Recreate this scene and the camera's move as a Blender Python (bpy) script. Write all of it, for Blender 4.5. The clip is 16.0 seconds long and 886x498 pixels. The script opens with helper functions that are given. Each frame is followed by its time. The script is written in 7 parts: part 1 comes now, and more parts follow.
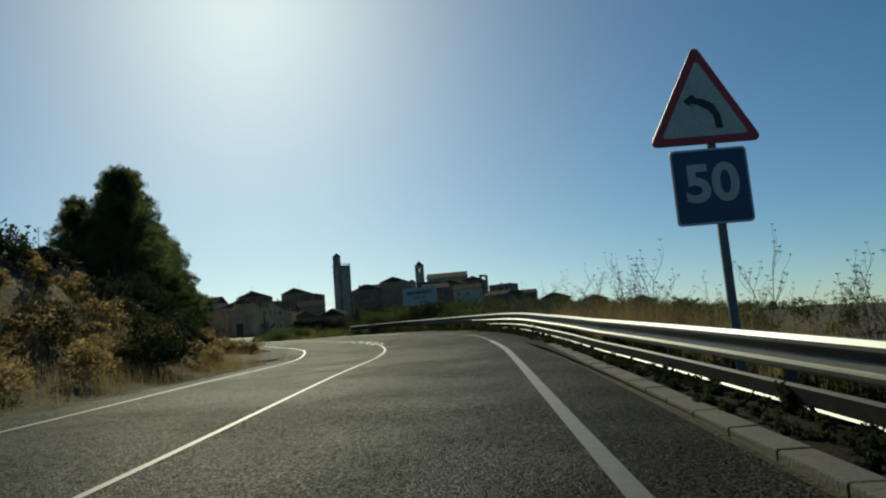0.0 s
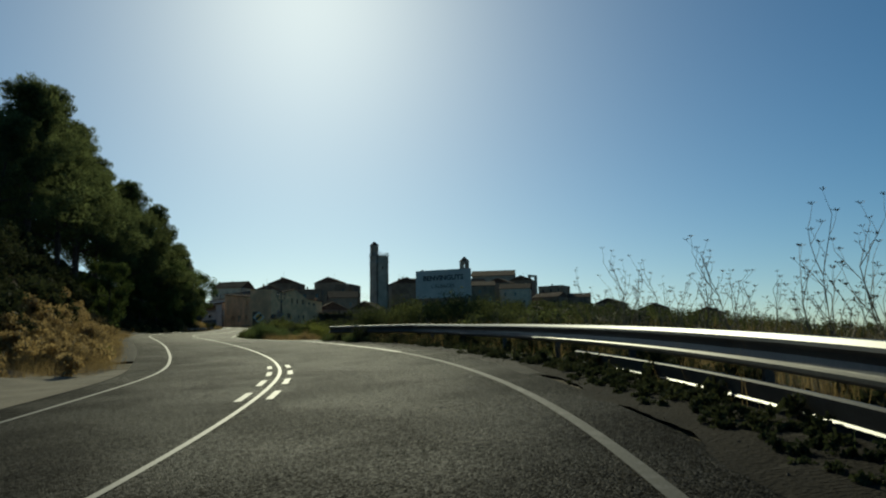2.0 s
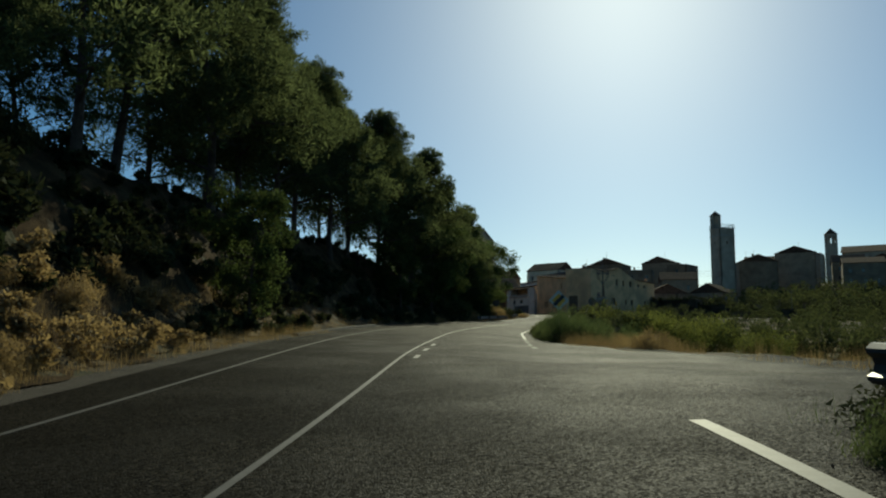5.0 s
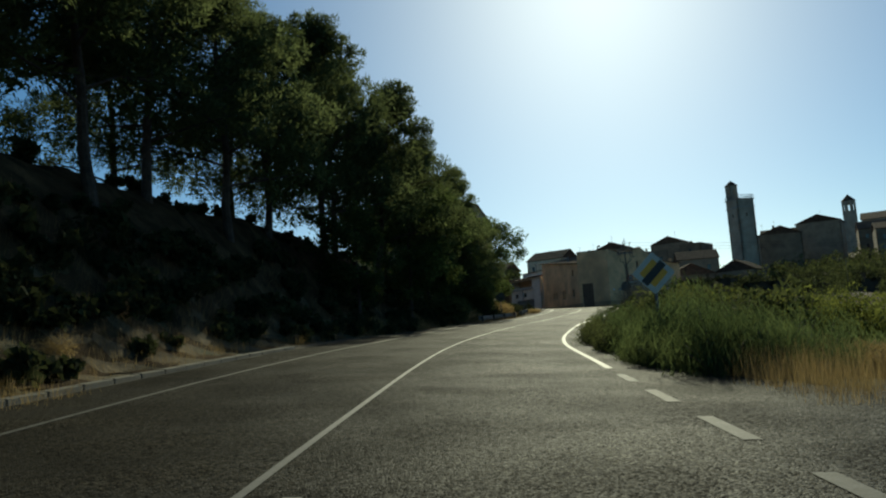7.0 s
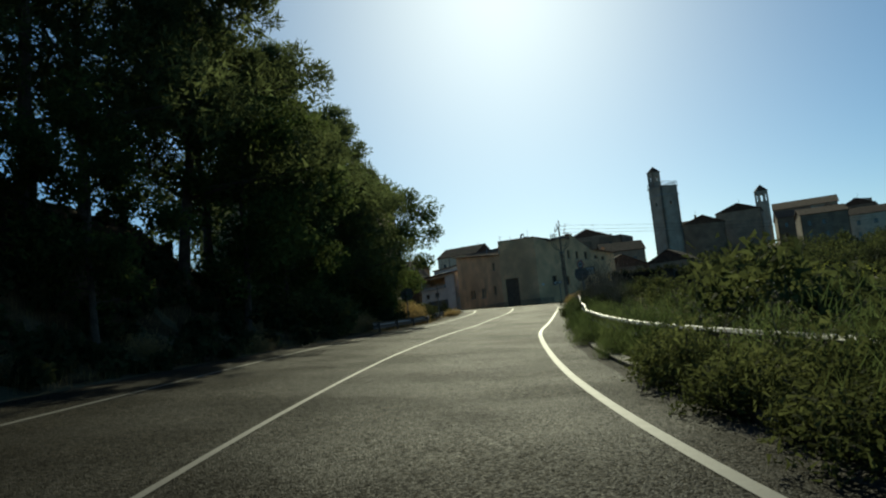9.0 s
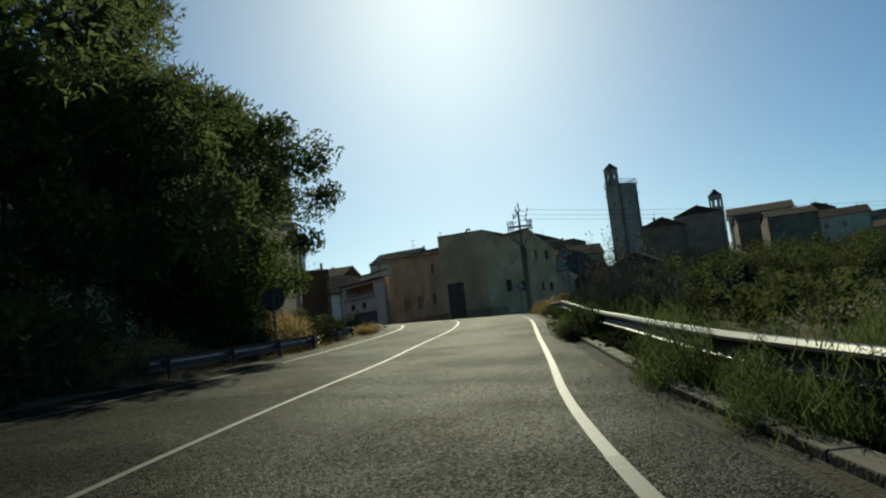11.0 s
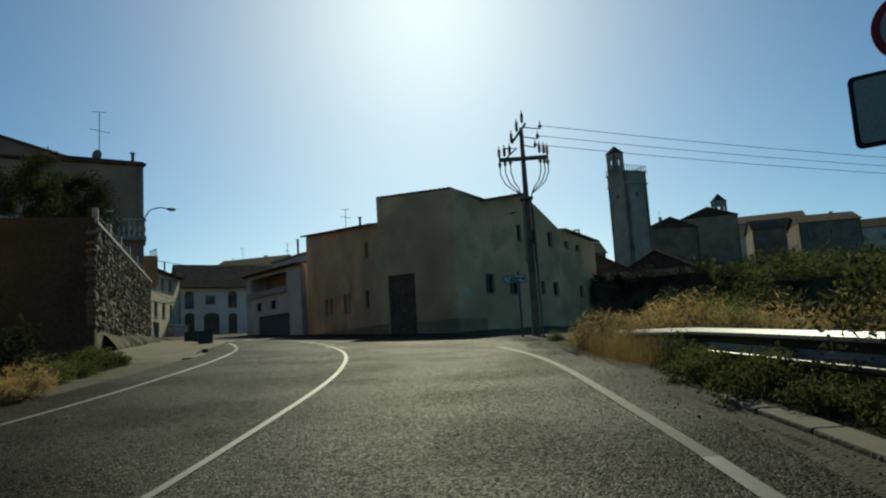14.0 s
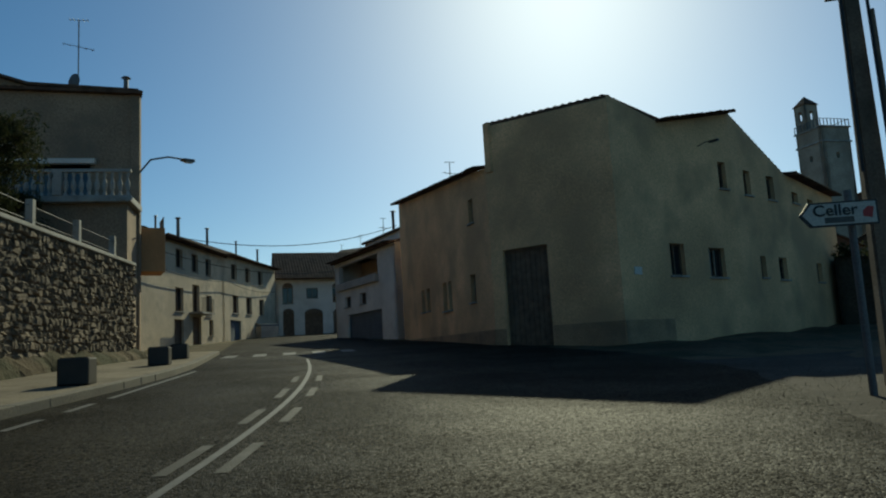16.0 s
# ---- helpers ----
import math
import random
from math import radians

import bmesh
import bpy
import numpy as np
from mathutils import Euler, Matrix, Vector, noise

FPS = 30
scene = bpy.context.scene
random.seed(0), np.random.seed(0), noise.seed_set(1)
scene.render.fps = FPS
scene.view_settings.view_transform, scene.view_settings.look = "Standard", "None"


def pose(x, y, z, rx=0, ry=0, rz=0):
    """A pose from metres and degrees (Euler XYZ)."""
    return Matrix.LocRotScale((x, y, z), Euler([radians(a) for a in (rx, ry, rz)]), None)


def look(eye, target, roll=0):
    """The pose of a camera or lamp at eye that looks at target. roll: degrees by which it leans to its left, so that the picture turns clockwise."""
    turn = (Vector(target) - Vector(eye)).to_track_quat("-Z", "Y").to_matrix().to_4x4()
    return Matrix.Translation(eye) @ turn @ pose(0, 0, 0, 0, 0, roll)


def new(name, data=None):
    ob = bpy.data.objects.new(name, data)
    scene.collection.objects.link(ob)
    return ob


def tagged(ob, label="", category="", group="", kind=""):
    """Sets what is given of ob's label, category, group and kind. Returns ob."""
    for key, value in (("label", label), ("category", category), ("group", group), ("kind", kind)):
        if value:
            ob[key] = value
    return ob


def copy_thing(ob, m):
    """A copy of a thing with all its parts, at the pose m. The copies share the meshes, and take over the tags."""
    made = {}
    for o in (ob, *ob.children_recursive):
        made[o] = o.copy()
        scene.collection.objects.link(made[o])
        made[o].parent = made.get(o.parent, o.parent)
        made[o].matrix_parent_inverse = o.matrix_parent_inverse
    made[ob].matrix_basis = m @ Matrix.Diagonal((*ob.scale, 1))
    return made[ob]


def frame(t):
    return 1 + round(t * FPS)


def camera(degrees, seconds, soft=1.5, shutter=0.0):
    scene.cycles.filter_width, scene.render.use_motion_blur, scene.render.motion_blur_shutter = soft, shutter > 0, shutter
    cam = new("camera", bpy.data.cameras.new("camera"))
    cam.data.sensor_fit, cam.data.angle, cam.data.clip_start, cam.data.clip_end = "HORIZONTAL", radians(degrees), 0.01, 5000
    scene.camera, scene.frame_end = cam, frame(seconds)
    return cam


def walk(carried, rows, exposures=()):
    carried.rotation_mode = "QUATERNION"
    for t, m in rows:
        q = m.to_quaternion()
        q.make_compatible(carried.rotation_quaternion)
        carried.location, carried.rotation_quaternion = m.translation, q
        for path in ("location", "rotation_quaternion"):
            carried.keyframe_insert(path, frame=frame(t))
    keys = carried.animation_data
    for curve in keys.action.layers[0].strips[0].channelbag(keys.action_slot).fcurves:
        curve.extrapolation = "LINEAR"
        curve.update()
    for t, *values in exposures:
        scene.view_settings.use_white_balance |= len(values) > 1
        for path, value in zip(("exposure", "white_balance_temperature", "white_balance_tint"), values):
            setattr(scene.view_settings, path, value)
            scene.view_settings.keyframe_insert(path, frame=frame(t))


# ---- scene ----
cam = camera(62.04, 16.0, soft=2.1, shutter=0.0)
PATH = [
    (0.0, (0.000, 0.000, 1.150), (-0.000, 19.804, 3.943), -4.67),
    (0.5, (0.158, 6.266, 1.482), (-0.054, 26.068, 4.277), -3.95),
    (1.0, (0.335, 12.477, 1.810), (-0.095, 32.276, 4.606), -2.98),
    (1.5, (0.376, 18.472, 2.141), (-0.361, 38.249, 5.029), -2.27),
    (2.0, (0.249, 24.409, 2.467), (-1.063, 44.164, 5.297), -1.00),
    (2.5, (-0.164, 30.103, 2.777), (-2.495, 49.778, 5.511), 0.22),
    (3.0, (-1.041, 35.839, 3.078), (-4.901, 55.280, 5.754), 0.59),
    (3.5, (-2.373, 41.500, 3.343), (-7.974, 60.517, 5.986), 0.67),
    (4.0, (-4.189, 46.918, 3.579), (-11.454, 65.376, 6.134), 0.87),
    (4.5, (-6.384, 51.990, 3.812), (-14.959, 69.880, 6.341), 0.89),
    (5.0, (-8.819, 56.934, 4.052), (-18.359, 74.332, 6.561), 0.46),
    (5.5, (-11.278, 61.813, 4.292), (-21.143, 79.017, 6.885), -0.29),
    (6.0, (-13.772, 66.652, 4.520), (-23.624, 83.848, 7.213), -1.27),
    (6.5, (-16.237, 71.480, 4.731), (-25.868, 88.795, 7.461), -2.38),
    (7.0, (-18.595, 76.341, 4.921), (-27.951, 93.835, 7.456), -3.56),
    (7.5, (-20.795, 81.158, 5.098), (-29.736, 98.862, 7.674), -4.19),
    (8.0, (-22.887, 85.942, 5.282), (-31.328, 103.891, 7.848), -4.79),
    (8.5, (-24.943, 90.727, 5.470), (-32.767, 108.961, 7.985), -5.32),
    (9.0, (-26.936, 95.548, 5.659), (-34.037, 114.084, 8.109), -5.68),
    (9.5, (-28.635, 100.495, 5.849), (-35.150, 119.241, 8.333), -5.93),
    (10.0, (-30.290, 105.487, 6.044), (-36.373, 124.363, 8.627), -6.07),
    (10.5, (-31.742, 110.587, 6.246), (-37.524, 129.554, 8.854), -6.19),
    (11.0, (-32.953, 115.773, 6.459), (-38.532, 134.800, 9.077), -6.21),
    (11.5, (-34.108, 120.965, 6.688), (-39.544, 140.030, 9.327), -6.07),
    (12.0, (-35.303, 126.118, 6.938), (-40.609, 145.214, 9.621), -5.66),
    (12.5, (-36.481, 131.164, 7.217), (-41.585, 150.308, 9.949), -5.22),
    (13.0, (-37.694, 136.335, 7.502), (-42.625, 155.512, 10.311), -4.48),
    (13.5, (-38.649, 141.011, 7.798), (-43.517, 160.207, 10.590), -3.95),
    (14.0, (-39.704, 145.622, 8.108), (-44.581, 164.832, 10.790), -3.49),
    (14.5, (-40.669, 150.264, 8.418), (-45.698, 169.422, 11.190), -2.94),
    (15.0, (-41.720, 154.536, 8.681), (-47.005, 173.621, 11.475), -2.77),
    (15.5, (-42.876, 158.702, 8.951), (-49.232, 177.462, 11.716), -3.31),
    (16.0, (-44.531, 163.103, 9.190), (-53.048, 180.995, 11.901), -3.23),
]
walk(cam, [(t, look(eye, target, roll)) for t, eye, target, roll in PATH], [(0.0, 0.08, 6700, -13), (4.5, 0.14, 6700, -13), (7.0, 0.4, 6700, -13), (9.5, 0.4, 6700, -13), (12.0, 0.3, 6700, -13), (16.0, 0.36, 6700, -13)])

# world, sun, exposure
SUN_AZIMUTH, SUN_HEIGHT = 14.5, 29.5
world = bpy.data.worlds.new("world")
scene.world = world
world.use_nodes = True
wn, wl = world.node_tree.nodes, world.node_tree.links
sky = wn.new("ShaderNodeTexSky")
sky.sky_type, sky.sun_disc = "NISHITA", False
sky.sun_elevation, sky.sun_rotation = radians(SUN_HEIGHT), radians(-SUN_AZIMUTH)
sky.altitude, sky.air_density, sky.dust_density, sky.ozone_density = 500, 0.8, 0.9, 3.5
tone = wn.new("ShaderNodeHueSaturation")
tone.inputs["Saturation"].default_value = 1.22
wl.new(sky.outputs["Color"], tone.inputs["Color"])
wl.new(tone.outputs["Color"], wn["Background"].inputs["Color"])
wn["Background"].inputs["Strength"].default_value = 0.066
sun = new("sun", bpy.data.lights.new("sun", "SUN"))
sun.data.energy, sun.data.angle, sun.data.color = 2.8, radians(0.53), (1.0, 0.885, 0.71)
sa, se = radians(SUN_AZIMUTH), radians(SUN_HEIGHT)
TO_SUN = Vector((-math.sin(sa) * math.cos(se), math.cos(sa) * math.cos(se), math.sin(se)))
sun.matrix_world = look(TO_SUN * 300, (0, 0, 0))


# materials
def material(name, colour, rough=0.9, metal=0.0, scale=3.0, spread=0.25, second=None, grain=60.0, bump=0.3, bump_size=0.01, spots=None,
             vary=0.0, thin=0.0, speckle=(0.45, 1.25), gloss=0.5):
    """A procedural surface: two noises over a base colour, a stain colour, fine relief, spread over objects or islands."""
    m = bpy.data.materials.new(name)
    m.use_nodes = True
    n, l = m.node_tree.nodes, m.node_tree.links
    b = n["Principled BSDF"]
    geo, where = n.new("ShaderNodeNewGeometry"), n.new("ShaderNodeNewGeometry").outputs["Position"]
    big, small = n.new("ShaderNodeTexNoise"), n.new("ShaderNodeTexNoise")
    big.inputs["Scale"].default_value, small.inputs["Scale"].default_value = scale, grain
    big.inputs["Detail"].default_value, small.inputs["Detail"].default_value = 5, 3
    l.new(where, big.inputs["Vector"]), l.new(where, small.inputs["Vector"])
    ramp = n.new("ShaderNodeValToRGB")
    dark = [c * (1 - spread) for c in colour]
    light = second or [min(1, c * (1 + spread)) for c in colour]
    ramp.color_ramp.elements[0].position, ramp.color_ramp.elements[1].position = 0.32, 0.68
    ramp.color_ramp.elements[0].color, ramp.color_ramp.elements[1].color = (*dark, 1), (*light, 1)
    l.new(big.outputs["Fac"], ramp.inputs["Fac"])
    mix = n.new("ShaderNodeMix")
    mix.data_type, mix.blend_type = "RGBA", "MULTIPLY"
    mix.inputs["Factor"].default_value = 0.55
    fine = n.new("ShaderNodeValToRGB")
    fine.color_ramp.elements[0].position, fine.color_ramp.elements[1].position = 0.3, 0.7
    fine.color_ramp.elements[0].color, fine.color_ramp.elements[1].color = (*[speckle[0]] * 3, 1), (*[speckle[1]] * 3, 1)
    l.new(small.outputs["Fac"], fine.inputs["Fac"])
    l.new(ramp.outputs["Color"], mix.inputs["A"]), l.new(fine.outputs["Color"], mix.inputs["B"])
    out = mix.outputs["Result"]
    if spots:
        colour2, size, low, high = spots
        sn, sr, sm = n.new("ShaderNodeTexNoise"), n.new("ShaderNodeMapRange"), n.new("ShaderNodeMix")
        sn.inputs["Scale"].default_value, sn.inputs["Detail"].default_value = size, 7
        sr.inputs["From Min"].default_value, sr.inputs["From Max"].default_value = low, high
        sm.data_type = "RGBA"
        l.new(where, sn.inputs["Vector"]), l.new(sn.outputs["Fac"], sr.inputs["Value"]), l.new(sr.outputs["Result"], sm.inputs["Factor"])
        l.new(out, sm.inputs["A"])
        sm.inputs["B"].default_value = (*colour2, 1)
        out = sm.outputs["Result"]
    if vary:
        hue, rng_node, add = n.new("ShaderNodeHueSaturation"), n.new("ShaderNodeObjectInfo"), n.new("ShaderNodeMath")
        add.operation = "ADD"
        l.new(rng_node.outputs["Random"], add.inputs[0]), l.new(geo.outputs["Random Per Island"], add.inputs[1])
        rr = n.new("ShaderNodeMapRange")
        rr.inputs["From Max"].default_value = 2.0
        rr.inputs["To Min"].default_value, rr.inputs["To Max"].default_value = 1 - vary, 1 + vary
        l.new(add.outputs[0], rr.inputs["Value"]), l.new(rr.outputs["Result"], hue.inputs["Value"]), l.new(out, hue.inputs["Color"])
        out = hue.outputs["Color"]
    l.new(out, b.inputs["Base Color"])
    b.inputs["Roughness"].default_value, b.inputs["Metallic"].default_value = rough, metal
    b.inputs["Specular IOR Level"].default_value = gloss
    if bump:
        bn = n.new("ShaderNodeBump")
        bn.inputs["Strength"].default_value, bn.inputs["Distance"].default_value = bump, bump_size
        l.new(small.outputs["Fac"], bn.inputs["Height"]), l.new(bn.outputs["Normal"], b.inputs["Normal"])
    if thin:
        tr, ms = n.new("ShaderNodeBsdfTranslucent"), n.new("ShaderNodeMixShader")
        ms.inputs["Fac"].default_value = thin
        l.new(out, tr.inputs["Color"]), l.new(b.outputs["BSDF"], ms.inputs[1]), l.new(tr.outputs["BSDF"], ms.inputs[2])
        l.new(ms.outputs["Shader"], n["Material Output"].inputs["Surface"])
    return m


def asphalt():
    """Chip-sealed asphalt: single chips of uneven tone, worn smooth along the wheel tracks, with old patches and fine cracks."""
    m = bpy.data.materials.new("asphalt")
    m.use_nodes = True
    n, l = m.node_tree.nodes, m.node_tree.links
    b, where = n["Principled BSDF"], n.new("ShaderNodeNewGeometry").outputs["Position"]

    def noise(scale, detail):
        t = n.new("ShaderNodeTexNoise")
        t.inputs["Scale"].default_value, t.inputs["Detail"].default_value = scale, detail
        l.new(where, t.inputs["Vector"])
        return t.outputs["Fac"]

    def ramp(src, p0, c0, p1, c1):
        r = n.new("ShaderNodeValToRGB")
        r.color_ramp.elements[0].position, r.color_ramp.elements[1].position = p0, p1
        r.color_ramp.elements[0].color, r.color_ramp.elements[1].color = (*c0, 1), (*c1, 1)
        l.new(src, r.inputs["Fac"])
        return r.outputs["Color"]

    def mixed(kind, fac, a, c):
        x = n.new("ShaderNodeMix")
        x.data_type, x.blend_type = "RGBA", kind
        if isinstance(fac, float):
            x.inputs["Factor"].default_value = fac
        else:
            l.new(fac, x.inputs["Factor"])
        l.new(a, x.inputs["A"]), l.new(c, x.inputs["B"])
        return x.outputs["Result"]

    chips = n.new("ShaderNodeTexVoronoi")
    chips.inputs["Scale"].default_value = 52.0
    l.new(where, chips.inputs["Vector"])
    base = ramp(noise(0.3, 6), 0.34, (0.0125, 0.0113, 0.0088), 0.66, (0.0225, 0.0204, 0.0158))
    tone = n.new("ShaderNodeSeparateColor")
    l.new(chips.outputs["Color"], tone.inputs["Color"])
    chip = ramp(tone.outputs["Red"], 0.36, (0.12, 0.12, 0.12), 0.97, (3.9, 3.75, 3.5))
    worn = ramp(noise(0.7, 4), 0.4, (0.45, 0.45, 0.45), 0.58, (1, 1, 1))
    col = mixed("MULTIPLY", worn, base, chip)
    cracks = n.new("ShaderNodeTexVoronoi")
    cracks.feature = "DISTANCE_TO_EDGE"
    cracks.inputs["Scale"].default_value = 0.22
    wobble = n.new("ShaderNodeVectorMath")
    wobble.operation = "MULTIPLY_ADD"
    wn_ = n.new("ShaderNodeTexNoise")
    wn_.inputs["Scale"].default_value, wn_.inputs["Detail"].default_value = 1.3, 6
    l.new(where, wn_.inputs["Vector"]), l.new(wn_.outputs["Color"], wobble.inputs[0]), l.new(where, wobble.inputs[2])
    wobble.inputs[1].default_value = (1.6, 1.6, 1.6)
    l.new(wobble.outputs[0], cracks.inputs["Vector"])
    line = ramp(cracks.outputs["Distance"], 0.0, (0.35, 0.35, 0.35), 0.006, (1, 1, 1))
    col = mixed("MULTIPLY", 0.7, col, line)
    # crazed, half broken surface in one worn stretch of the lane
    net, far_off, edge = n.new("ShaderNodeTexVoronoi"), n.new("ShaderNodeVectorMath"), n.new("ShaderNodeMath")
    net.feature = "DISTANCE_TO_EDGE"
    net.inputs["Scale"].default_value = 4.5
    l.new(wobble.outputs[0], net.inputs["Vector"])
    far_off.operation = "DISTANCE"
    far_off.inputs[1].default_value = (-39.4, 147.8, 7.08)
    l.new(where, far_off.inputs[0])
    edge.operation = "MULTIPLY_ADD"
    edge.inputs[1].default_value = 2.6
    l.new(noise(0.9, 4), edge.inputs[0]), l.new(far_off.outputs["Value"], edge.inputs[2])
    span = n.new("ShaderNodeMapRange")
    span.inputs["From Min"].default_value, span.inputs["From Max"].default_value = 2.6, 3.6
    span.inputs["To Min"].default_value, span.inputs["To Max"].default_value = 1.0, 0.0
    l.new(edge.outputs[0], span.inputs["Value"])
    sound = n.new("ShaderNodeRGB")
    sound.outputs[0].default_value = (1, 1, 1, 1)
    craze = mixed("MIX", span.outputs["Result"], sound.outputs[0], ramp(net.outputs["Distance"], 0.03, (0.06, 0.06, 0.06), 0.13, (1.5, 1.5, 1.5)))
    col = mixed("MULTIPLY", 1.0, col, craze)
    # weaker sun glint below the junction, put into the asphalt's colour and gloss
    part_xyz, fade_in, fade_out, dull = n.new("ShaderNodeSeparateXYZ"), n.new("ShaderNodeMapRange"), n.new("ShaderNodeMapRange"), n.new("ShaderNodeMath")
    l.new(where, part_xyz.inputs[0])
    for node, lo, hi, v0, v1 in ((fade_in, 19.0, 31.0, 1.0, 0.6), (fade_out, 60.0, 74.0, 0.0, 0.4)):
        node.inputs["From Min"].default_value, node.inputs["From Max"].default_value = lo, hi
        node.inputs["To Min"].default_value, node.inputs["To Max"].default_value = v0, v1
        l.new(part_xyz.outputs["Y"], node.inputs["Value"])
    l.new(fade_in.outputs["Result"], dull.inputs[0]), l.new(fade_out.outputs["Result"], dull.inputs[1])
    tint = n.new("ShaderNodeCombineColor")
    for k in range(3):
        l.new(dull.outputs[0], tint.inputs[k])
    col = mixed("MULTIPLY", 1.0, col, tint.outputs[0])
    l.new(col, b.inputs["Base Color"])
    b.inputs["Roughness"].default_value = 0.66
    glint, keep = n.new("ShaderNodeMapRange"), n.new("ShaderNodeMath")
    glint.inputs["From Min"].default_value, glint.inputs["From Max"].default_value = 0.35, 1.0
    glint.inputs["To Min"].default_value, glint.inputs["To Max"].default_value = 0.008, 0.1
    l.new(tone.outputs["Green"], glint.inputs["Value"])
    keep.operation = "MULTIPLY"
    lane = n.new("ShaderNodeMapRange")
    lane.inputs["From Min"].default_value, lane.inputs["From Max"].default_value = 0.42, 0.6
    lane.inputs["To Min"].default_value, lane.inputs["To Max"].default_value = 0.6, 1.25
    l.new(noise(0.5, 3), lane.inputs["Value"])
    l.new(glint.outputs["Result"], keep.inputs[0]), l.new(lane.outputs["Result"], keep.inputs[1])
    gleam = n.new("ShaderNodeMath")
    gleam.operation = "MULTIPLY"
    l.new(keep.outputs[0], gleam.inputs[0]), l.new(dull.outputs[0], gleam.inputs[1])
    broken = n.new("ShaderNodeMath")
    broken.operation = "MULTIPLY"
    l.new(gleam.outputs[0], broken.inputs[0]), l.new(craze, broken.inputs[1])
    l.new(broken.outputs[0], b.inputs["Specular IOR Level"])
    bump = n.new("ShaderNodeBump")
    bump.inputs["Strength"].default_value, bump.inputs["Distance"].default_value = 1.0, 0.008
    bump.invert = True
    l.new(chips.outputs["Distance"], bump.inputs["Height"]), l.new(bump.outputs["Normal"], b.inputs["Normal"])
    return m


ASPHALT = asphalt()
PAINT = material("road_paint", (0.086, 0.082, 0.073), 0.6, scale=2.5, spread=0.15, grain=40, bump=0.4, bump_size=0.004, spots=((0.06, 0.058, 0.052), 7.0, 0.48, 0.64))
WORN_PAINT = material("worn_paint", (0.062, 0.06, 0.053), 0.65, scale=2.5, spread=0.2, grain=40, bump=0.4, bump_size=0.004, spots=((0.034, 0.032, 0.028), 5.0, 0.4, 0.58))
FAINT_PAINT = material("faint_paint", (0.052, 0.05, 0.045), 0.75, gloss=0.3, scale=2.5, spread=0.25, grain=40, bump=0.6, bump_size=0.006, spots=((0.022, 0.0205, 0.017), 4.0, 0.34, 0.5))
EARTH = material("earth", (0.1, 0.073, 0.043), 0.95, gloss=0.15, scale=0.25, spread=0.3, second=(0.14, 0.108, 0.062), grain=9, bump=0.9, bump_size=0.06, spots=((0.045, 0.045, 0.023), 0.6, 0.46, 0.62))
GRAVEL = material("gravel", (0.052, 0.044, 0.034), 0.95, gloss=0.2, scale=0.9, spread=0.25, grain=26, bump=1.0, bump_size=0.03, spots=((0.1, 0.088, 0.07), 5, 0.6, 0.72))
DIRT = material("dark_dirt", (0.027, 0.0225, 0.0165), 0.95, gloss=0.06, scale=0.8, spread=0.3, grain=22, bump=1.0, bump_size=0.03, spots=((0.06, 0.052, 0.04), 3.0, 0.62, 0.74))
PALE_EARTH = material("pale_dust", (0.19, 0.16, 0.115), 0.95, gloss=0.15, scale=0.6, spread=0.2, grain=20, bump=0.6, bump_size=0.02, spots=((0.12, 0.1, 0.07), 1.4, 0.52, 0.7))
CONCRETE = material("concrete", (0.36, 0.34, 0.3), 0.85, scale=1.2, spread=0.2, grain=45, bump=0.4, bump_size=0.006, spots=((0.2, 0.185, 0.16), 2.2, 0.5, 0.75))
KERBSTONE = material("dusty_kerb", (0.12, 0.102, 0.075), 0.9, scale=0.8, spread=0.3, grain=25, bump=0.7, bump_size=0.015, spots=((0.1, 0.09, 0.07), 1.6, 0.42, 0.62))
STEEL = material("galvanised_steel", (0.05, 0.049, 0.046), 0.45, 0.2, scale=2.0, spread=0.12, grain=30, bump=0.12, bump_size=0.003, spots=((0.085, 0.076, 0.064), 3.5, 0.52, 0.75))
GREY_STEEL = material("grey_painted_steel", (0.15, 0.145, 0.14), 0.55, 0.3, scale=3, spread=0.15, grain=50, bump=0.1)
OCHRE = material("ochre_plaster", (0.74, 0.46, 0.235), 0.95, scale=0.28, spread=0.24, grain=14, bump=0.6, bump_size=0.03, spots=((0.5, 0.32, 0.17), 0.55, 0.46, 0.68), speckle=(0.6, 1.2))
BASERENDER = material("base_render", (0.4, 0.255, 0.14), 0.95, scale=0.6, spread=0.22, grain=22, bump=0.5, bump_size=0.02, spots=((0.25, 0.17, 0.1), 0.9, 0.46, 0.66))
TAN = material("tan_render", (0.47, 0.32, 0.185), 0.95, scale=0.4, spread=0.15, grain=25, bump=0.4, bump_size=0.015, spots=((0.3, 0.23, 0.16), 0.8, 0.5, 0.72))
CREAM = material("cream_plaster", (0.6, 0.5, 0.36), 0.95, scale=0.5, spread=0.14, grain=25, bump=0.3, bump_size=0.012, spots=((0.36, 0.31, 0.24), 0.9, 0.52, 0.74))
WHITE = material("white_plaster", (0.74, 0.68, 0.6), 0.92, scale=0.5, spread=0.1, grain=25, bump=0.3, bump_size=0.012, spots=((0.54, 0.48, 0.41), 0.9, 0.52, 0.76))
GREYWALL = material("grey_render", (0.46, 0.41, 0.35), 0.92, scale=0.5, spread=0.15, grain=25, bump=0.3, bump_size=0.012, spots=((0.28, 0.27, 0.25), 0.8, 0.5, 0.74))
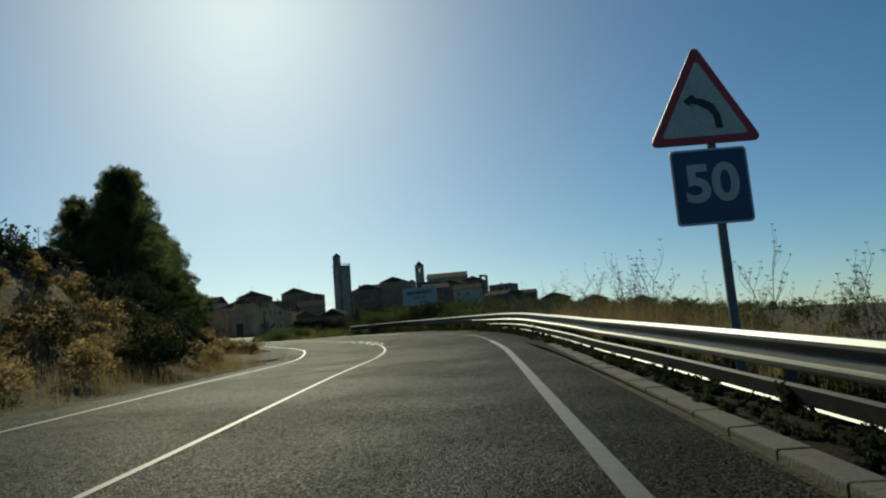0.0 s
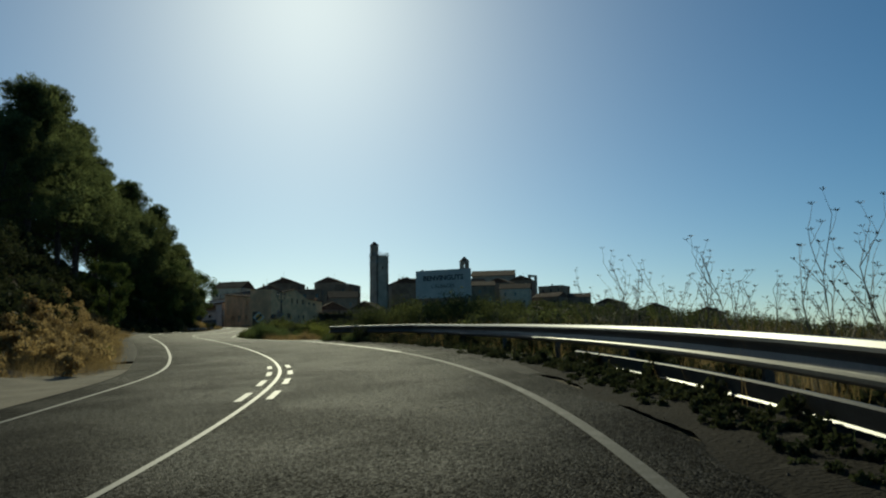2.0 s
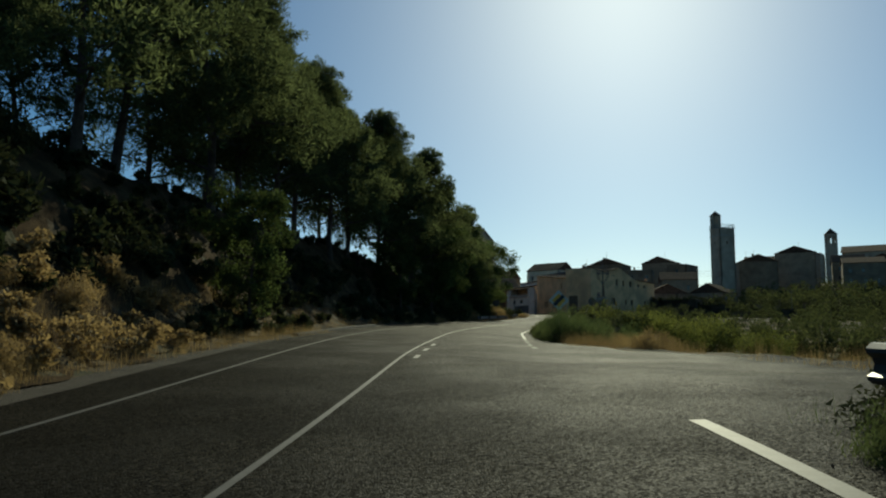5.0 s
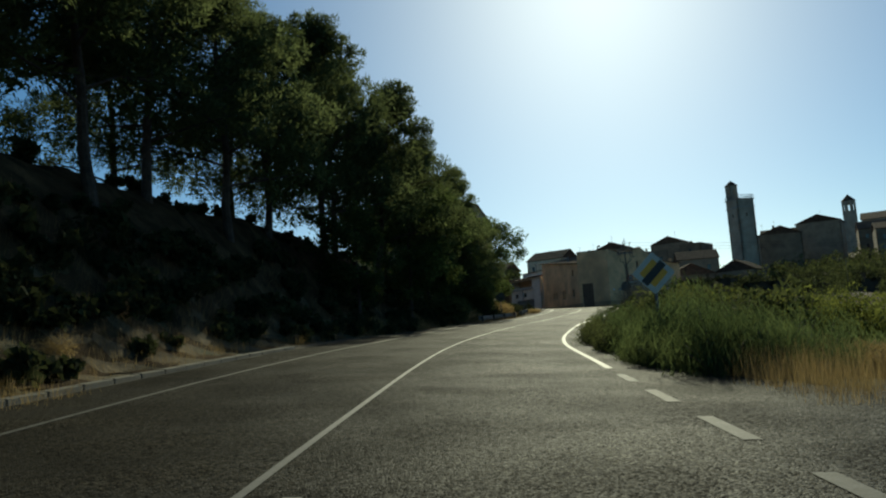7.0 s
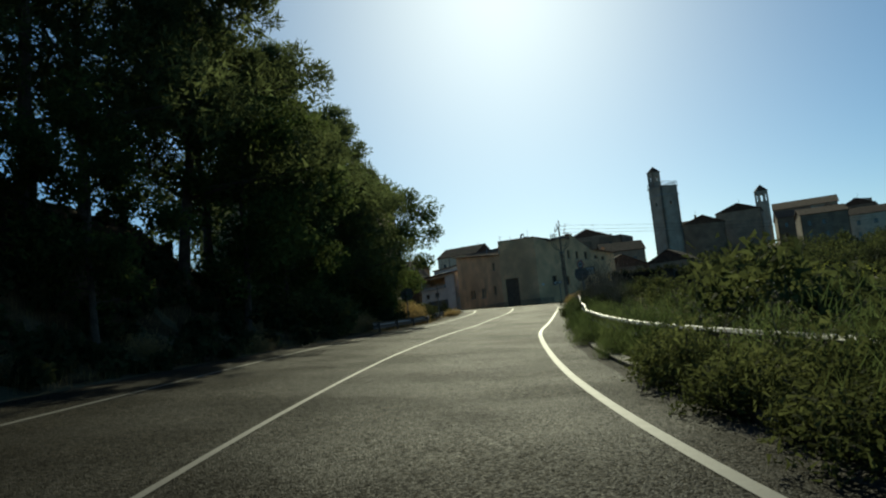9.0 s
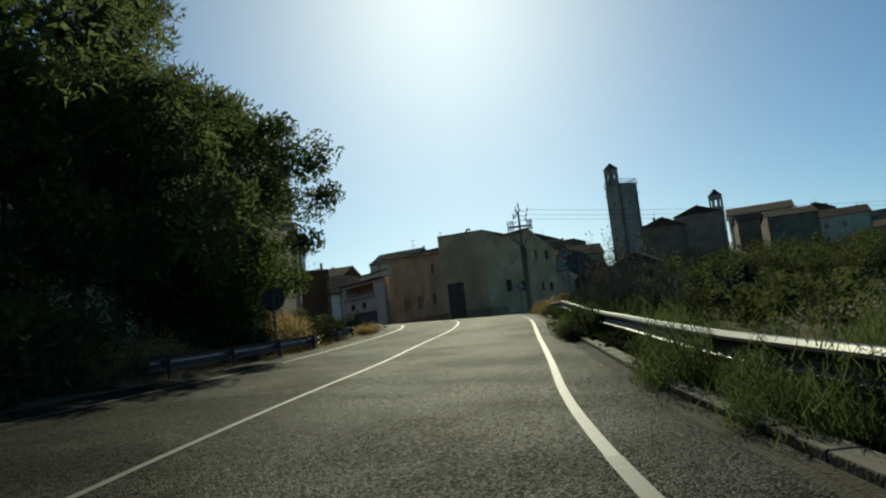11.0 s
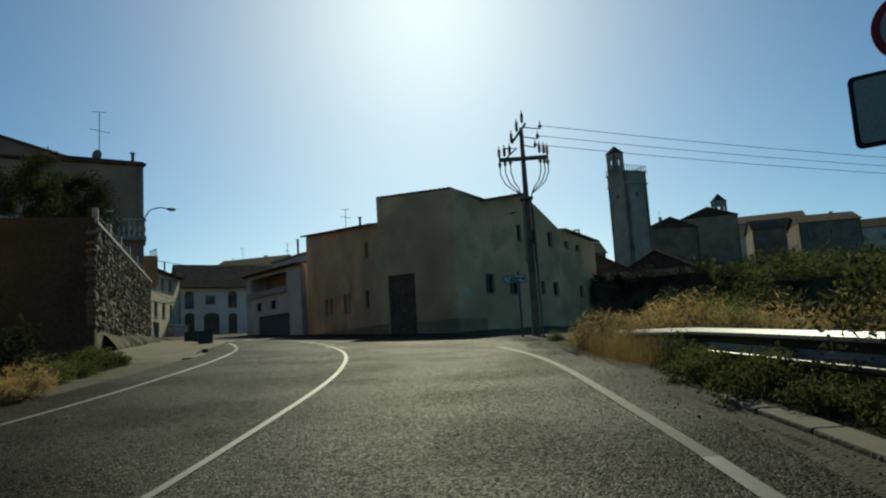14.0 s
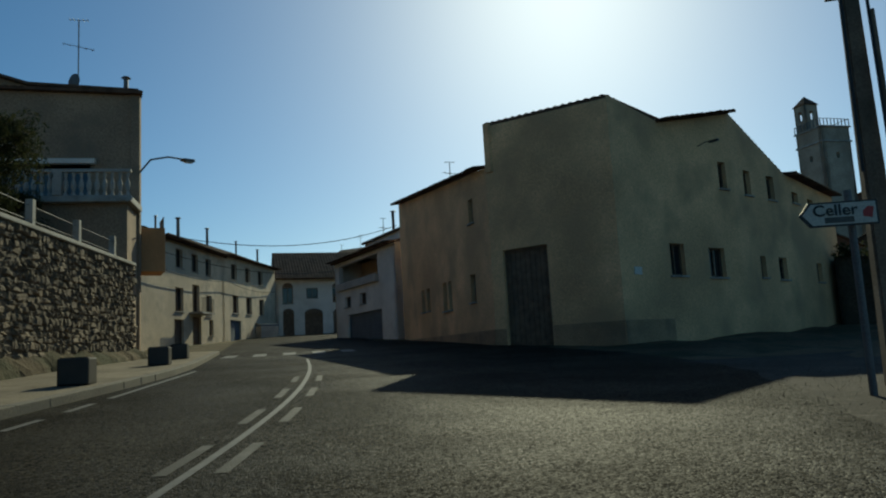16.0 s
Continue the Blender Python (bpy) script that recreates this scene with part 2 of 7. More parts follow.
OLDSTONE = material("old_stone_wall", (0.2, 0.15, 0.1), 0.95, scale=0.4, spread=0.25, grain=9, bump=0.6, bump_size=0.04, spots=((0.12, 0.092, 0.065), 0.6, 0.48, 0.7), vary=0.2)
# old stone coloured nearly black for walls that stand in shade
SHADESTONE = material("shade_stone", (0.085, 0.066, 0.047), 0.97, gloss=0.1, scale=0.5, spread=0.3, grain=9, bump=0.8, bump_size=0.05, spots=((0.05, 0.045, 0.03), 0.5, 0.48, 0.66))
OLDPLASTER = material("old_plaster", (0.3, 0.215, 0.14), 0.95, scale=0.4, spread=0.2, grain=14, bump=0.4, bump_size=0.02, spots=((0.19, 0.145, 0.1), 0.7, 0.5, 0.72), vary=0.2)
ORANGE = material("orange_plaster", (0.5, 0.27, 0.12), 0.9, scale=0.6, spread=0.12, grain=30, bump=0.3)
POLESTONE = material("weathered_pole_concrete", (0.21, 0.165, 0.12), 0.93, gloss=0.2, scale=0.8, spread=0.2, grain=30, bump=0.5, bump_size=0.01, spots=((0.09, 0.075, 0.056), 1.2, 0.46, 0.7))
RUBBLE = material("rubble_stone", (0.15, 0.112, 0.073), 0.95, scale=1.4, spread=0.28, grain=18, bump=0.8, bump_size=0.03, vary=0.3)
MORTAR = material("lime_mortar", (0.115, 0.088, 0.06), 0.97, scale=1.5, spread=0.2, grain=30, bump=0.7, bump_size=0.02)
ASHLAR = material("tower_stone", (0.37, 0.31, 0.235), 0.95, scale=0.5, spread=0.2, grain=8, bump=0.7, bump_size=0.05, vary=0.12)
TILE = material("clay_tile", (0.105, 0.066, 0.045), 0.95, gloss=0.15, scale=1.5, spread=0.35, grain=20, bump=0.4, bump_size=0.01, vary=0.25)
WOOD = material("weathered_wood", (0.16, 0.105, 0.065), 0.8, scale=4, spread=0.3, grain=35, bump=0.5)
SHUTTER = material("blue_grey_metal", (0.12, 0.15, 0.19), 0.6, 0.2, scale=2, spread=0.15, grain=30, bump=0.2)
LITTER = material("pine_litter", (0.062, 0.038, 0.02), 0.97, gloss=0.05, scale=0.9, spread=0.35, second=(0.105, 0.07, 0.036), grain=16, bump=1.0, bump_size=0.05, spots=((0.03, 0.024, 0.013), 1.1, 0.48, 0.64))
BARK = material("bark", (0.075, 0.054, 0.04), 0.95, scale=3, spread=0.35, grain=14, bump=1.0, bump_size=0.04)
PINE = material("pine_needles", (0.1, 0.125, 0.05), 0.85, scale=0.7, spread=0.3, second=(0.15, 0.175, 0.07), grain=6, bump=0, vary=0.35, thin=0.7, gloss=0.05)
# dark evergreen leaf; also puts shade into the colour of bank and verge scrub
DARKLEAF = material("evergreen_and_shaded_leaves", (0.04, 0.05, 0.022), 0.85, scale=0.8, spread=0.3, second=(0.065, 0.07, 0.03), grain=6, bump=0, vary=0.4, thin=0.35, gloss=0.05)
LEAF = material("broad_leaves", (0.075, 0.11, 0.035), 0.85, scale=0.8, spread=0.3, second=(0.12, 0.15, 0.045), grain=6, bump=0, vary=0.35, thin=0.55, gloss=0.05)
SHRUB = material("shrub_leaves", (0.08, 0.098, 0.036), 0.85, scale=0.8, spread=0.3, second=(0.13, 0.14, 0.05), grain=6, bump=0, vary=0.4, thin=0.5, gloss=0.05)
REED = material("green_reed", (0.095, 0.135, 0.05), 0.85, scale=0.8, spread=0.3, second=(0.15, 0.18, 0.065), grain=8, bump=0, vary=0.4, thin=0.55, gloss=0.05)
YELLOWLEAF = material("yellow_green_leaves", (0.18, 0.19, 0.045), 0.85, scale=0.9, spread=0.25, grain=6, bump=0, vary=0.3, thin=0.45, gloss=0.05)
STRAW = material("dry_straw", (0.32, 0.225, 0.095), 0.75, scale=0.6, spread=0.3, second=(0.42, 0.3, 0.13), grain=9, bump=0, vary=0.4, thin=0.6)
STALK = material("dry_stalk", (0.2, 0.155, 0.095), 0.8, scale=3, spread=0.25, grain=20, bump=0, vary=0.2)
RED = material("sign_red", (0.42, 0.02, 0.02), 0.45, spread=0.1, bump=0)
SIGNWHITE = material("sign_white", (0.56, 0.52, 0.44), 0.45, spread=0.06, bump=0, spots=((0.45, 0.45, 0.43), 5, 0.55, 0.8))
BLUE = material("sign_blue", (0.009, 0.03, 0.11), 0.4, spread=0.1, bump=0)
BLACK = material("sign_black", (0.015, 0.015, 0.015), 0.5, spread=0.1, bump=0)
YELLOW = material("sign_yellow", (0.78, 0.38, 0.02), 0.45, spread=0.08, bump=0)
SIGNGREY = material("sign_back", (0.1, 0.09, 0.078), 0.55, 0.2, scale=4, spread=0.12, grain=40, bump=0.05)
BOARD = material("board_paint", (0.55, 0.5, 0.43), 0.7, scale=1.5, spread=0.1, grain=30, bump=0.1)
WIRE = material("black_cable", (0.02, 0.02, 0.02), 0.6, bump=0)
CERAMIC = material("brown_insulator", (0.11, 0.06, 0.04), 0.3, bump=0)
BLACKBIN = material("black_plastic", (0.022, 0.018, 0.014), 0.5, scale=5, spread=0.2, bump=0.1)
LAMPGLASS = material("lamp_glass", (0.6, 0.58, 0.52), 0.2, bump=0)
GLASS = bpy.data.materials.new("window_glass")
GLASS.use_nodes = True
gb = GLASS.node_tree.nodes["Principled BSDF"]
gb.inputs["Base Color"].default_value, gb.inputs["Roughness"].default_value = (0.02, 0.024, 0.028, 1), 0.08


# building tools
def quick(name, verts, faces):
    me = bpy.data.meshes.new(name)
    me.from_pydata([tuple(v) for v in verts], [], [tuple(f) for f in faces])
    me.update()
    return me


def leafmesh(name, verts, size):
    """Many separate flat pieces with size corners each, from an array of corners."""
    k = len(verts) // size
    me = bpy.data.meshes.new(name)
    me.vertices.add(len(verts)), me.loops.add(len(verts)), me.polygons.add(k)
    me.vertices.foreach_set("co", np.ascontiguousarray(verts, dtype=np.float32).ravel())
    me.loops.foreach_set("vertex_index", np.arange(len(verts), dtype=np.int32))
    me.polygons.foreach_set("loop_start", np.arange(0, len(verts), size, dtype=np.int32))
    me.update()
    return me


def link(name, me, mat, parent=None, label=""):
    me.materials.clear()
    for one in (mat if isinstance(mat, (list, tuple)) else [mat]):
        me.materials.append(one)
    ob = new(name, me)
    ob.parent = parent
    if label:
        tagged(ob, label)
    return ob


def part(name, bm, mat, parent, label=""):
    me = bpy.data.meshes.new(name)
    if name in ("wall", "shaft", "nave_wall", "bell_tower", "turret"):
        bmesh.ops.remove_doubles(bm, verts=bm.verts, dist=0.002)
    bmesh.ops.recalc_face_normals(bm, faces=bm.faces)
    bm.to_mesh(me)
    bm.free()
    return link(name, me, mat, parent, label)


def thing(name, label, category, group="", at=(0, 0, 0), turn=0.0, kind=""):
    ob = new(name)
    ob.empty_display_size = 0.2
    ob.matrix_basis = pose(*at, 0, 0, turn)
    return tagged(ob, label, category, group, kind)


def add_box(bm, centre, size, m=None, bevel=0.0):
    r = bmesh.ops.create_cube(bm, size=1.0)["verts"]
    t = Matrix.Translation(centre) @ Matrix.Diagonal((*size, 1))
    bmesh.ops.transform(bm, matrix=(m @ t) if m else t, verts=r)
    if bevel:
        es = list({e for v in r for e in v.link_edges})
        bmesh.ops.bevel(bm, geom=es, offset=bevel, segments=2, affect="EDGES", profile=0.6)
    return bm


def box(centre, size, m=None, bevel=0.0):
    return add_box(bmesh.new(), centre, size, m, bevel)


def add_tube(bm, pts, radii, sides=8):
    pts = [Vector(p) for p in pts]
    if not isinstance(radii, (list, tuple)):
        radii = [radii] * len(pts)
    rings = []
    for i, p in enumerate(pts):
        d = (pts[min(i + 1, len(pts) - 1)] - pts[max(i - 1, 0)]).normalized()
        a = d.orthogonal().normalized() if i == 0 else (rings_axis - rings_axis.dot(d) * d).normalized()
        rings_axis = a
        b = d.cross(a)
        rings.append([bm.verts.new(p + radii[i] * (math.cos(2 * math.pi * k / sides) * a + math.sin(2 * math.pi * k / sides) * b)) for k in range(sides)])
    for r0, r1 in zip(rings, rings[1:]):
        for k in range(sides):
            bm.faces.new((r0[k], r0[(k + 1) % sides], r1[(k + 1) % sides], r1[k]))
    bm.faces.new(rings[0][::-1]), bm.faces.new(rings[-1])
    return bm


def tube(pts, radii, sides=8):
    return add_tube(bmesh.new(), pts, radii, sides)


def add_prism(bm, poly, thick, m):
    """A flat outline in the local xz plane, thick along y from 0 to -thick, laid by m."""
    f = [bm.verts.new(m @ Vector((x, 0, z))) for x, z in poly]
    b = [bm.verts.new(m @ Vector((x, thick, z))) for x, z in poly]
    bm.faces.new(f), bm.faces.new(b[::-1])
    for i in range(len(poly)):
        j = (i + 1) % len(poly)
        bm.faces.new((f[i], b[i], b[j], f[j]))
    return bm


def prism(poly, thick, m=Matrix()):
    return add_prism(bmesh.new(), poly, thick, m)


def rounded(poly, r, steps=4):
    out = []
    k = len(poly)
    for i in range(k):
        a, b, c = Vector(poly[i - 1]), Vector(poly[i]), Vector(poly[(i + 1) % k])
        u, v = (a - b).normalized(), (c - b).normalized()
        half = math.acos(max(-1, min(1, u.dot(v)))) / 2
        t = r / math.tan(half)
        o = b + (u + v).normalized() * (r / math.sin(half))
        p0, p1 = b + u * t - o, b + v * t - o
        a0, a1 = math.atan2(p0.y, p0.x), math.atan2(p1.y, p1.x)
        d = (a1 - a0 + math.pi) % (2 * math.pi) - math.pi
        out += [(o.x + r * math.cos(a0 + d * s / steps), o.y + r * math.sin(a0 + d * s / steps)) for s in range(steps + 1)]
    return out


def disc(r, k=28, cx=0.0, cz=0.0):
    return [(cx + r * math.cos(2 * math.pi * i / k), cz + r * math.sin(2 * math.pi * i / k)) for i in range(k)]


def lettering(text, size, mat, parent, m, label="", stretch=1.0, bold=0.0, thick=0.002):
    cu = bpy.data.curves.new("lettering", "FONT")
    cu.body, cu.size, cu.align_x, cu.align_y, cu.offset, cu.extrude = text, size, "CENTER", "CENTER", bold, thick
    tmp = bpy.data.objects.new("lettering_curve", cu)
    scene.collection.objects.link(tmp)
    me = bpy.data.meshes.new_from_object(tmp)
    bpy.data.objects.remove(tmp)
    me.transform(m @ pose(0, 0, 0, 90) @ Matrix.Diagonal((stretch, 1, 1, 1)))
    return link("lettering", me, mat, parent, label)


# the road's line: x, y, z of the surface under the lane's middle, and its cross fall in degrees
WAY = [(-0.35, -14.0, -0.75, -2.0), (0, 0, 0, -2.0), (0.38, 16.09, 0.86, 0.1), (0.27, 23.83, 1.28, 1.6), (-0.38, 31.82, 1.72, 3.1), (-1.92, 39.82, 2.12, 3.3),
       (-4.39, 47.44, 2.45, 3.6), (-7.59, 54.47, 2.78, 3.4), (-11.28, 61.81, 3.14, 2.4), (-18.59, 76.34, 3.77, -0.9), (-24.94, 90.73, 4.32, -2.6),
       (-30.53, 105.97, 4.91, -3.4), (-34.23, 121.48, 5.56, -3.3), (-37.80, 136.82, 6.38, -1.7), (-41.18, 152.43, 7.40, -0.1), (-42.88, 158.7, 7.8, -0.4),
       (-44.53, 163.10, 8.04, -0.5), (-48.2, 170.3, 8.4, -0.5), (-53.8, 178.4, 8.85, -0.5), (-61.0, 187.8, 9.35, 0.0), (-69.0, 198.6, 9.95, 0.0), (-79.0, 212.0, 10.75, 0.0),
       (-87.0, 222.6, 11.4, 0.0)]
W = np.array(WAY, dtype=float)
STATIONS = np.r_[0, np.cumsum(np.hypot(*np.diff(W[:, :2], axis=0).T))] - 14.0
WAY_END = float(STATIONS[-1])
SLOPES = np.gradient(W, STATIONS, axis=0)


def way(s):
    """x, y, z, cross fall (tangent) and the unit right-hand way at s metres along the road; s may be an array."""
    s = np.clip(np.asarray(s, dtype=float), STATIONS[0], STATIONS[-1])
    i = np.clip(np.searchsorted(STATIONS, s, side="right") - 1, 0, len(STATIONS) - 2)
    h = STATIONS[i + 1] - STATIONS[i]
    t = ((s - STATIONS[i]) / h)[..., None]
    h = h[..., None]
    a, b, c, d = 2 * t**3 - 3 * t**2 + 1, t**3 - 2 * t**2 + t, -2 * t**3 + 3 * t**2, t**3 - t**2
    p = a * W[i] + b * h * SLOPES[i] + c * W[i + 1] + d * h * SLOPES[i + 1]
    da, db, dc, dd = 6 * t**2 - 6 * t, 3 * t**2 - 4 * t + 1, -6 * t**2 + 6 * t, 3 * t**2 - 2 * t
    v = (da * W[i] + dc * W[i + 1]) / h + db * SLOPES[i] + dd * SLOPES[i + 1]
    n = np.hypot(v[..., 0], v[..., 1])
    return p[..., 0], p[..., 1], p[..., 2], np.tan(np.radians(p[..., 3])), v[..., 1] / n, -v[..., 0] / n


def onway(s, u, dz=0.0):
    """The point u metres to the right of the line at s, dz above the road's plane."""
    x, y, z, b, nx, ny = way(s)
    return np.stack([x + nx * u, y + ny * u, z + b * np.asarray(u) * np.clip(8.0 / np.maximum(np.abs(u), 8.0), 0, 1) + dz], -1)


def heading(s):
    _, _, _, _, nx, ny = way(s)
    return math.degrees(math.atan2(float(ny), float(nx)))


def table(*pairs):
    xs, ys = [p[0] for p in pairs], [p[1] for p in pairs]
    return lambda s: np.interp(s, xs, ys)


def soft_table(*pairs):
    """A table whose bends are rounded over a few metres."""
    f = table(*pairs)
    return lambda s: sum(f(np.asarray(s) + k) for k in (-3.0, -2.0, -1.0, 0.0, 1.0, 2.0, 3.0)) / 7.0


# sideways places of the markings and edges, by metres along the road
CENTRE = soft_table((-14, -2.85), (6, -2.83), (11.5, -2.95), (17, -2.95), (25, -2.52), (31, -2.5), (37, -2.42), (42, -2.27), (48, -2.19), (55, -1.87), (59, -1.74), (64, -1.63), (72, -1.58),
                    (84, -1.72), (91, -1.84), (95, -2.0), (101.5, -2.2), (107, -2.33), (110.5, -2.39), (114, -2.49), (120.5, -2.9), (126, -3.1), (133, -3.05), (139, -2.72), (142.5, -2.65), (150, -2.52),
                    (154, -2.28), (158, -2.23), (162, -2.16), (164, -2.13), (170, -2.14), (177, -2.06), (182.5, -1.85), (186, -1.56), (200, -1.4), (230, -1.6))
RIGHT = soft_table((-14, 0.93), (5, 0.9), (10, 0.9), (14.5, 0.96), (18, 1.09), (22, 1.17), (25, 1.22), (28, 1.31), (31, 1.41), (34, 1.46), (37, 1.46), (41, 1.47), (46, 1.65), (54, 2.0), (58, 2.06), (62, 2.2), (66, 2.3), (91, 2.12), (96, 2.07),
                   (101, 1.9), (107, 1.58), (112, 1.48), (118.2, 1.22), (125, 0.8), (130, 0.65), (138.2, 1.08), (141, 1.16), (145, 1.3), (150, 1.36), (154, 1.42), (158, 1.48), (162, 1.52), (166, 1.58), (170, 1.8), (174, 1.9))
LEFT = soft_table((-14, -6.0), (9.5, -6.07), (16, -6.32), (20, -6.48), (25, -6.3), (30, -6.1), (33.5, -6.02), (38.5, -5.92), (44, -5.6), (50, -5.33), (54, -5.15), (62, -4.92), (68, -4.78), (76, -4.88), (84, -5.25),
                  (91, -5.6), (96, -5.76), (104, -5.82), (110, -5.75), (115, -5.94), (122, -6.5), (128, -6.7), (134, -6.4), (143, -5.9), (148, -6.0), (154, -5.95), (158, -5.72), (162, -5.57), (165, -5.42), (169, -5.45),
                  (177, -5.25), (184, -4.87), (188.5, -4.55), (195, -4.3), (230, -4.3))
EDGE_L = soft_table((-14, -7.1), (30, -7.3), (45, -6.6), (65, -6.2), (76, -6.4), (91, -7.2), (112, -7.6), (128, -7.9), (146, -6.8), (172, -6.4), (180, -6.1), (184.5, -5.45), (190, -4.85), (196, -4.9), (206, -5.3), (230, -6.5))
EDGE_R = table((-14, 1.95), (22, 1.95), (32, 2.1), (54, 2.75), (63, 2.6), (67, 6.0), (90, 5.2), (96, 2.8), (106, 2.3), (114, 2.2), (120, 1.9), (131, 1.7), (139, 1.9), (160, 2.1),
               (170, 2.6), (178, 4.5), (183, 6.5), (190, 7.0), (205, 6.0), (215, 2.6), (230, 2.6))
BANK = table((-14, 4.0), (12, 4.5), (26, 5.0), (33, 2.6), (37, 0.35), (49, 0.4), (55, 3.4), (65, 5.0), (78, 6.0), (88, 6.4), (118, 6.2), (127, 5.2), (135, 2.6), (143, 0.0), (152, -0.2), (170, 0.0), (230, 0.2))
BANK_REACH = table((-14, 9.5), (60, 9.5), (80, 7.4), (130, 7.0), (140, 9.5))
BACK = table((60, 0.0), (72, 0.28), (128, 0.28), (138, 0.0))
FALL = table((-14, -1.6), (50, -1.8), (66, -0.8), (90, -0.6), (105, -1.0), (160, -0.9), (172, -0.1), (230, 0.0))

SAMPLES = np.arange(STATIONS[0], STATIONS[-1], 0.5)
SX, SY, _, _, SNX, SNY = way(SAMPLES)


def smooth(a, b, x):
    t = np.clip((x - a) / (b - a), 0, 1)
    return t * t * (3 - 2 * t)


def nearest(x, y):
    """Metres along and to the right of the road for arrays of places."""
    s, u = np.empty(len(x)), np.empty(len(x))
    for k in range(0, len(x), 20000):
        dx, dy = x[k:k + 20000, None] - SX, y[k:k + 20000, None] - SY
        d2 = dx * dx + dy * dy
        i = d2.argmin(1)
        r = np.arange(len(i))
        side = dx[r, i] * SNX[i] + dy[r, i] * SNY[i]
        s[k:k + 20000], u[k:k + 20000] = SAMPLES[i], np.sign(side) * np.sqrt(d2[r, i])
    return s, u


def relief(x, y):
    """The height of the ground."""
    x, y = np.atleast_1d(np.asarray(x, dtype=float)), np.atleast_1d(np.asarray(y, dtype=float))
    s, u = nearest(x, y)
    _, _, z, b, _, _ = way(s)
    el, er = EDGE_L(s), EDGE_R(s)
    road = z + b * np.clip(u, -8, 8)
    up = BANK(s) * smooth(0.9, BANK_REACH(s), el - u) + 0.035 * np.clip(el - u - 9, 0, 60) - BACK(s) * np.clip(el - u - BANK_REACH(s) - 1.2, 0, 14)
    down = FALL(s) * smooth(1.5, 12.0, u - er)
    rough = 0.16 * np.sin(x * 0.9 + 1.3 * np.sin(y * 0.37)) * np.sin(y * 0.8 + x * 0.21) + 0.08 * np.sin(x * 2.3 + y * 1.1) * np.sin(y * 2.7)
    off = np.maximum(el - u, u - er)
    local = road + up + down + rough * smooth(0.8, 4.0, off) - np.where(off < 0.35, 0.07, 0.03)
    hill = 4.0 + 23.0 * np.exp(-(((x + 15) / 150) ** 2 + ((y - 375) / 115) ** 2)) - 6.0 * smooth(10, 160, x) * (1 - smooth(250, 420, y)) + 4.0 * smooth(-40, -120, x)
    far = np.hypot(x + 20, y - 150)
    ridge = smooth(500, 1600, far) * (20 + 18 * np.sin(np.arctan2(y, x) * 5 + 1) + 9 * np.sin(np.arctan2(y, x) * 13))
    return local + (hill + ridge - local) * smooth(22, 90, np.abs(u))


def spread_axis(lo, hi, step, reach):
    core = list(np.arange(lo, hi + 1e-6, step))
    d, a, b = step, core[0], core[-1]
    low, high = [], []
    while a > -reach or b < reach:
        d *= 1.22
        a, b = a - d, b + d
        low.insert(0, a), high.append(b)
    return np.array(low + core + high)


gx, gy = spread_axis(-100, 24, 0.95, 4200), spread_axis(-14, 232, 0.95, 4200)
GX, GY = np.meshgrid(gx, gy)
GZ = relief(GX.ravel(), GY.ravel())
nx_, ny_ = len(gx), len(gy)
idx = np.arange(nx_ * ny_).reshape(ny_, nx_)
quads = np.stack([idx[:-1, :-1], idx[:-1, 1:], idx[1:, 1:], idx[1:, :-1]], -1).reshape(-1, 4)
me = bpy.data.meshes.new("ground")
me.vertices.add(nx_ * ny_), me.loops.add(quads.size), me.polygons.add(len(quads))
me.vertices.foreach_set("co", np.stack([GX.ravel(), GY.ravel(), GZ], -1).astype(np.float32).ravel())
me.loops.foreach_set("vertex_index", quads.astype(np.int32).ravel())
me.polygons.foreach_set("loop_start", np.arange(0, quads.size, 4, dtype=np.int32))
me.polygons.foreach_set("use_smooth", np.ones(len(quads), dtype=bool))
me.update()
tagged(link("ground", me, EARTH), "dry brown earth and scrub rising beside the road", "ground", kind="structure")


def ground_at(x, y):
    return float(relief(x, y)[0])


def ribbon(name, s0, s1, left, right, dz, mat, label, category, step=1.0, cuts=1, skirt=0.0, kind="structure", parent=None, sides="lr"):
    """A strip that follows the road between two sideways tables."""
    s = np.linspace(s0, s1, max(2, int(round((s1 - s0) / step)) + 1))
    dz = dz(s) if callable(dz) else dz
    cols = [onway(s, left(s) + (right(s) - left(s)) * k / cuts, dz) for k in range(cuts + 1)]
    if skirt and sides == "r":
        cols = [cols[0] - (0, 0, 0.012), onway(s, left(s) + 0.4, dz)] + cols[1:]
    if skirt and sides == "l":
        cols = cols[:-1] + [onway(s, right(s) - 0.25, dz), cols[-1] - (0, 0, 0.012)]
    if skirt:
        cols = ([cols[0] - (0, 0, skirt)] if "l" in sides else []) + cols + ([cols[-1] - (0, 0, skirt)] if "r" in sides else [])
    v, c = np.concatenate(cols), len(s)
    f = [(k * c + i, (k + 1) * c + i, (k + 1) * c + i + 1, k * c + i + 1) for k in range(len(cols) - 1) for i in range(c - 1)]
    ob = link(name, quick(name, v, f), mat, parent)
    return tagged(ob, label, category, kind=kind) if label else ob


def ragged(s):
    """An uneven edge of loose gravel."""
    return 0.11 * np.sin(s * 0.9 + 2 * np.sin(s * 0.37)) + 0.035 * np.sin(s * 3.3 + 1.0) + 0.012 * np.sin(s * 11.9)


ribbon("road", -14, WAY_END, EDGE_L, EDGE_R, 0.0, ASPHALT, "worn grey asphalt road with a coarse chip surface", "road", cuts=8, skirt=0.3)


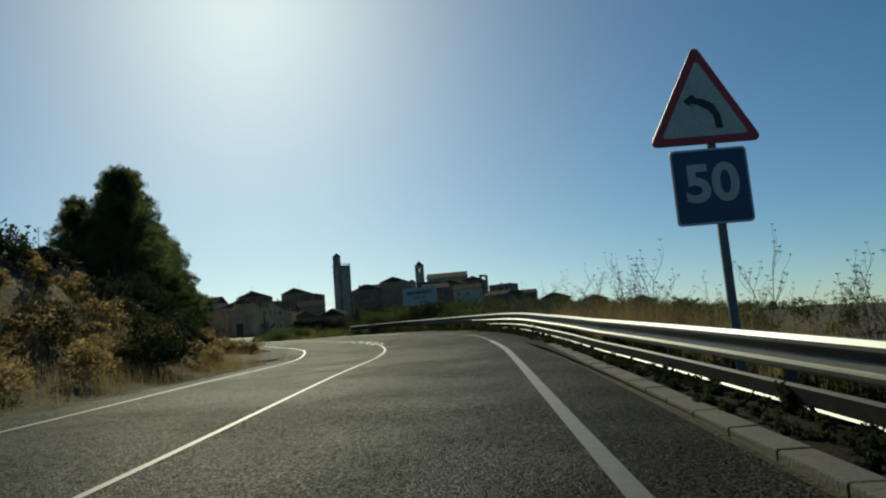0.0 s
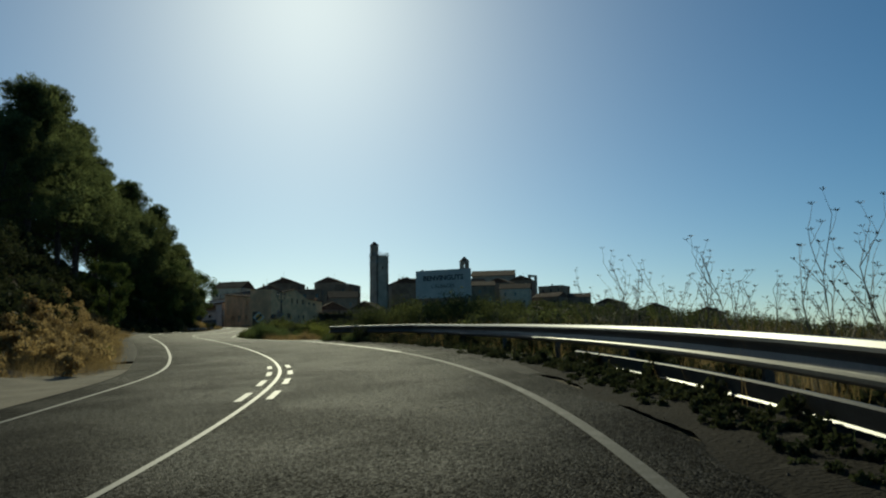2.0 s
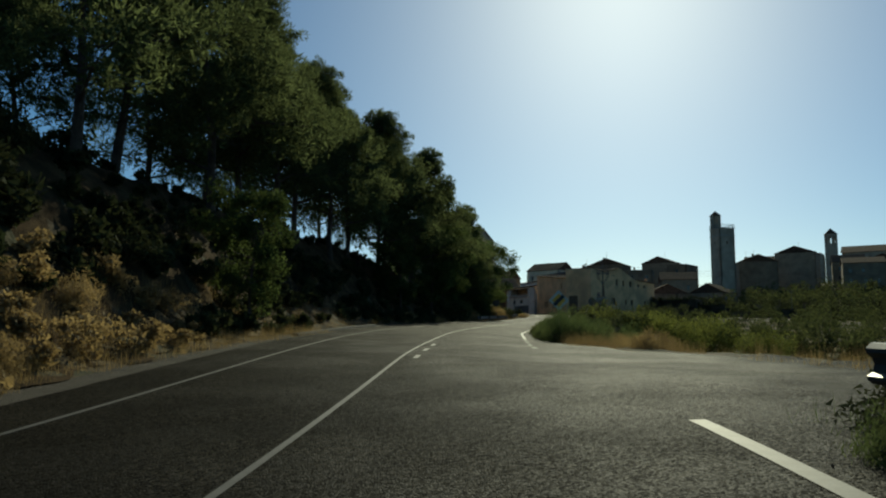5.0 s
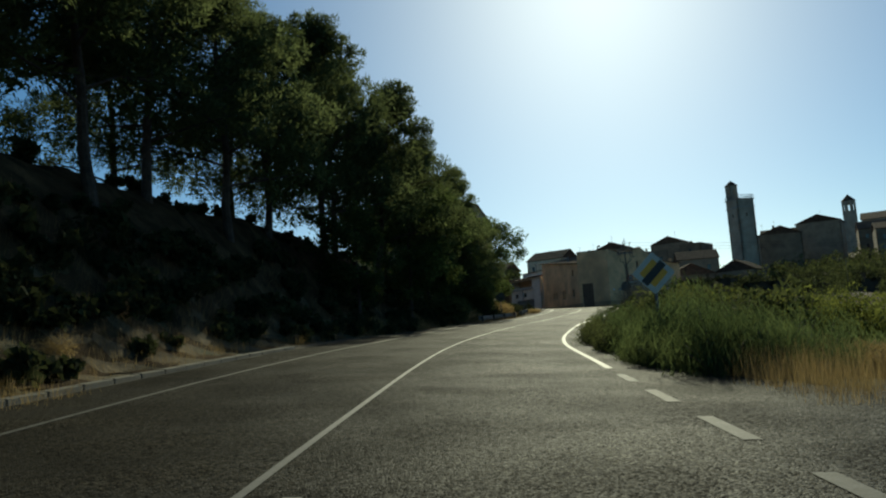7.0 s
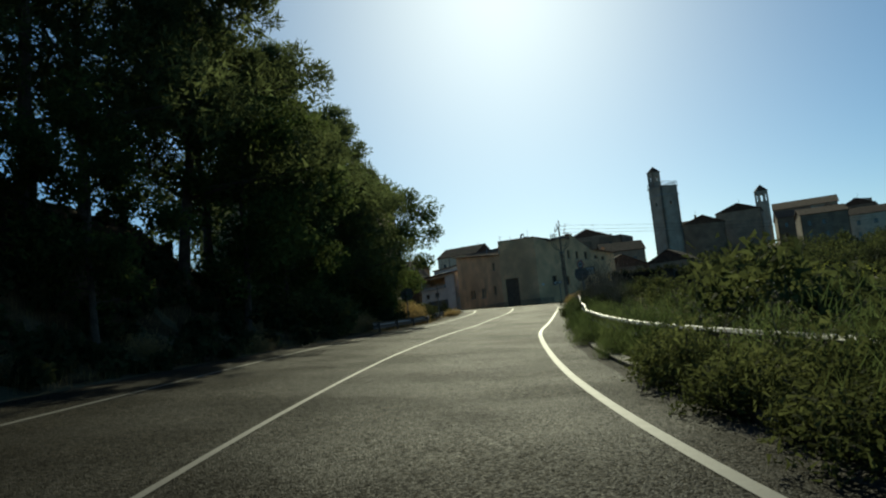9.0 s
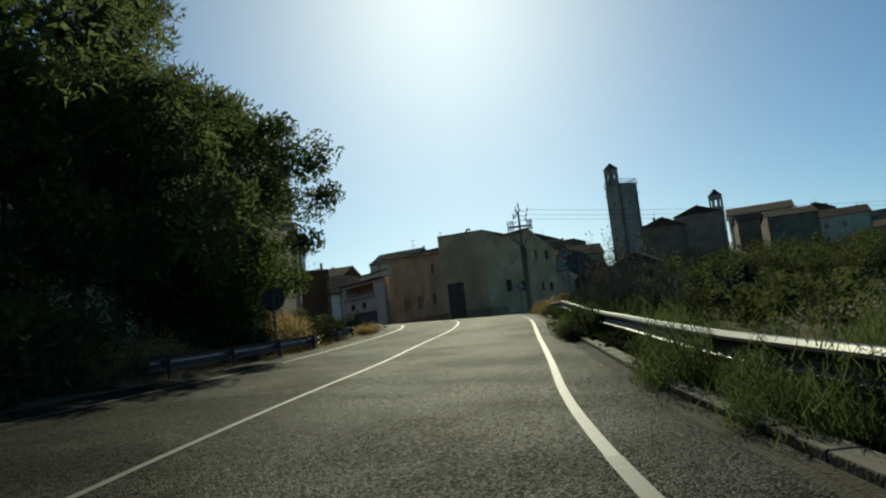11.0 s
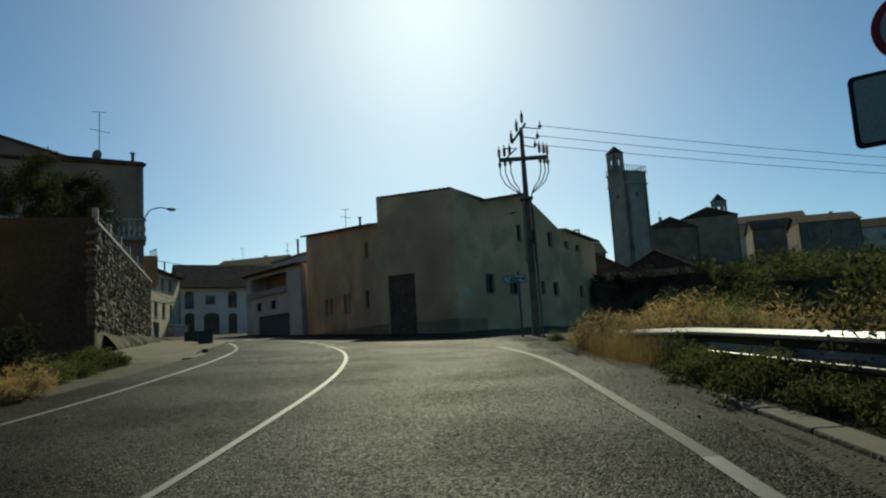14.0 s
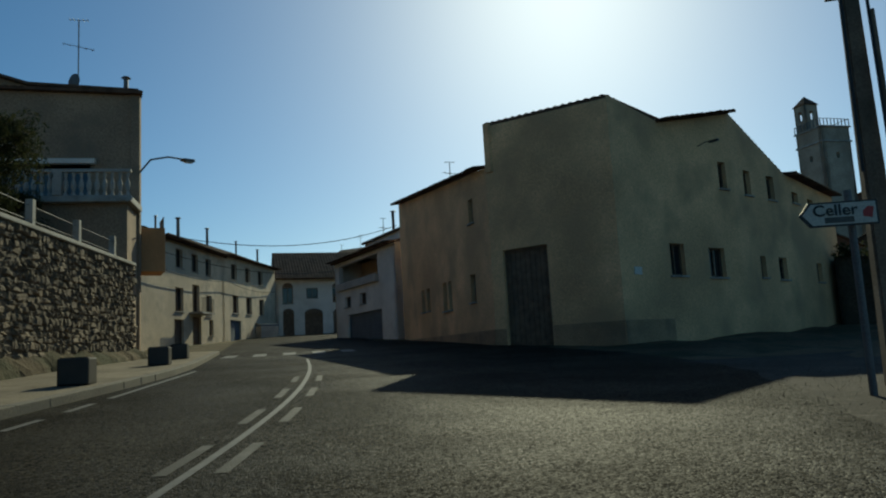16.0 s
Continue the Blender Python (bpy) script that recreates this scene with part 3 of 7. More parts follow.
def stripe(name, middle, width, s0, s1, label, mat=PAINT):
    return ribbon(name, s0, s1, lambda s: middle(s) - width / 2, lambda s: middle(s) + width / 2, 0.007, mat, label, "road marking", step=0.7)


stripe("centre_line", CENTRE, 0.08, -14, 166, "solid white painted centre line on the asphalt")
stripe("centre_line", CENTRE, 0.085, 166, 196, "worn and dusty white centre line on the asphalt", WORN_PAINT)
stripe("edge_line", LEFT, 0.10, -14, 88, "thin white painted edge line on the asphalt")
stripe("edge_line", LEFT, 0.10, 88, 108, "faint worn edge line beside the bank", WORN_PAINT)
stripe("edge_line", LEFT, 0.11, 108, 177.8, "thin white painted edge line on the asphalt")
for k in range(3):
    stripe("edge_dash", LEFT, 0.12, 178.7 + 1.95 * k, 179.8 + 1.95 * k, "short white dash of an edge line before the pavement")
stripe("edge_line", LEFT, 0.11, 184.5, 191.6, "thin white painted edge line on the asphalt")
stripe("edge_line", RIGHT, 0.16, -14, 26, "white painted edge line worn at its sides")
stripe("edge_line", RIGHT, 0.12, 26, 48, "dusty worn edge line beside a gravel shoulder", FAINT_PAINT)
stripe("edge_line", RIGHT, 0.17, 48, 66.0, "worn edge line ending at a side road", WORN_PAINT)
for k in range(4):
    stripe("edge_dash", RIGHT, 0.17, 84 + k * 2.85, 85.5 + k * 2.85, "short worn dash of an edge line at a junction", FAINT_PAINT)
stripe("edge_line", RIGHT, 0.14, 95.5, 128, "scuffed white edge line along the kerb", WORN_PAINT)
stripe("edge_line", RIGHT, 0.125, 128, 150, "white painted edge line along the kerb")
stripe("edge_line", RIGHT, 0.13, 150, 158, "worn white edge line beside the gravel", WORN_PAINT)
stripe("edge_line", RIGHT, 0.12, 158, 164.5, "scuffed edge line along the gravel", FAINT_PAINT)
stripe("edge_line", RIGHT, 0.12, 164.5, 172, "scuffed edge line covered with dust", FAINT_PAINT)
for k in range(4):
    for side in (-0.24, 0.24):
        stripe("lane_dash", lambda s, a=side: CENTRE(s) + a, 0.12, 36.3 + 2.75 * k, 37.7 + 2.75 * k, "short white dash beside the centre line")
for k in range(3):
    stripe("lane_dash", lambda s: CENTRE(s) + 0.38, 0.13, 76.8 + 3.45 * k, 78.2 + 3.45 * k, "short white dash beside the centre line")
for k in range(4):
    for side in (-0.22, 0.26):
        stripe("lane_dash", lambda s, a=side: CENTRE(s) + a, 0.12, 177.1 + 2.95 * k, 178.55 + 2.95 * k, "short worn dash beside the centre line", FAINT_PAINT)
for k in range(5):
    stripe("crossing_bar", lambda s, a=-4.3 + 1.15 * k: 0 * s + a, 0.5, 200.3, 202.7, "white painted bar of a pedestrian crossing", WORN_PAINT)

# side road on the right, drive on the left, pavement in the village
mouth = onway(np.array([76.0, 77.0, 79.0, 82.0, 86.0]), np.array([2.0, 9.0, 18.0, 30.0, 46.0]))
left_side, right_side = [], []
for i, p in enumerate(mouth):
    d = mouth[min(i + 1, 4)] - mouth[max(i - 1, 0)]
    n = np.array([-d[1], d[0], 0]) / np.hypot(d[0], d[1])
    half = (11.0, 5.5, 3.2, 2.8, 2.8)[i]
    left_side.append(p + n * half), right_side.append(p - n * half)
cols, steps = [], 40
for e in (left_side, right_side):
    e = np.array(e)
    t = np.linspace(0, 4, steps)
    cols.append(np.stack([np.interp(t, range(5), e[:, k]) for k in range(3)], -1))
verts = [cols[0] + (cols[1] - cols[0]) * k / 10 for k in range(11)]
for c in verts:
    c[:, 2] = np.maximum(relief(c[:, 0], c[:, 1]) + 0.062, c[:, 2] * 0 - 99)
v = np.concatenate(verts)
f = [(k * steps + i, (k + 1) * steps + i, (k + 1) * steps + i + 1, k * steps + i + 1) for k in range(10) for i in range(steps - 1)]
tagged(link("road", quick("side_road", v, f), ASPHALT), "narrow asphalt side road leaving through a gap in the rails", "road", kind="structure")
ss, ff = np.meshgrid(np.linspace(35.6, 50.6, 31), np.linspace(0, 1, 15), indexing="ij")
reach_u = EDGE_L(ss) + 0.06 - ff * (7.5 - 0.06 * (ss - 43) ** 2)
apron = onway(ss.ravel(), reach_u.ravel())
apron[:, 2] = np.maximum(relief(apron[:, 0], apron[:, 1]) + 0.05, np.where(ff.ravel() < 0.12, apron[:, 2] + 0.012, -99))
f = [(a * 15 + b, a * 15 + b + 1, (a + 1) * 15 + b + 1, (a + 1) * 15 + b) for a in range(30) for b in range(14)]
tagged(link("driveway", quick("driveway", apron, f), PALE_EARTH), "pale dusty earth entrance beside the road", "driveway", kind="structure")
ribbon("pavement", 174.5, 206, lambda s: EDGE_L(s) - 3.2, lambda s: EDGE_L(s), table((174.5, -0.06), (178, 0.14)), PALE_EARTH, "pale dusty pavement under a stone wall", "pavement", cuts=2, skirt=0.4)
ribbon("gravel_shoulder", 37, 66, lambda s: EDGE_R(s) - 0.3 + ragged(s), lambda s: EDGE_R(s) + 1.5, 0.005, GRAVEL, "loose gravel shoulder beside the asphalt", "shoulder", cuts=3, skirt=0.15, step=0.2, sides="r")
ribbon("gravel_shoulder", 97, 172, lambda s: EDGE_R(s) - 0.22 + 0.6 * ragged(s), lambda s: EDGE_R(s) + 0.45, 0.005, GRAVEL, "dusty gravel strip between asphalt and kerb", "shoulder", cuts=2, skirt=0.15, step=0.2, sides="r")
ribbon("gravel_patch", 168, 186, lambda s: EDGE_R(s) - 0.6 + 1.6 * ragged(s), lambda s: EDGE_R(s) + 8, 0.005, GRAVEL, "bare gravel ground round a power pole", "gravel", cuts=6, skirt=0.3, step=0.2, sides="r")
ribbon("dirt_verge", -14, 57, lambda s: EDGE_R(s) + np.interp(s, (20, 27, 38, 48, 57), (0.14, -0.1, 0.1, 0.7, 2.0)) + np.interp(s, (20, 27, 48, 57), (0.0, 1.2, 1.0, 0.0)) * ragged(s), lambda s: EDGE_R(s) + 2.2, 0.012, DIRT, "dark dirt and rotted leaves beside the asphalt edge", "verge", cuts=3, skirt=0.15, step=0.2, sides="r")
ribbon("dirt_verge", 150, 173, lambda s: EDGE_R(s) + 0.25 + ragged(s), lambda s: EDGE_R(s) + 2.4, 0.012, DIRT, "dark dirt and litter below the guardrail", "verge", cuts=3, skirt=0.15, step=0.2, sides="r")
ribbon("dirt_verge", 56, 112, lambda s: EDGE_L(s) - 0.75, lambda s: EDGE_L(s) + 0.12 + 0.5 * ragged(s), 0.005, GRAVEL, "strip of pale dirt along the asphalt edge", "verge", cuts=2, skirt=0.12, step=0.2, sides="l")

ss, ff = np.meshgrid(np.linspace(54, 138, 169), np.linspace(0, 1, 25), indexing="ij")
bed = onway(ss.ravel(), (EDGE_L(ss) - 0.9 - ff * 11.0 + 0.3 * np.sin(ss * 1.7) * (ff < 0.01)).ravel())
bed[:, 2] = relief(bed[:, 0], bed[:, 1]) + 0.05 + 0.03 * np.sin(bed[:, 0] * 5.1) * np.sin(bed[:, 1] * 4.3)
f = [(a * 25 + b, a * 25 + b + 1, (a + 1) * 25 + b + 1, (a + 1) * 25 + b) for a in range(168) for b in range(24)]
tagged(link("needle_litter", quick("needle_litter", bed, f), LITTER), "brown fallen pine needles over the shaded bank", "ground", kind="structure")

STONE = bpy.data.meshes.new("kerb_stone")
bm = box((0, 0, 0), (0.26, 0.995, 0.3), bevel=0.02)
bm.to_mesh(STONE), bm.free()
STONE.materials.append(KERBSTONE)


def kerb(s0, s1, u, rise, label):
    top = thing("kerb", label, "kerb", at=onway((s0 + s1) / 2, float(u((s0 + s1) / 2))), kind="structure")
    inv = top.matrix_basis.inverted()
    for s in np.arange(s0, s1, 1.0):
        ob = new("kerb_stone", STONE)
        ob.parent = top
        d = onway(s + 0.5, float(u(s + 0.5))) - onway(s - 0.5, float(u(s - 0.5)))
        turn = math.degrees(math.atan2(d[1], d[0])) - 90
        slope = math.degrees(math.atan2(float(onway(s + 0.5, 0)[2] - onway(s - 0.5, 0)[2]), 1.0))
        ob.matrix_basis = inv @ Matrix.Translation(onway(s, float(u(s)), rise - 0.15)) @ pose(0, 0, 0, slope + random.uniform(-0.6, 0.6), random.uniform(-0.8, 0.8), turn)


kerb(-10, 20.5, table((0, 2.2), (14, 2.25), (20, 2.42)), 0.045, "low weathered concrete kerb sunk in dirt under the guardrail")
kerb(98, 152, lambda s: EDGE_R(s) + 0.42, 0.1, "low dusty concrete kerb beside the shoulder")
kerb(152, 161, lambda s: EDGE_R(s) + 0.44, 0.055, "sunken dusty kerb half buried in gravel")
kerb(88, 105, lambda s: EDGE_L(s) - 0.15, 0.10, "broken pale kerb along the foot of the bank")
kerb(175.0, 178.1, lambda s: EDGE_L(s) + 0.05, 0.03, "sunken worn start of the pavement kerb")
kerb(179, 206, lambda s: EDGE_L(s) + 0.05, 0.15, "concrete kerb of the village pavement")


# guardrails
def guardrail(s0, s1, u, height, label, lower=None, spacing=4.0, sink=table((0, 0), (1, 0))):
    mid = (s0 + s1) / 2
    top = thing("guardrail", label, "guardrail", at=onway(mid, float(u(mid))))
    inv = top.matrix_basis.inverted()
    prof = [(0.0, 0.155), (0.035, 0.15), (0.075, 0.105), (0.08, 0.07), (0.03, 0.025), (0.012, -0.03), (0.03, -0.1), (0.08, -0.13), (0.08, -0.165), (0.035, -0.2), (0.0, -0.205)]
    s = np.arange(s0, s1 + 0.01, 1.0)
    x, y, z, b, nx, ny = way(s)
    base = onway(s, u(s), -sink(s))
    rows = []
    for back in (0.0, 0.012):
        for px, pz in prof:
            rows.append(np.stack([base[:, 0] - nx * (px - back), base[:, 1] - ny * (px - back), base[:, 2] + height - 0.155 + pz], -1))
    k, c = len(prof), len(s)
    order = list(range(k)) + list(range(2 * k - 1, k - 1, -1))
    f = []
    for a in range(len(order)):
        p, q = order[a], order[(a + 1) % len(order)]
        f += [(p * c + i, q * c + i, q * c + i + 1, p * c + i + 1) for i in range(c - 1)]
    me = quick("beam", np.concatenate(rows), f)
    me.transform(inv)
    link("beam", me, STEEL, top, "wavy galvanised steel beam")
    if lower is not None:
        c = int((s <= lower).sum())
        cols = [np.stack([base[:c, 0] - nx[:c] * a, base[:c, 1] - ny[:c] * a, base[:c, 2] + zz], -1) for a, zz in ((0.03, 0.285), (0.07, 0.265), (0.03, 0.1), (0.05, 0.08), (0.02, 0.065), (0.015, 0.285))]
        f = [(p * c + i, ((p + 1) % 6) * c + i, ((p + 1) % 6) * c + i + 1, p * c + i + 1) for p in range(6) for i in range(c - 1)]
        me = quick("lower_rail", np.concatenate(cols), f)
        me.transform(inv)
        link("lower_rail", me, STEEL, top, "flat lower steel rail")
    pm = bpy.data.meshes.new("post")
    bm = bmesh.new()
    add_box(bm, (0, 0, 0), (0.10, 0.006, 1.3)), add_box(bm, (-0.047, 0.03, 0), (0.006, 0.06, 1.3)), add_box(bm, (0.047, 0.03, 0), (0.006, 0.06, 1.3))
    add_box(bm, (-0.08, 0, 0.5), (0.08, 0.12, 0.16), bevel=0.01)
    bm.to_mesh(pm), bm.free()
    pm.materials.append(STEEL)
    for a in np.arange(s0 + 0.6, s1, spacing):
        ob = new("post", pm)
        ob.parent = top
        ob.matrix_basis = inv @ Matrix.Translation(onway(a, float(u(a)) + 0.12, height - 0.67 - float(sink(a)))) @ pose(0, 0, 0, 0, 0, heading(a))
    return top


guardrail(-13, 65, table((-14, 3.1), (6, 3.05), (16, 2.85), (24, 2.95), (31, 3.2), (47, 3.6), (50, 3.85), (54, 4.2), (65, 3.5)), 0.76,
          "galvanised steel guardrail half overgrown with dry weeds", lower=38)
guardrail(104, 167, table((104, 4.3), (110, 3.8), (117, 3.1), (124, 2.75), (131, 2.6), (139, 2.9), (150, 3.0), (167, 3.2)), 0.74, "galvanised steel guardrail in tall green weeds", sink=table((158, 0), (163, 0.14), (167, 0.3)))
guardrail(139, 153, table((139, -8.0), (153, -7.6)), 0.52, "short old guardrail in front of dry shrubs")
guardrail(157, 163, table((157, -8.0), (163, -7.9)), 0.5, "short low guardrail beside the village edge")


# buildings
def add_wall(bm, p, q, z0, zp, zq, holes=(), thick=0.35):
    """An upright wall from p to q seen with its outer face on the right-hand side of that way; holes: (d0, d1, zlow, zhigh)."""
    p, q = Vector(p), Vector(q)
    length = (q - p).length
    t = (q - p) / length
    n = Vector((t.y, -t.x))
    ds = sorted({0.0, length, *[h[0] for h in holes], *[h[1] for h in holes]})
    low = min(zp, zq)
    zs = sorted({z0, *[h[2] for h in holes], *[h[3] for h in holes]}) + [None]
    top = lambda d: zp + (zq - zp) * d / length
    verts = {}

    def vert(i, j, back):
        key = (i, j, back)
        if key not in verts:
            xy = p + t * ds[i] - n * (thick if back else 0.0)
            verts[key] = bm.verts.new((xy.x, xy.y, top(ds[i]) if zs[j] is None else min(zs[j], top(ds[i]))))
        return verts[key]

    def open_cell(i, j):
        if i < 0 or j < 0 or i >= len(ds) - 1 or j >= len(zs) - 1:
            return True
        dm, zm = (ds[i] + ds[i + 1]) / 2, (zs[j] + (zs[j + 1] if zs[j + 1] is not None else low)) / 2
        return any(h[0] < dm < h[1] and h[2] < zm < h[3] for h in holes)

    for i in range(len(ds) - 1):
        for j in range(len(zs) - 1):
            if open_cell(i, j):
                continue
            f = [vert(i, j, 0), vert(i + 1, j, 0), vert(i + 1, j + 1, 0), vert(i, j + 1, 0)]
            b = [vert(i, j, 1), vert(i, j + 1, 1), vert(i + 1, j + 1, 1), vert(i + 1, j, 1)]
            bm.faces.new(f), bm.faces.new(b)
            for (di, dj), (a, c) in {(-1, 0): ((i, j), (i, j + 1)), (1, 0): ((i + 1, j), (i + 1, j + 1)), (0, -1): ((i, j), (i + 1, j)), (0, 1): ((i, j + 1), (i + 1, j + 1))}.items():
                if open_cell(i + di, j + dj):
                    bm.faces.new((vert(*a, 0), vert(*c, 0), vert(*c, 1), vert(*a, 1)))
    return bm


def facing(p, q, d, z, deep=0.0):
    """A frame on the wall from p to q: x along it, y into it, z up."""
    p, q = Vector(p), Vector(q)
    t = (q - p).normalized()
    n = Vector((t.y, -t.x))
    xy = p + t * d - n * deep
    return Matrix(((t.x, -n.x, 0, xy.x), (t.y, -n.y, 0, xy.y), (0, 0, 1, z), (0, 0, 0, 1)))


def window(parent, p, q, hole, style="window", bars=1, mat=WOOD, deep=0.16, sill=CONCRETE):
    """Frame and pane, or a door leaf, set back in its opening; local to parent."""
    d0, d1, z0, z1 = hole
    w, h = d1 - d0, z1 - z0
    m = parent.matrix_basis.inverted() @ facing(p, q, (d0 + d1) / 2, z0, deep)
    if style in ("door", "garage"):
        span, across = (w, h) if style == "door" else (h, w)
        k = max(3, int(span / 0.2))
        line = []
        for i in range(k):
            a, b = span * i / k, span * (i + 1) / k
            line += [(a + 0.004, 0.075), (a + 0.018, 0.05), (b - 0.018, 0.05), (b - 0.004, 0.075)]
        line = [(0, 0.075)] + line + [(span, 0.075), (span, 0.12), (0, 0.12)]
        bm = bmesh.new()
        ends = []
        for e in (0, across):
            ends.append([bm.verts.new(m @ (Vector((-w / 2 + a, y, e)) if style == "door" else Vector((-w / 2 + e, y, a)))) for a, y in line])
        for i in range(len(line)):
            j = (i + 1) % len(line)
            bm.faces.new((ends[0][i], ends[0][j], ends[1][j], ends[1][i]))
        bm.faces.new(ends[0]), bm.faces.new(ends[1][::-1])
        door = part("door", bm, mat, parent)
        poly = [(-w / 2, 0), (-w / 2, h), (w / 2, h), (w / 2, 0), (w / 2 - 0.08, 0), (w / 2 - 0.08, h - 0.1), (-w / 2 + 0.08, h - 0.1), (-w / 2 + 0.08, 0)]
        part("door_frame", prism(poly, 0.05, m @ pose(0, -0.02, 0)), mat, door)
        return door
    win = part("window", box((0, 0.09, h / 2), (w, 0.012, h), m), GLASS, parent, "dark glass pane")
    bm = bmesh.new()
    e = 0.06
    for x in [-w / 2 + e / 2, w / 2 - e / 2] + [-w / 2 + w * i / (bars + 1) for i in range(1, bars + 1)]:
        add_box(bm, (x, 0.05, h / 2), (e, 0.06, h), m)
    for z in (e / 2, h - e / 2):
        add_box(bm, (0, 0.05, z), (w - 2 * e, 0.05, e), m)
    part("frame", bm, mat, win)
    part("sill", box((0, -deep + 0.02, -0.04), (w + 0.16, 0.22, 0.06), m, bevel=0.008), sill, win)
    return win


TILE_MESH = bpy.data.meshes.new("roof_tile")
bm = bmesh.new()
rows = []
for y, r in ((0.0, 0.09), (-0.46, 0.105)):
    rows.append([bm.verts.new((r * math.cos(a), y, r * 0.8 * math.sin(a))) for a in [math.pi * k / 6 for k in range(7)]])
for k in range(6):
    bm.faces.new((rows[0][k], rows[0][k + 1], rows[1][k + 1], rows[1][k]))
bm.to_mesh(TILE_MESH), bm.free()
TILE_MESH.materials.append(TILE)


def tile_row(parent, a, b, inward, dip=-8.0, gap=0.21, size=1.0):
    """Clay tiles along an eave from a to b, each with its own end showing; inward: degrees of the way uphill."""
    a, b = Vector(a), Vector(b)
    inv = parent.matrix_world.inverted() if parent.parent else parent.matrix_basis.inverted()
    k = max(1, int((b - a).length / gap))
    for i in range(k):
        p = a.lerp(b, (i + 0.5) / k)
        ob = new("roof_tile", TILE_MESH)
        ob.parent = parent
        ob.matrix_basis = inv @ Matrix.Translation(p + Vector((0, 0, 0.02 + random.uniform(-0.015, 0.015)))) @ pose(0, 0, 0, 0, 0, inward + random.uniform(-3, 3)) @ pose(0, 0.12, 0, -dip) @ Matrix.Scale(size, 4)


def ribbed(bm, a, b, c, d, gap=0.3, rise=0.05, thick=0.12):
    """A tiled roof plane: a to b along the eave, d and c above them; real ridges run up the slope."""
    a, b, c, d = (Vector(v) for v in (a, b, c, d))
    n = (b - a).cross(d - a).normalized()
    if n.z < 0:
        n = -n
    k = max(2, int((b - a).length / gap)) * 2
    lo, hi = [], []
    for i in range(k + 1):
        up = n * (rise if i % 2 else 0.0)
        lo.append(bm.verts.new(a.lerp(b, i / k) + up)), hi.append(bm.verts.new(d.lerp(c, i / k) + up))
    for i in range(k):
        bm.faces.new((lo[i], lo[i + 1], hi[i + 1], hi[i]))
    under = [bm.verts.new(v - n * thick) for v in (a, b, c, d)]
    bm.faces.new(under[::-1])
    bm.faces.new([*lo, under[1], under[0]]), bm.faces.new([*hi[::-1], under[3], under[2]])
    bm.faces.new((lo[0], hi[0], under[3], under[0])), bm.faces.new((lo[-1], under[1], under[2], hi[-1]))
    return bm


def chimney(parent, x, y, z, h=1.0, w=0.45, mat=None):
    inv = parent.matrix_basis.inverted()
    bm = bmesh.new()
    add_box(bm, (x, y, z + h / 2 - 0.3), (w, w, h + 0.6), inv), add_box(bm, (x, y, z + h + 0.05), (w + 0.16, w + 0.16, 0.08), inv)
    for dx in (-1, 1):
        for dy in (-1, 1):
            add_box(bm, (x + dx * w * 0.36, y + dy * w * 0.36, z + h + 0.19), (0.09, 0.09, 0.2), inv)
    add_box(bm, (x, y, z + h + 0.32), (w + 0.1, w + 0.1, 0.06), inv)
    return part("chimney", bm, mat or OCHRE, parent)


def flue(parent, x, y, z, h=1.2, r=0.09, bend=False):
    inv = parent.matrix_basis.inverted()
    pts = [(x, y, z - 0.5), (x, y, z + h)] + ([(x + 0.1, y, z + h + 0.22), (x + 0.32, y, z + h + 0.25), (x + 0.42, y, z + h + 0.1)] if bend else [])
    bm = tube([inv @ Vector(p) for p in pts], r, 10)
    if not bend:
        add_tube(bm, [inv @ Vector((x, y, z + h + 0.02)), inv @ Vector((x, y, z + h + 0.08))], [r * 2.0, r * 1.4], 10)
    return part("flue", bm, GREY_STEEL, parent, "round metal flue pipe")


def aerial(parent, x, y, z, h=2.5, w=0.9, turn=20.0, dish=False):
    inv = parent.matrix_basis.inverted()
    bm = tube([inv @ Vector((x, y, z - 0.4)), inv @ Vector((x, y, z + h))], 0.025, 6)
    a = radians(turn)
    for k, (zz, ww) in enumerate(((h, 0.6), (h * 0.62, 1.0))):
        c = Vector((x, y, z + zz))
        d = Vector((math.cos(a + k * 0.5), math.sin(a + k * 0.5), 0)) * w * ww / 2
        add_tube(bm, [inv @ (c - d), inv @ (c + d)], 0.014, 5)
        e = Vector((-d.y, d.x, 0)).normalized() * 0.16
        for f in (-0.9, -0.5, 0.0, 0.5, 0.9):
            add_tube(bm, [inv @ (c + d * f - e), inv @ (c + d * f + e)], 0.008, 4)
    mast = part("aerial", bm, GREY_STEEL, parent, "thin television aerial")
    if dish:
        bm = bmesh.new()
        rings = []
        for k in range(5):
            r = 0.36 * k / 4
            rings.append([bm.verts.new(inv @ Vector((x + r * math.cos(b), y - 0.25 + 0.35 * r * r, z + 0.35 + r * math.sin(b)))) for b in [2 * math.pi * j / 20 for j in range(20)]] if k else
                         [bm.verts.new(inv @ Vector((x, y - 0.25, z + 0.35)))])
        for j in range(20):
            bm.faces.new((rings[0][0], rings[1][j], rings[1][(j + 1) % 20]))
            for k in range(1, 4):
                bm.faces.new((rings[k][j], rings[k + 1][j], rings[k + 1][(j + 1) % 20], rings[k][(j + 1) % 20]))
        part("dish", bm, GREY_STEEL, mast, "round grey satellite dish")
    return mast


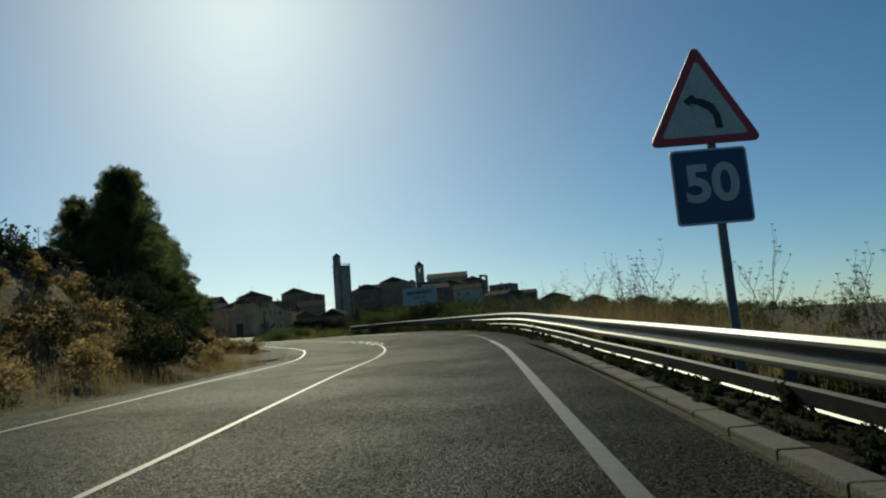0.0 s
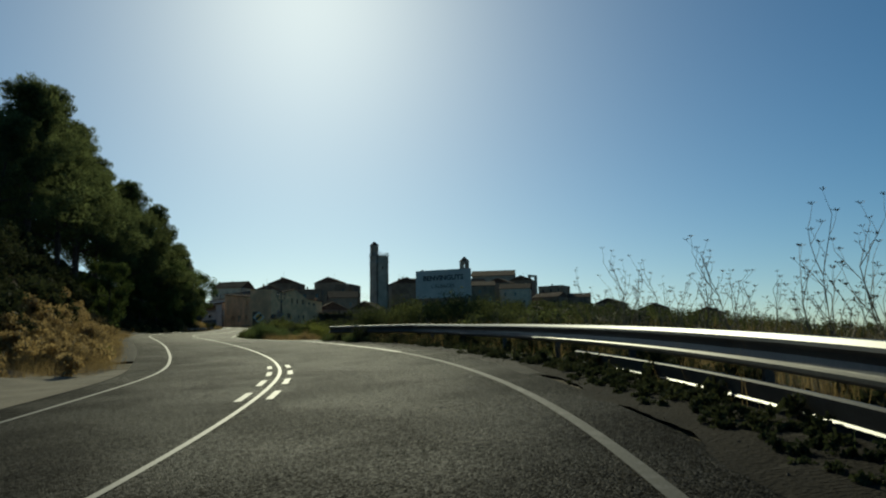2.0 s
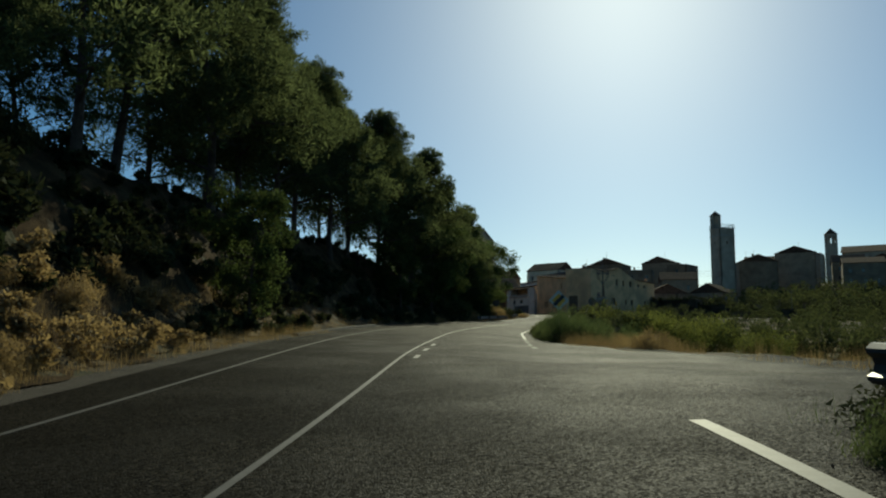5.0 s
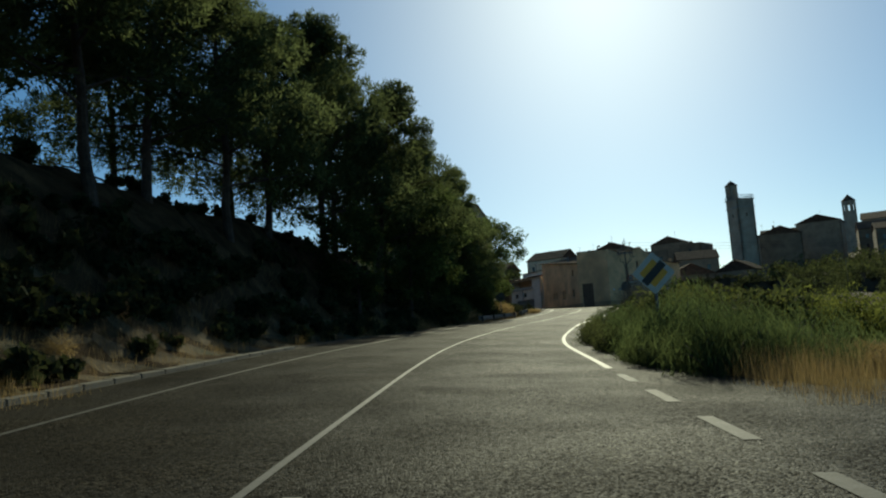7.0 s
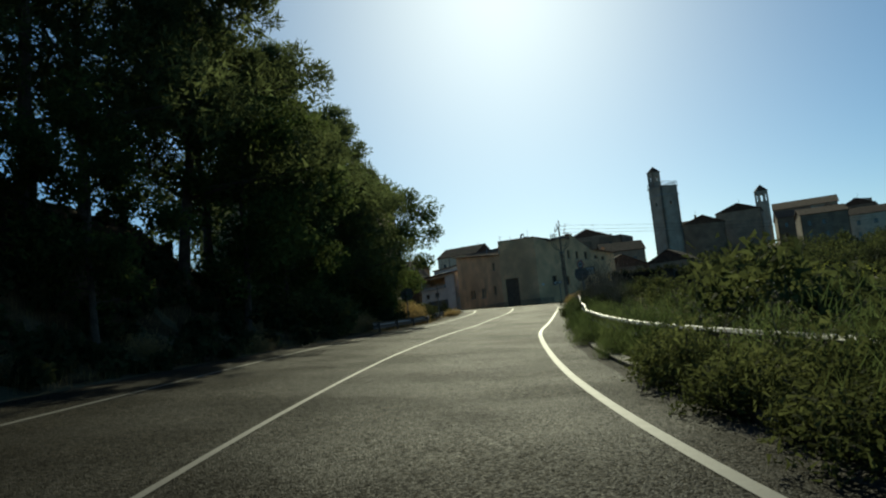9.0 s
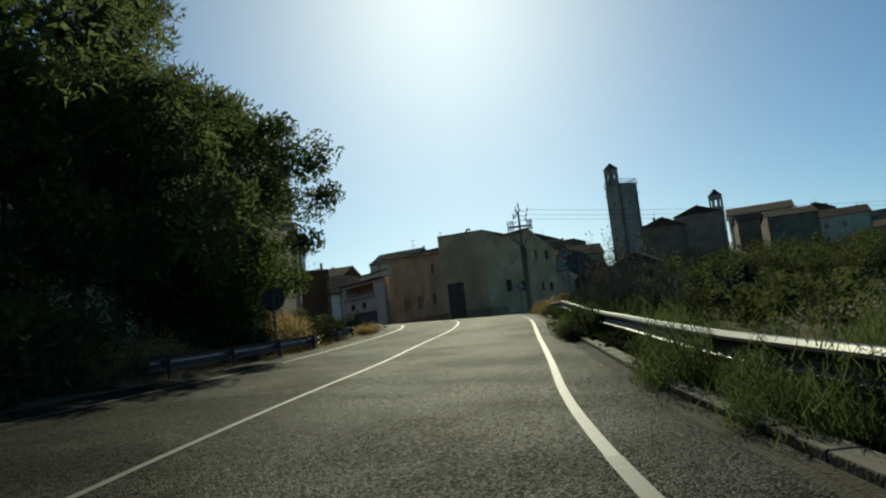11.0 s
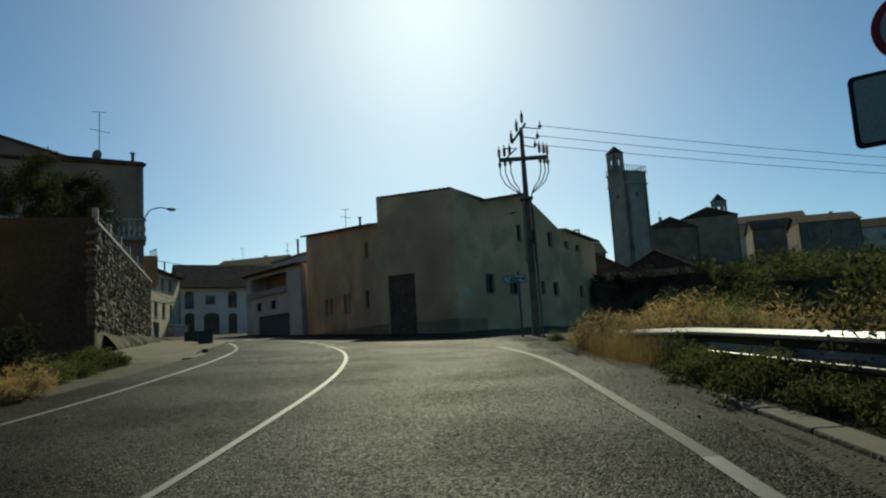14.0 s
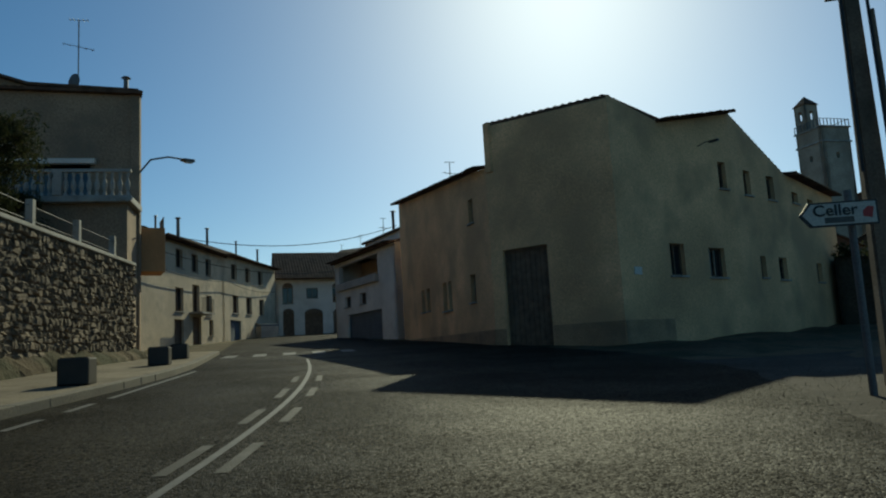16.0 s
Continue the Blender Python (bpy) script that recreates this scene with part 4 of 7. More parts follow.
def close_back(bm, pts, z0, tops, depth):
    """The rear of a house whose front runs through pts: side and back walls."""
    a, b = Vector(pts[0]), Vector(pts[-1])
    t = (b - a).normalized()
    n = Vector((-t.y, t.x))
    a2, b2 = a + n * depth, b + n * depth
    add_wall(bm, a2, a, z0, tops[0], tops[0], thick=0.3)
    add_wall(bm, b, b2, z0, tops[-1], tops[-1], thick=0.3)
    add_wall(bm, b2, a2, z0, tops[-1], tops[0], thick=0.3)
    return a2, b2


# the large ochre house that closes the street
H5, H4, H3, H2, H1, H0, HE = (-65.4, 201.1), (-55.1, 189.6), (-49.9, 188.5), (-48.68, 191.13), (-46.4, 195.0), (-44.5, 199.5), (-42.4, 206.0)
big = thing("house", "large ochre plastered house with few small windows, in shade", "house", at=(-55, 198, 9.0))
binv = big.matrix_basis.inverted()
low_holes = [(4.4, 5.05, 11.2, 12.35), (5.45, 6.1, 11.2, 12.35), (8.5, 9.15, 11.0, 12.33), (9.4, 9.95, 11.0, 12.33), (12.7, 13.4, 11.1, 12.25), (13.0, 13.6, 14.4, 15.4)]
main_holes = [(0.55, 2.5, 8.0, 12.85)]
gable_holes = [(0.12, 0.95, 11.45, 12.65), (2.4, 3.4, 11.4, 12.55), (3.55, 4.05, 15.0, 16.1)]
right_holes = [(0.9, 1.5, 14.9, 15.95), (1.6, 2.1, 11.45, 12.35), (3.0, 3.7, 14.9, 15.95), (3.3, 4.1, 11.4, 12.35)]
end_holes = [(0.7, 1.5, 15.0, 15.5), (2.8, 3.6, 14.9, 15.4), (3.0, 3.8, 11.4, 12.3)]
bm = bmesh.new()
for p, q, zp, zq, holes in ((H5, H4, 17.9, 16.2, low_holes), (H4, H3, 18.0, 17.85, main_holes), (H3, H2, 17.85, 17.35, ()), (H2, H1, 17.4, 18.35, gable_holes),
                            (H1, H0, 18.35, 16.2, right_holes), (H0, HE, 16.2, 15.9, end_holes)):
    add_wall(bm, p, q, 7.5, zp, zq, holes)
B5, B4, BE = (-57.0, 209.0), (-50.5, 203.5), (-50.0, 209.5)
add_wall(bm, B5, H5, 7.5, 17.9, 17.9), add_wall(bm, HE, BE, 7.5, 15.9, 17.0), add_wall(bm, BE, B5, 7.5, 17.0, 17.9)
add_wall(bm, (-47.2, 202.0), H4, 16.0, 17.8, 18.0)
bmesh.ops.transform(bm, matrix=binv, verts=bm.verts)
part("wall", bm, OCHRE, big)
bm = bmesh.new()
ribbed(bm, (*H5, 17.9), (*H4, 16.2), (-50.4, 200.0, 18.0), (-58.5, 208.0, 19.6))
ribbed(bm, (*H4, 18.0), (*H3, 17.85), (-47.0, 197.5, 17.6), (-50.5, 199.5, 17.6))
ribbed(bm, (*H3, 17.85), (*H2, 17.35), (-50.5, 199.5, 17.6), (-51.5, 196.5, 17.6))
ribbed(bm, (*H2, 17.38), (*H1, 18.33), (-50.0, 197.5, 18.2), (-51.5, 195.0, 17.3))
ribbed(bm, (*H1, 18.3), (*H0, 16.2), (-51.0, 204.0, 16.3), (-52.5, 198.5, 18.3))
ribbed(bm, (*H0, 16.2), (*HE, 15.9), (-49.5, 209.0, 17.2), (-51.0, 203.5, 17.4))
bmesh.ops.transform(bm, matrix=binv, verts=bm.verts)
roof = part("roof", bm, TILE, big, "old clay tile roof")
tile_row(big, (*H5, 17.95), (*H4, 16.25), -48, gap=0.3, size=1.35), tile_row(big, (*H2, 17.3), (*H1, 18.26), 59, gap=0.3, size=1.35), tile_row(big, (*H0, 16.25), (*HE, 15.95), 72, gap=0.3, size=1.35)
for p, q, holes in ((H5, H4, low_holes), (H2, H1, gable_holes), (H1, H0, right_holes), (H0, HE, end_holes)):
    for h in holes:
        window(big, p, q, h)
window(big, H4, H3, main_holes[0], "door")
# darker render along the foot of the walls
for p, q, d0, d1 in ((H5, H4, 0.0, 15.4), (H4, H3, 0.0, 0.5), (H4, H3, 2.55, 5.3), (H3, H2, 0.0, 2.9)):
    part("plinth", box(((d0 + d1) / 2, -0.012, 8.9), (d1 - d0, 0.03, 1.9), binv @ facing(p, q, 0, 0)), BASERENDER, big, "darker rendered base")
part("notice_plate", box((0.95, -0.02, 11.57), (0.42, 0.03, 0.27), binv @ facing(H3, H2, 0, 0)), WHITE, big, "small white enamel plate")
bm = tube([binv @ facing(H2, H1, 2.4, 16.6) @ Vector(v) for v in ((0, 0, 0), (0, -0.35, 0.08), (0, -0.6, 0.05))], 0.02, 6)
add_box(bm, (0, -0.75, 0.03), (0.16, 0.4, 0.08), binv @ facing(H2, H1, 2.4, 16.6), bevel=0.02)
part("wall_lamp", bm, STEEL, big, "small bracket street lamp")
flue(big, -53.9, 197.5, 18.4, 0.9, 0.13, bend=True), flue(big, -59.2, 197.4, 17.3, 1.0, 0.09), flue(big, -47.4, 200.0, 17.6, 0.7)
aerial(big, -61.3, 199.8, 17.9, 1.7, 1.0, 35), aerial(big, -56.9, 197.0, 17.6, 2.0, 0.8, 60), chimney(big, -43.6, 204.5, 16.0, 0.5, 0.4)


def terrace(name_label, pts, z0, tops, holes, mat, depth, roof_rise, door_style="door", frame_mat=WOOD, overhang=0.35):
    """A terraced house: front walls through pts, closed behind, under one tiled slope. holes: a list per front wall of (opening, style)."""
    mid = Vector(pts[0]).lerp(Vector(pts[-1]), 0.5)
    top = thing("house", name_label, "house", at=(mid.x, mid.y, z0))
    inv = top.matrix_basis.inverted()
    bm = bmesh.new()
    for i in range(len(pts) - 1):
        add_wall(bm, pts[i], pts[i + 1], z0, tops[i], tops[i + 1], [h for h, _ in holes[i]])
    a2, b2 = close_back(bm, pts, z0, tops, depth)
    bmesh.ops.transform(bm, matrix=inv, verts=bm.verts)
    part("wall", bm, mat, top)
    a, b = Vector(pts[0]), Vector(pts[-1])
    n = (a2 - a).normalized()
    bm = bmesh.new()
    m2a, m2b = a.lerp(a2, 0.5), b.lerp(b2, 0.5)
    ribbed(bm, (*(a - n * overhang), tops[0] - 0.06), (*(b - n * overhang), tops[-1] - 0.06), (*m2b, tops[-1] + roof_rise), (*m2a, tops[0] + roof_rise))
    ribbed(bm, (*a2, tops[0]), (*b2, tops[-1]), (*m2b, tops[-1] + roof_rise), (*m2a, tops[0] + roof_rise))
    for s0, s1, zt in ((a, a2, tops[0]), (b, b2, tops[-1])):
        mm = s0.lerp(s1, 0.5)
        f = [bm.verts.new((*s0, zt - 0.1)), bm.verts.new((*s1, zt - 0.1)), bm.verts.new((*mm, zt + roof_rise - 0.05))]
        bm.faces.new(f)
    bmesh.ops.transform(bm, matrix=inv, verts=bm.verts)
    part("roof", bm, TILE, top, "clay tile roof")
    for i in range(len(pts) - 1):
        for h, style in holes[i]:
            if style == "open":
                continue
            window(top, pts[i], pts[i + 1], h, style, mat=frame_mat if style != "garage" else SHUTTER)
    t = math.degrees(math.atan2(n.y, n.x)) - 90
    tile_row(top, (*(a - n * overhang), tops[0] - 0.04), (*(b - n * overhang), tops[-1] - 0.04), t)
    return top


R0, RM, R1 = (-79.0, 193.5), (-85.7, 208.4), (-92.6, 223.6)
up_, mid_ = (15.7, 17.0), (13.1, 14.15)
row_a = terrace("cream plastered terraced house with small dark windows", [R0, RM], 8.6, (17.35, 17.6),
                [[((6.6, 7.8, *up_), "window"), ((9.5, 10.8, *up_), "window"), ((12.3, 13.5, *up_), "window"), ((6.5, 7.9, 12.75, 14.35), "window"), ((9.6, 11.0, 12.8, 14.8), "window"),
                  ((12.4, 13.6, 12.7, 14.2), "window"), ((6.3, 7.9, 9.0, 12.2), "door"), ((9.6, 11.3, 9.0, 12.5), "door"), ((13.0, 13.9, 11.2, 12.4), "window")]], CREAM, 9, 2.0)
inv = row_a.matrix_basis.inverted()
bm = box((10.3, -0.45, 12.72), (2.6, 0.9, 0.14), inv @ facing(R0, RM, 0, 0))
balcony = part("balcony", bm, CONCRETE, row_a, "small iron balcony")
bm = bmesh.new()
for k in range(14):
    add_box(bm, (9.05 + k * 0.19, -0.86, 13.25), (0.02, 0.02, 0.95), inv @ facing(R0, RM, 0, 0))
add_box(bm, (10.3, -0.86, 13.74), (2.55, 0.04, 0.03), inv @ facing(R0, RM, 0, 0))
part("balcony_rail", bm, BLACK, balcony)
flue(row_a, -84.0, 202.0, 18.6, 1.0, 0.12), flue(row_a, -86.0, 207.0, 18.9, 0.8, 0.1), flue(row_a, -83.0, 199.0, 18.2, 1.0, 0.07)
row_b = terrace("yellowish terraced house with three rows of windows", [RM, R1], 9.2, (17.8, 18.35),
                [[((2.1, 3.7, 16.0, 17.3), "window"), ((6.1, 7.7, 16.1, 17.45), "window"), ((10.2, 11.9, 16.2, 17.6), "window"), ((2.4, 4.0, 13.2, 14.7), "window"), ((6.3, 8.0, 13.3, 14.8), "window"),
                  ((10.5, 12.1, 13.4, 14.9), "window"), ((1.7, 4.6, 9.6, 12.6), "garage"), ((9.0, 10.2, 11.7, 12.6), "window")]], CREAM, 9, 2.0)
flue(row_b, -91.0, 216.0, 19.2, 1.0, 0.08), flue(row_b, -93.5, 222.0, 19.4, 0.9, 0.1)
W0, W1 = (-93.7, 225.0), (-83.0, 234.6)
white_house = terrace("white plastered house with arched openings and a broad dark roof", [W0, W1], 10.0, (17.5, 17.4),
                      [[((0.7, 1.8, 14.9, 16.6), "window"), ((3.2, 4.4, 15.4, 16.5), "window"), ((5.95, 7.05, 14.9, 16.5), "window"), ((0.7, 1.85, 10.6, 13.9), "door"), ((2.95, 4.85, 10.6, 13.8), "door"),
                        ((5.95, 7.05, 10.8, 13.7), "door")]], WHITE, 10, 3.5, overhang=1.1)
flue(white_house, -94.0, 232.0, 19.6, 1.2, 0.16), aerial(white_house, -92.5, 236.0, 19.6, 2.6, 0.6, 10)
inv = white_house.matrix_basis.inverted()
# flat dark shapes imitate the shade in the arched tops of the openings
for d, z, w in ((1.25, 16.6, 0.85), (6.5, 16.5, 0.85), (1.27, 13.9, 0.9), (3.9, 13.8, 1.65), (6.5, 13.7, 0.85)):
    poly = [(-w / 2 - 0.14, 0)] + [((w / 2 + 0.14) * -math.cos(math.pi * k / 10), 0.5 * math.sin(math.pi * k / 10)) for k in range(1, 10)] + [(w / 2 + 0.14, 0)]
    part("arch", prism(poly, 0.05, inv @ facing(W0, W1, d, z, -0.05)), WOOD, white_house, "dark arch shape put in for a shaded opening")
G0, G1 = (-75.3, 208.8), (-66.3, 202.0)
garage = terrace("pale plastered house with a garage door and a shaded loggia", [G0, G1], 9.0, (16.0, 16.0),
                 [[((2.5, 8.8, 9.3, 12.0), "garage"), ((0.9, 8.4, 14.0, 15.6), "open"), ((2.0, 3.2, 12.55, 13.3), "window"), ((5.0, 6.2, 12.55, 13.3), "window")]], WHITE, 9, 0.9)
inv = garage.matrix_basis.inverted()
gm = inv @ facing(G0, G1, 0, 0)
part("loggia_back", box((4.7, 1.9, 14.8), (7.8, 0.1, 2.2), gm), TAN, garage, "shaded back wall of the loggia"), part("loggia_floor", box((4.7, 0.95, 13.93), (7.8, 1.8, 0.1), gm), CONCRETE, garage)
part("parapet", box((4.65, -0.12, 14.05), (7.7, 0.24, 0.5), gm, bevel=0.02), GREYWALL, garage, "low loggia parapet")
upper = part("upper_storey", box((7.0, 4.0, 16.5), (7.4, 5.6, 1.1), gm), WHITE, garage, "white upper storey set above the loggia")
bm = bmesh.new()
ribbed(bm, gm @ Vector((3.1, 1.0, 17.05)), gm @ Vector((10.8, 1.0, 17.05)), gm @ Vector((10.8, 4.0, 17.5)), gm @ Vector((3.1, 4.0, 17.5)))
part("upper_roof", bm, TILE, upper, "low clay tile roof")
flue(garage, -68.0, 205.0, 16.8, 1.6, 0.1), aerial(garage, -70.5, 208.0, 16.9, 1.8, 0.7, 40)

# the house with the balustrade, beside the stone wall
S0, S1 = (-84.0, 173.3), (-68.9, 185.0)
SR = (-77.7, 191.6)
balc_holes = [(13.2, 17.2, 14.2, 17.9), (6.0, 7.0, 17.9, 19.2)]
corner_house = thing("house", "tan rendered corner house with a white balustrade terrace", "house", at=(-76, 182, 9.0))
cinv = corner_house.matrix_basis.inverted()
bm = bmesh.new()
add_wall(bm, S0, S1, 8.0, 21.2, 20.75, balc_holes), add_wall(bm, S1, SR, 8.0, 20.75, 20.7, [(3.0, 4.0, 17.0, 18.4), (7, 8, 17, 18.4), (3, 4, 13.5, 15), (7, 8, 13.5, 15), (4, 5.2, 9, 11.5)])
add_wall(bm, SR, (-90.0, 182.5), 8.0, 20.7, 21.2), add_wall(bm, (-90.0, 182.5), S0, 8.0, 21.2, 21.2)
bmesh.ops.transform(bm, matrix=cinv, verts=bm.verts)
part("wall", bm, OLDPLASTER, corner_house)
bm = bmesh.new()
ribbed(bm, (-83.9, 173.0, 21.25), (-68.6, 184.9, 20.8), (-77.6, 191.9, 20.8), (-90.3, 182.5, 21.3), rise=0.04)
bmesh.ops.transform(bm, matrix=cinv, verts=bm.verts)
part("roof", bm, TILE, corner_house, "low roof edge")
fm = cinv @ facing(S0, S1, 0, 0)
GABLE = [(0.0, 21.2), (8.1, 23.2), (14.8, 21.12), (19.1, 20.9)]
part("gable", prism(GABLE + [(19.1, 20.72), (0.0, 21.15)], 0.34, fm), OLDPLASTER, corner_house, "broad low gable")
bm = bmesh.new()
for (x0, z0), (x1, z1), back in zip(GABLE, GABLE[1:], (8.1, 14.8, 16.3)):
    ribbed(bm, fm @ Vector((x0, -0.25, z0)), fm @ Vector((x0, 10.5, z0)), fm @ Vector((back, 10.5, z1)), fm @ Vector((x1, -0.25, z1)), gap=0.4)
part("upper_roof", bm, TILE, corner_house, "clay tile roof behind the gable")
window(corner_house, S0, S1, (13.2, 17.2, 14.2, 17.5), "window", bars=3), window(corner_house, S0, S1, balc_holes[1], "window")
for h in ((3.0, 4.0, 17.0, 18.4), (7, 8, 17, 18.4), (3, 4, 13.5, 15), (7, 8, 13.5, 15)):
    window(corner_house, S1, SR, h, "window")
window(corner_house, S1, SR, (4, 5.2, 9, 11.5), "door")
part("blind_box", box((15.2, -0.12, 17.75), (4.4, 0.3, 0.22), cinv @ facing(S0, S1, 0, 0), bevel=0.03), WHITE, corner_house, "white roller blind box")
fm = cinv @ facing(S0, S1, 0, 0)
terrace_slab = part("terrace_slab", box((15.0, -1.15, 15.72), (8.4, 2.3, 0.26), fm, bevel=0.03), CONCRETE, corner_house, "projecting terrace slab")
part("terrace_wall", box((15.0, -1.0, 11.8), (8.0, 1.9, 7.6), fm), OLDPLASTER, corner_house, "plain wall under the terrace")
bal = part("balustrade", box((15.0, -2.2, 16.82), (8.4, 0.24, 0.13), fm, bevel=0.02), GREYWALL, corner_house, "white balustrade of the terrace")
for k in range(30):
    if k % 12 == 8:
        part("pier", box((10.95 + k * 0.28, -2.2, 16.33), (0.34, 0.3, 0.98), fm, bevel=0.02), GREYWALL, bal)
        continue
    bm = bmesh.new()
    prof = [(0.09, 15.85), (0.05, 16.0), (0.1, 16.2), (0.1, 16.3), (0.045, 16.52), (0.07, 16.72), (0.09, 16.77)]
    add_tube(bm, [fm @ Vector((10.95 + k * 0.28, -2.2, z)) for _, z in prof], [r for r, _ in prof], 8)
    part("baluster", bm, GREYWALL, bal)
part("side_balcony", box((1.6, -0.55, 14.15), (1.6, 1.1, 1.9), cinv @ facing(S1, SR, 0, 0), bevel=0.02), ORANGE, corner_house, "tan plastered balcony front")
bm = bmesh.new()
for k in range(7):
    add_box(bm, (0.9 + k * 0.22, -1.05, 15.32), (0.025, 0.025, 0.5), cinv @ facing(S1, SR, 0, 0))
add_box(bm, (1.56, -1.05, 15.57), (1.5, 0.04, 0.04), cinv @ facing(S1, SR, 0, 0))
part("balcony_rail", bm, GREY_STEEL, corner_house)
flue(corner_house, -69.6, 184.9, 20.8, 0.75, 0.1), aerial(corner_house, -71.2, 183.8, 21.0, 3.2, 1.3, 40, dish=True)
lamp = thing("street_lamp", "long-armed street lamp on the corner of a house", "street lamp", at=(-68.9, 185.0, 17.3))
part("arm", tube([(0, 0, 0), (0.1, 0.5, 0.65), (0.2, 1.4, 0.95), (0.25, 2.2, 1.0)], 0.04, 8), GREY_STEEL, lamp)
head = part("lamp_head", box((0, 0, 0), (0.26, 0.7, 0.14), pose(0.28, 2.45, 1.0, 6), bevel=0.05), GREY_STEEL, lamp)
part("glass", box((0, 0.04, -0.09), (0.2, 0.42, 0.06), pose(0.28, 2.45, 1.0, 6), bevel=0.02), LAMPGLASS, head)

# the tall house beside the road
A0, A1 = (-52.0, 147.0), (-56.66, 160.8)
tall = thing("house", "tall plain tan house with small shuttered windows", "house", at=(-60, 152, 6.5))
tinv = tall.matrix_basis.inverted()
tall_holes = [(4.7, 5.85, 11.8, 13.2), (4.7, 5.85, 9.7, 11.1), (9.8, 11.2, 13.0, 14.25), (9.5, 10.9, 16.7, 17.75)]
bm = bmesh.new()
AB, AC = (-70.0, 156.2), (-65.4, 142.5)
add_wall(bm, A0, A1, 5.0, 19.5, 19.5, tall_holes), add_wall(bm, A1, AB, 5.0, 19.5, 19.5), add_wall(bm, AB, AC, 5.0, 19.5, 19.5), add_wall(bm, AC, A0, 5.0, 19.5, 19.5, [(4, 5, 12, 13.4), (8, 9, 12, 13.4)])
bmesh.ops.transform(bm, matrix=tinv, verts=bm.verts)
part("wall", bm, TAN, tall)
bm = bmesh.new()
r0, r1 = Vector(AC).lerp(Vector(A0), 0.5), Vector(AB).lerp(Vector(A1), 0.5)
ribbed(bm, (A0[0] + 0.15, A0[1], 19.48), (A1[0] + 0.15, A1[1], 19.48), (*r1, 21.5), (*r0, 21.5)), ribbed(bm, (*AB, 19.5), (*AC, 19.5), (*r0, 21.5), (*r1, 21.5))
for a, b, c in ((A1, AB, r1), (AC, A0, r0)):
    bm.faces.new([bm.verts.new((*a, 19.4)), bm.verts.new((*b, 19.4)), bm.verts.new((*c, 21.4))])
bmesh.ops.transform(bm, matrix=tinv, verts=bm.verts)
part("roof", bm, TILE, tall, "clay tile roof")
am = tinv @ facing(A0, A1, 0, 0)
part("string_course", box((7.3, -0.03, 0), (14.9, 0.12, 0.14), am @ pose(0, 0, 14.0, 0, -7.6), bevel=0.03), TAN, tall, "slanting rendered band on the wall")
part("end_buttress", box((14.9, 3.6, 10.45), (0.75, 7.4, 11.1), am, bevel=0.03), TAN, tall, "thicker lower end of the wall")
for h in tall_holes:
    window(tall, A0, A1, h, "window", sill=TAN)

# garden wall with a plain plastered part, and the rubble wall along the pavement
V0, V1 = (-57.0, 166.4), (-67.0, 183.0)
retaining = thing("wall", "high rubble stone retaining wall beside the pavement", "wall", at=(*V0, 8.0), kind="structure")
rinv = retaining.matrix_basis.inverted()
vm = rinv @ facing(V0, V1, 0, 0)
LENGTH = (Vector(V1) - Vector(V0)).length
part("core", box((LENGTH / 2, 0.365, 10.2), (LENGTH, 0.7, 5.6), vm), MORTAR, retaining, "rough lime mortar core")
part("coping", box((LENGTH / 2, 0.35, 13.04), (LENGTH + 0.1, 0.9, 0.12), vm, bevel=0.02), CONCRETE, retaining, "pale stone coping")
g_ = random.Random(12)
verts, faces = [], []
for k in range(41):
    a, hh, out = LENGTH * (0.1 + 0.9 * k / 40), g_.uniform(0.75, 1.0) - 0.35 * k / 40, g_.uniform(0.5, 0.75)
    z = 8.55 + 0.9 * k / 40
    verts += [vm @ Vector(v) for v in ((a, 0.12, z + hh), (a, -0.2 * out, z + hh * 0.8), (a, -0.6 * out, z + hh * 0.42), (a, -out, z - 0.2))]
    faces += [(4 * k + j, 4 * k + j + 4, 4 * k + j + 5, 4 * k + j + 1) for j in range(3)] if k < 40 else []
link("earth_foot", quick("earth_foot", verts, faces), EARTH, retaining, "dry earth heaped at the foot of the wall")
stones, z = [], 9.5
rng = random.Random(5)
while z < 12.9:
    h, d = rng.uniform(0.13, 0.26), rng.uniform(-0.3, 0.0)
    while d < LENGTH:
        w = rng.uniform(0.12, 0.3) + 0.35 * rng.random() ** 3
        stones.append((d + w / 2, z + h / 2 + rng.uniform(-0.05, 0.05), w, h * rng.uniform(0.75, 1.2)))
        d += w
    z += h
STONE_SHAPES = []
for k in range(8):
    bm = box((0, 0, 0), (1, 1, 1))
    bmesh.ops.bevel(bm, geom=bm.edges[:], offset=0.2, segments=1, affect="EDGES")
    for v in bm.verts:
        v.co += Vector((rng.uniform(-0.12, 0.12), rng.uniform(-0.12, 0.12), rng.uniform(-0.12, 0.12)))
    sm = bpy.data.meshes.new("stone")
    bm.to_mesh(sm), bm.free()
    sm.materials.append(RUBBLE)
    STONE_SHAPES.append(sm)
joined_v, joined_f, count = [], [], 0
for d, z, w, h in stones:
    m = vm @ pose(d, 0.1 + rng.uniform(-0.03, 0.03), z, 0, rng.uniform(-9, 9), 0) @ Matrix.Diagonal((w + 0.005, 0.3, h + 0.01, 1))
    shape = rng.choice(STONE_SHAPES)
    if 7.0 < d < 11.0 and count < 300:
        ob = new("stone", shape)
        ob.parent, ob.matrix_basis = retaining, m
        count += 1
    else:
        o = len(joined_v)
        joined_v += [m @ v.co for v in shape.vertices]
        joined_f += [[o + i for i in p.vertices] for p in shape.polygons]
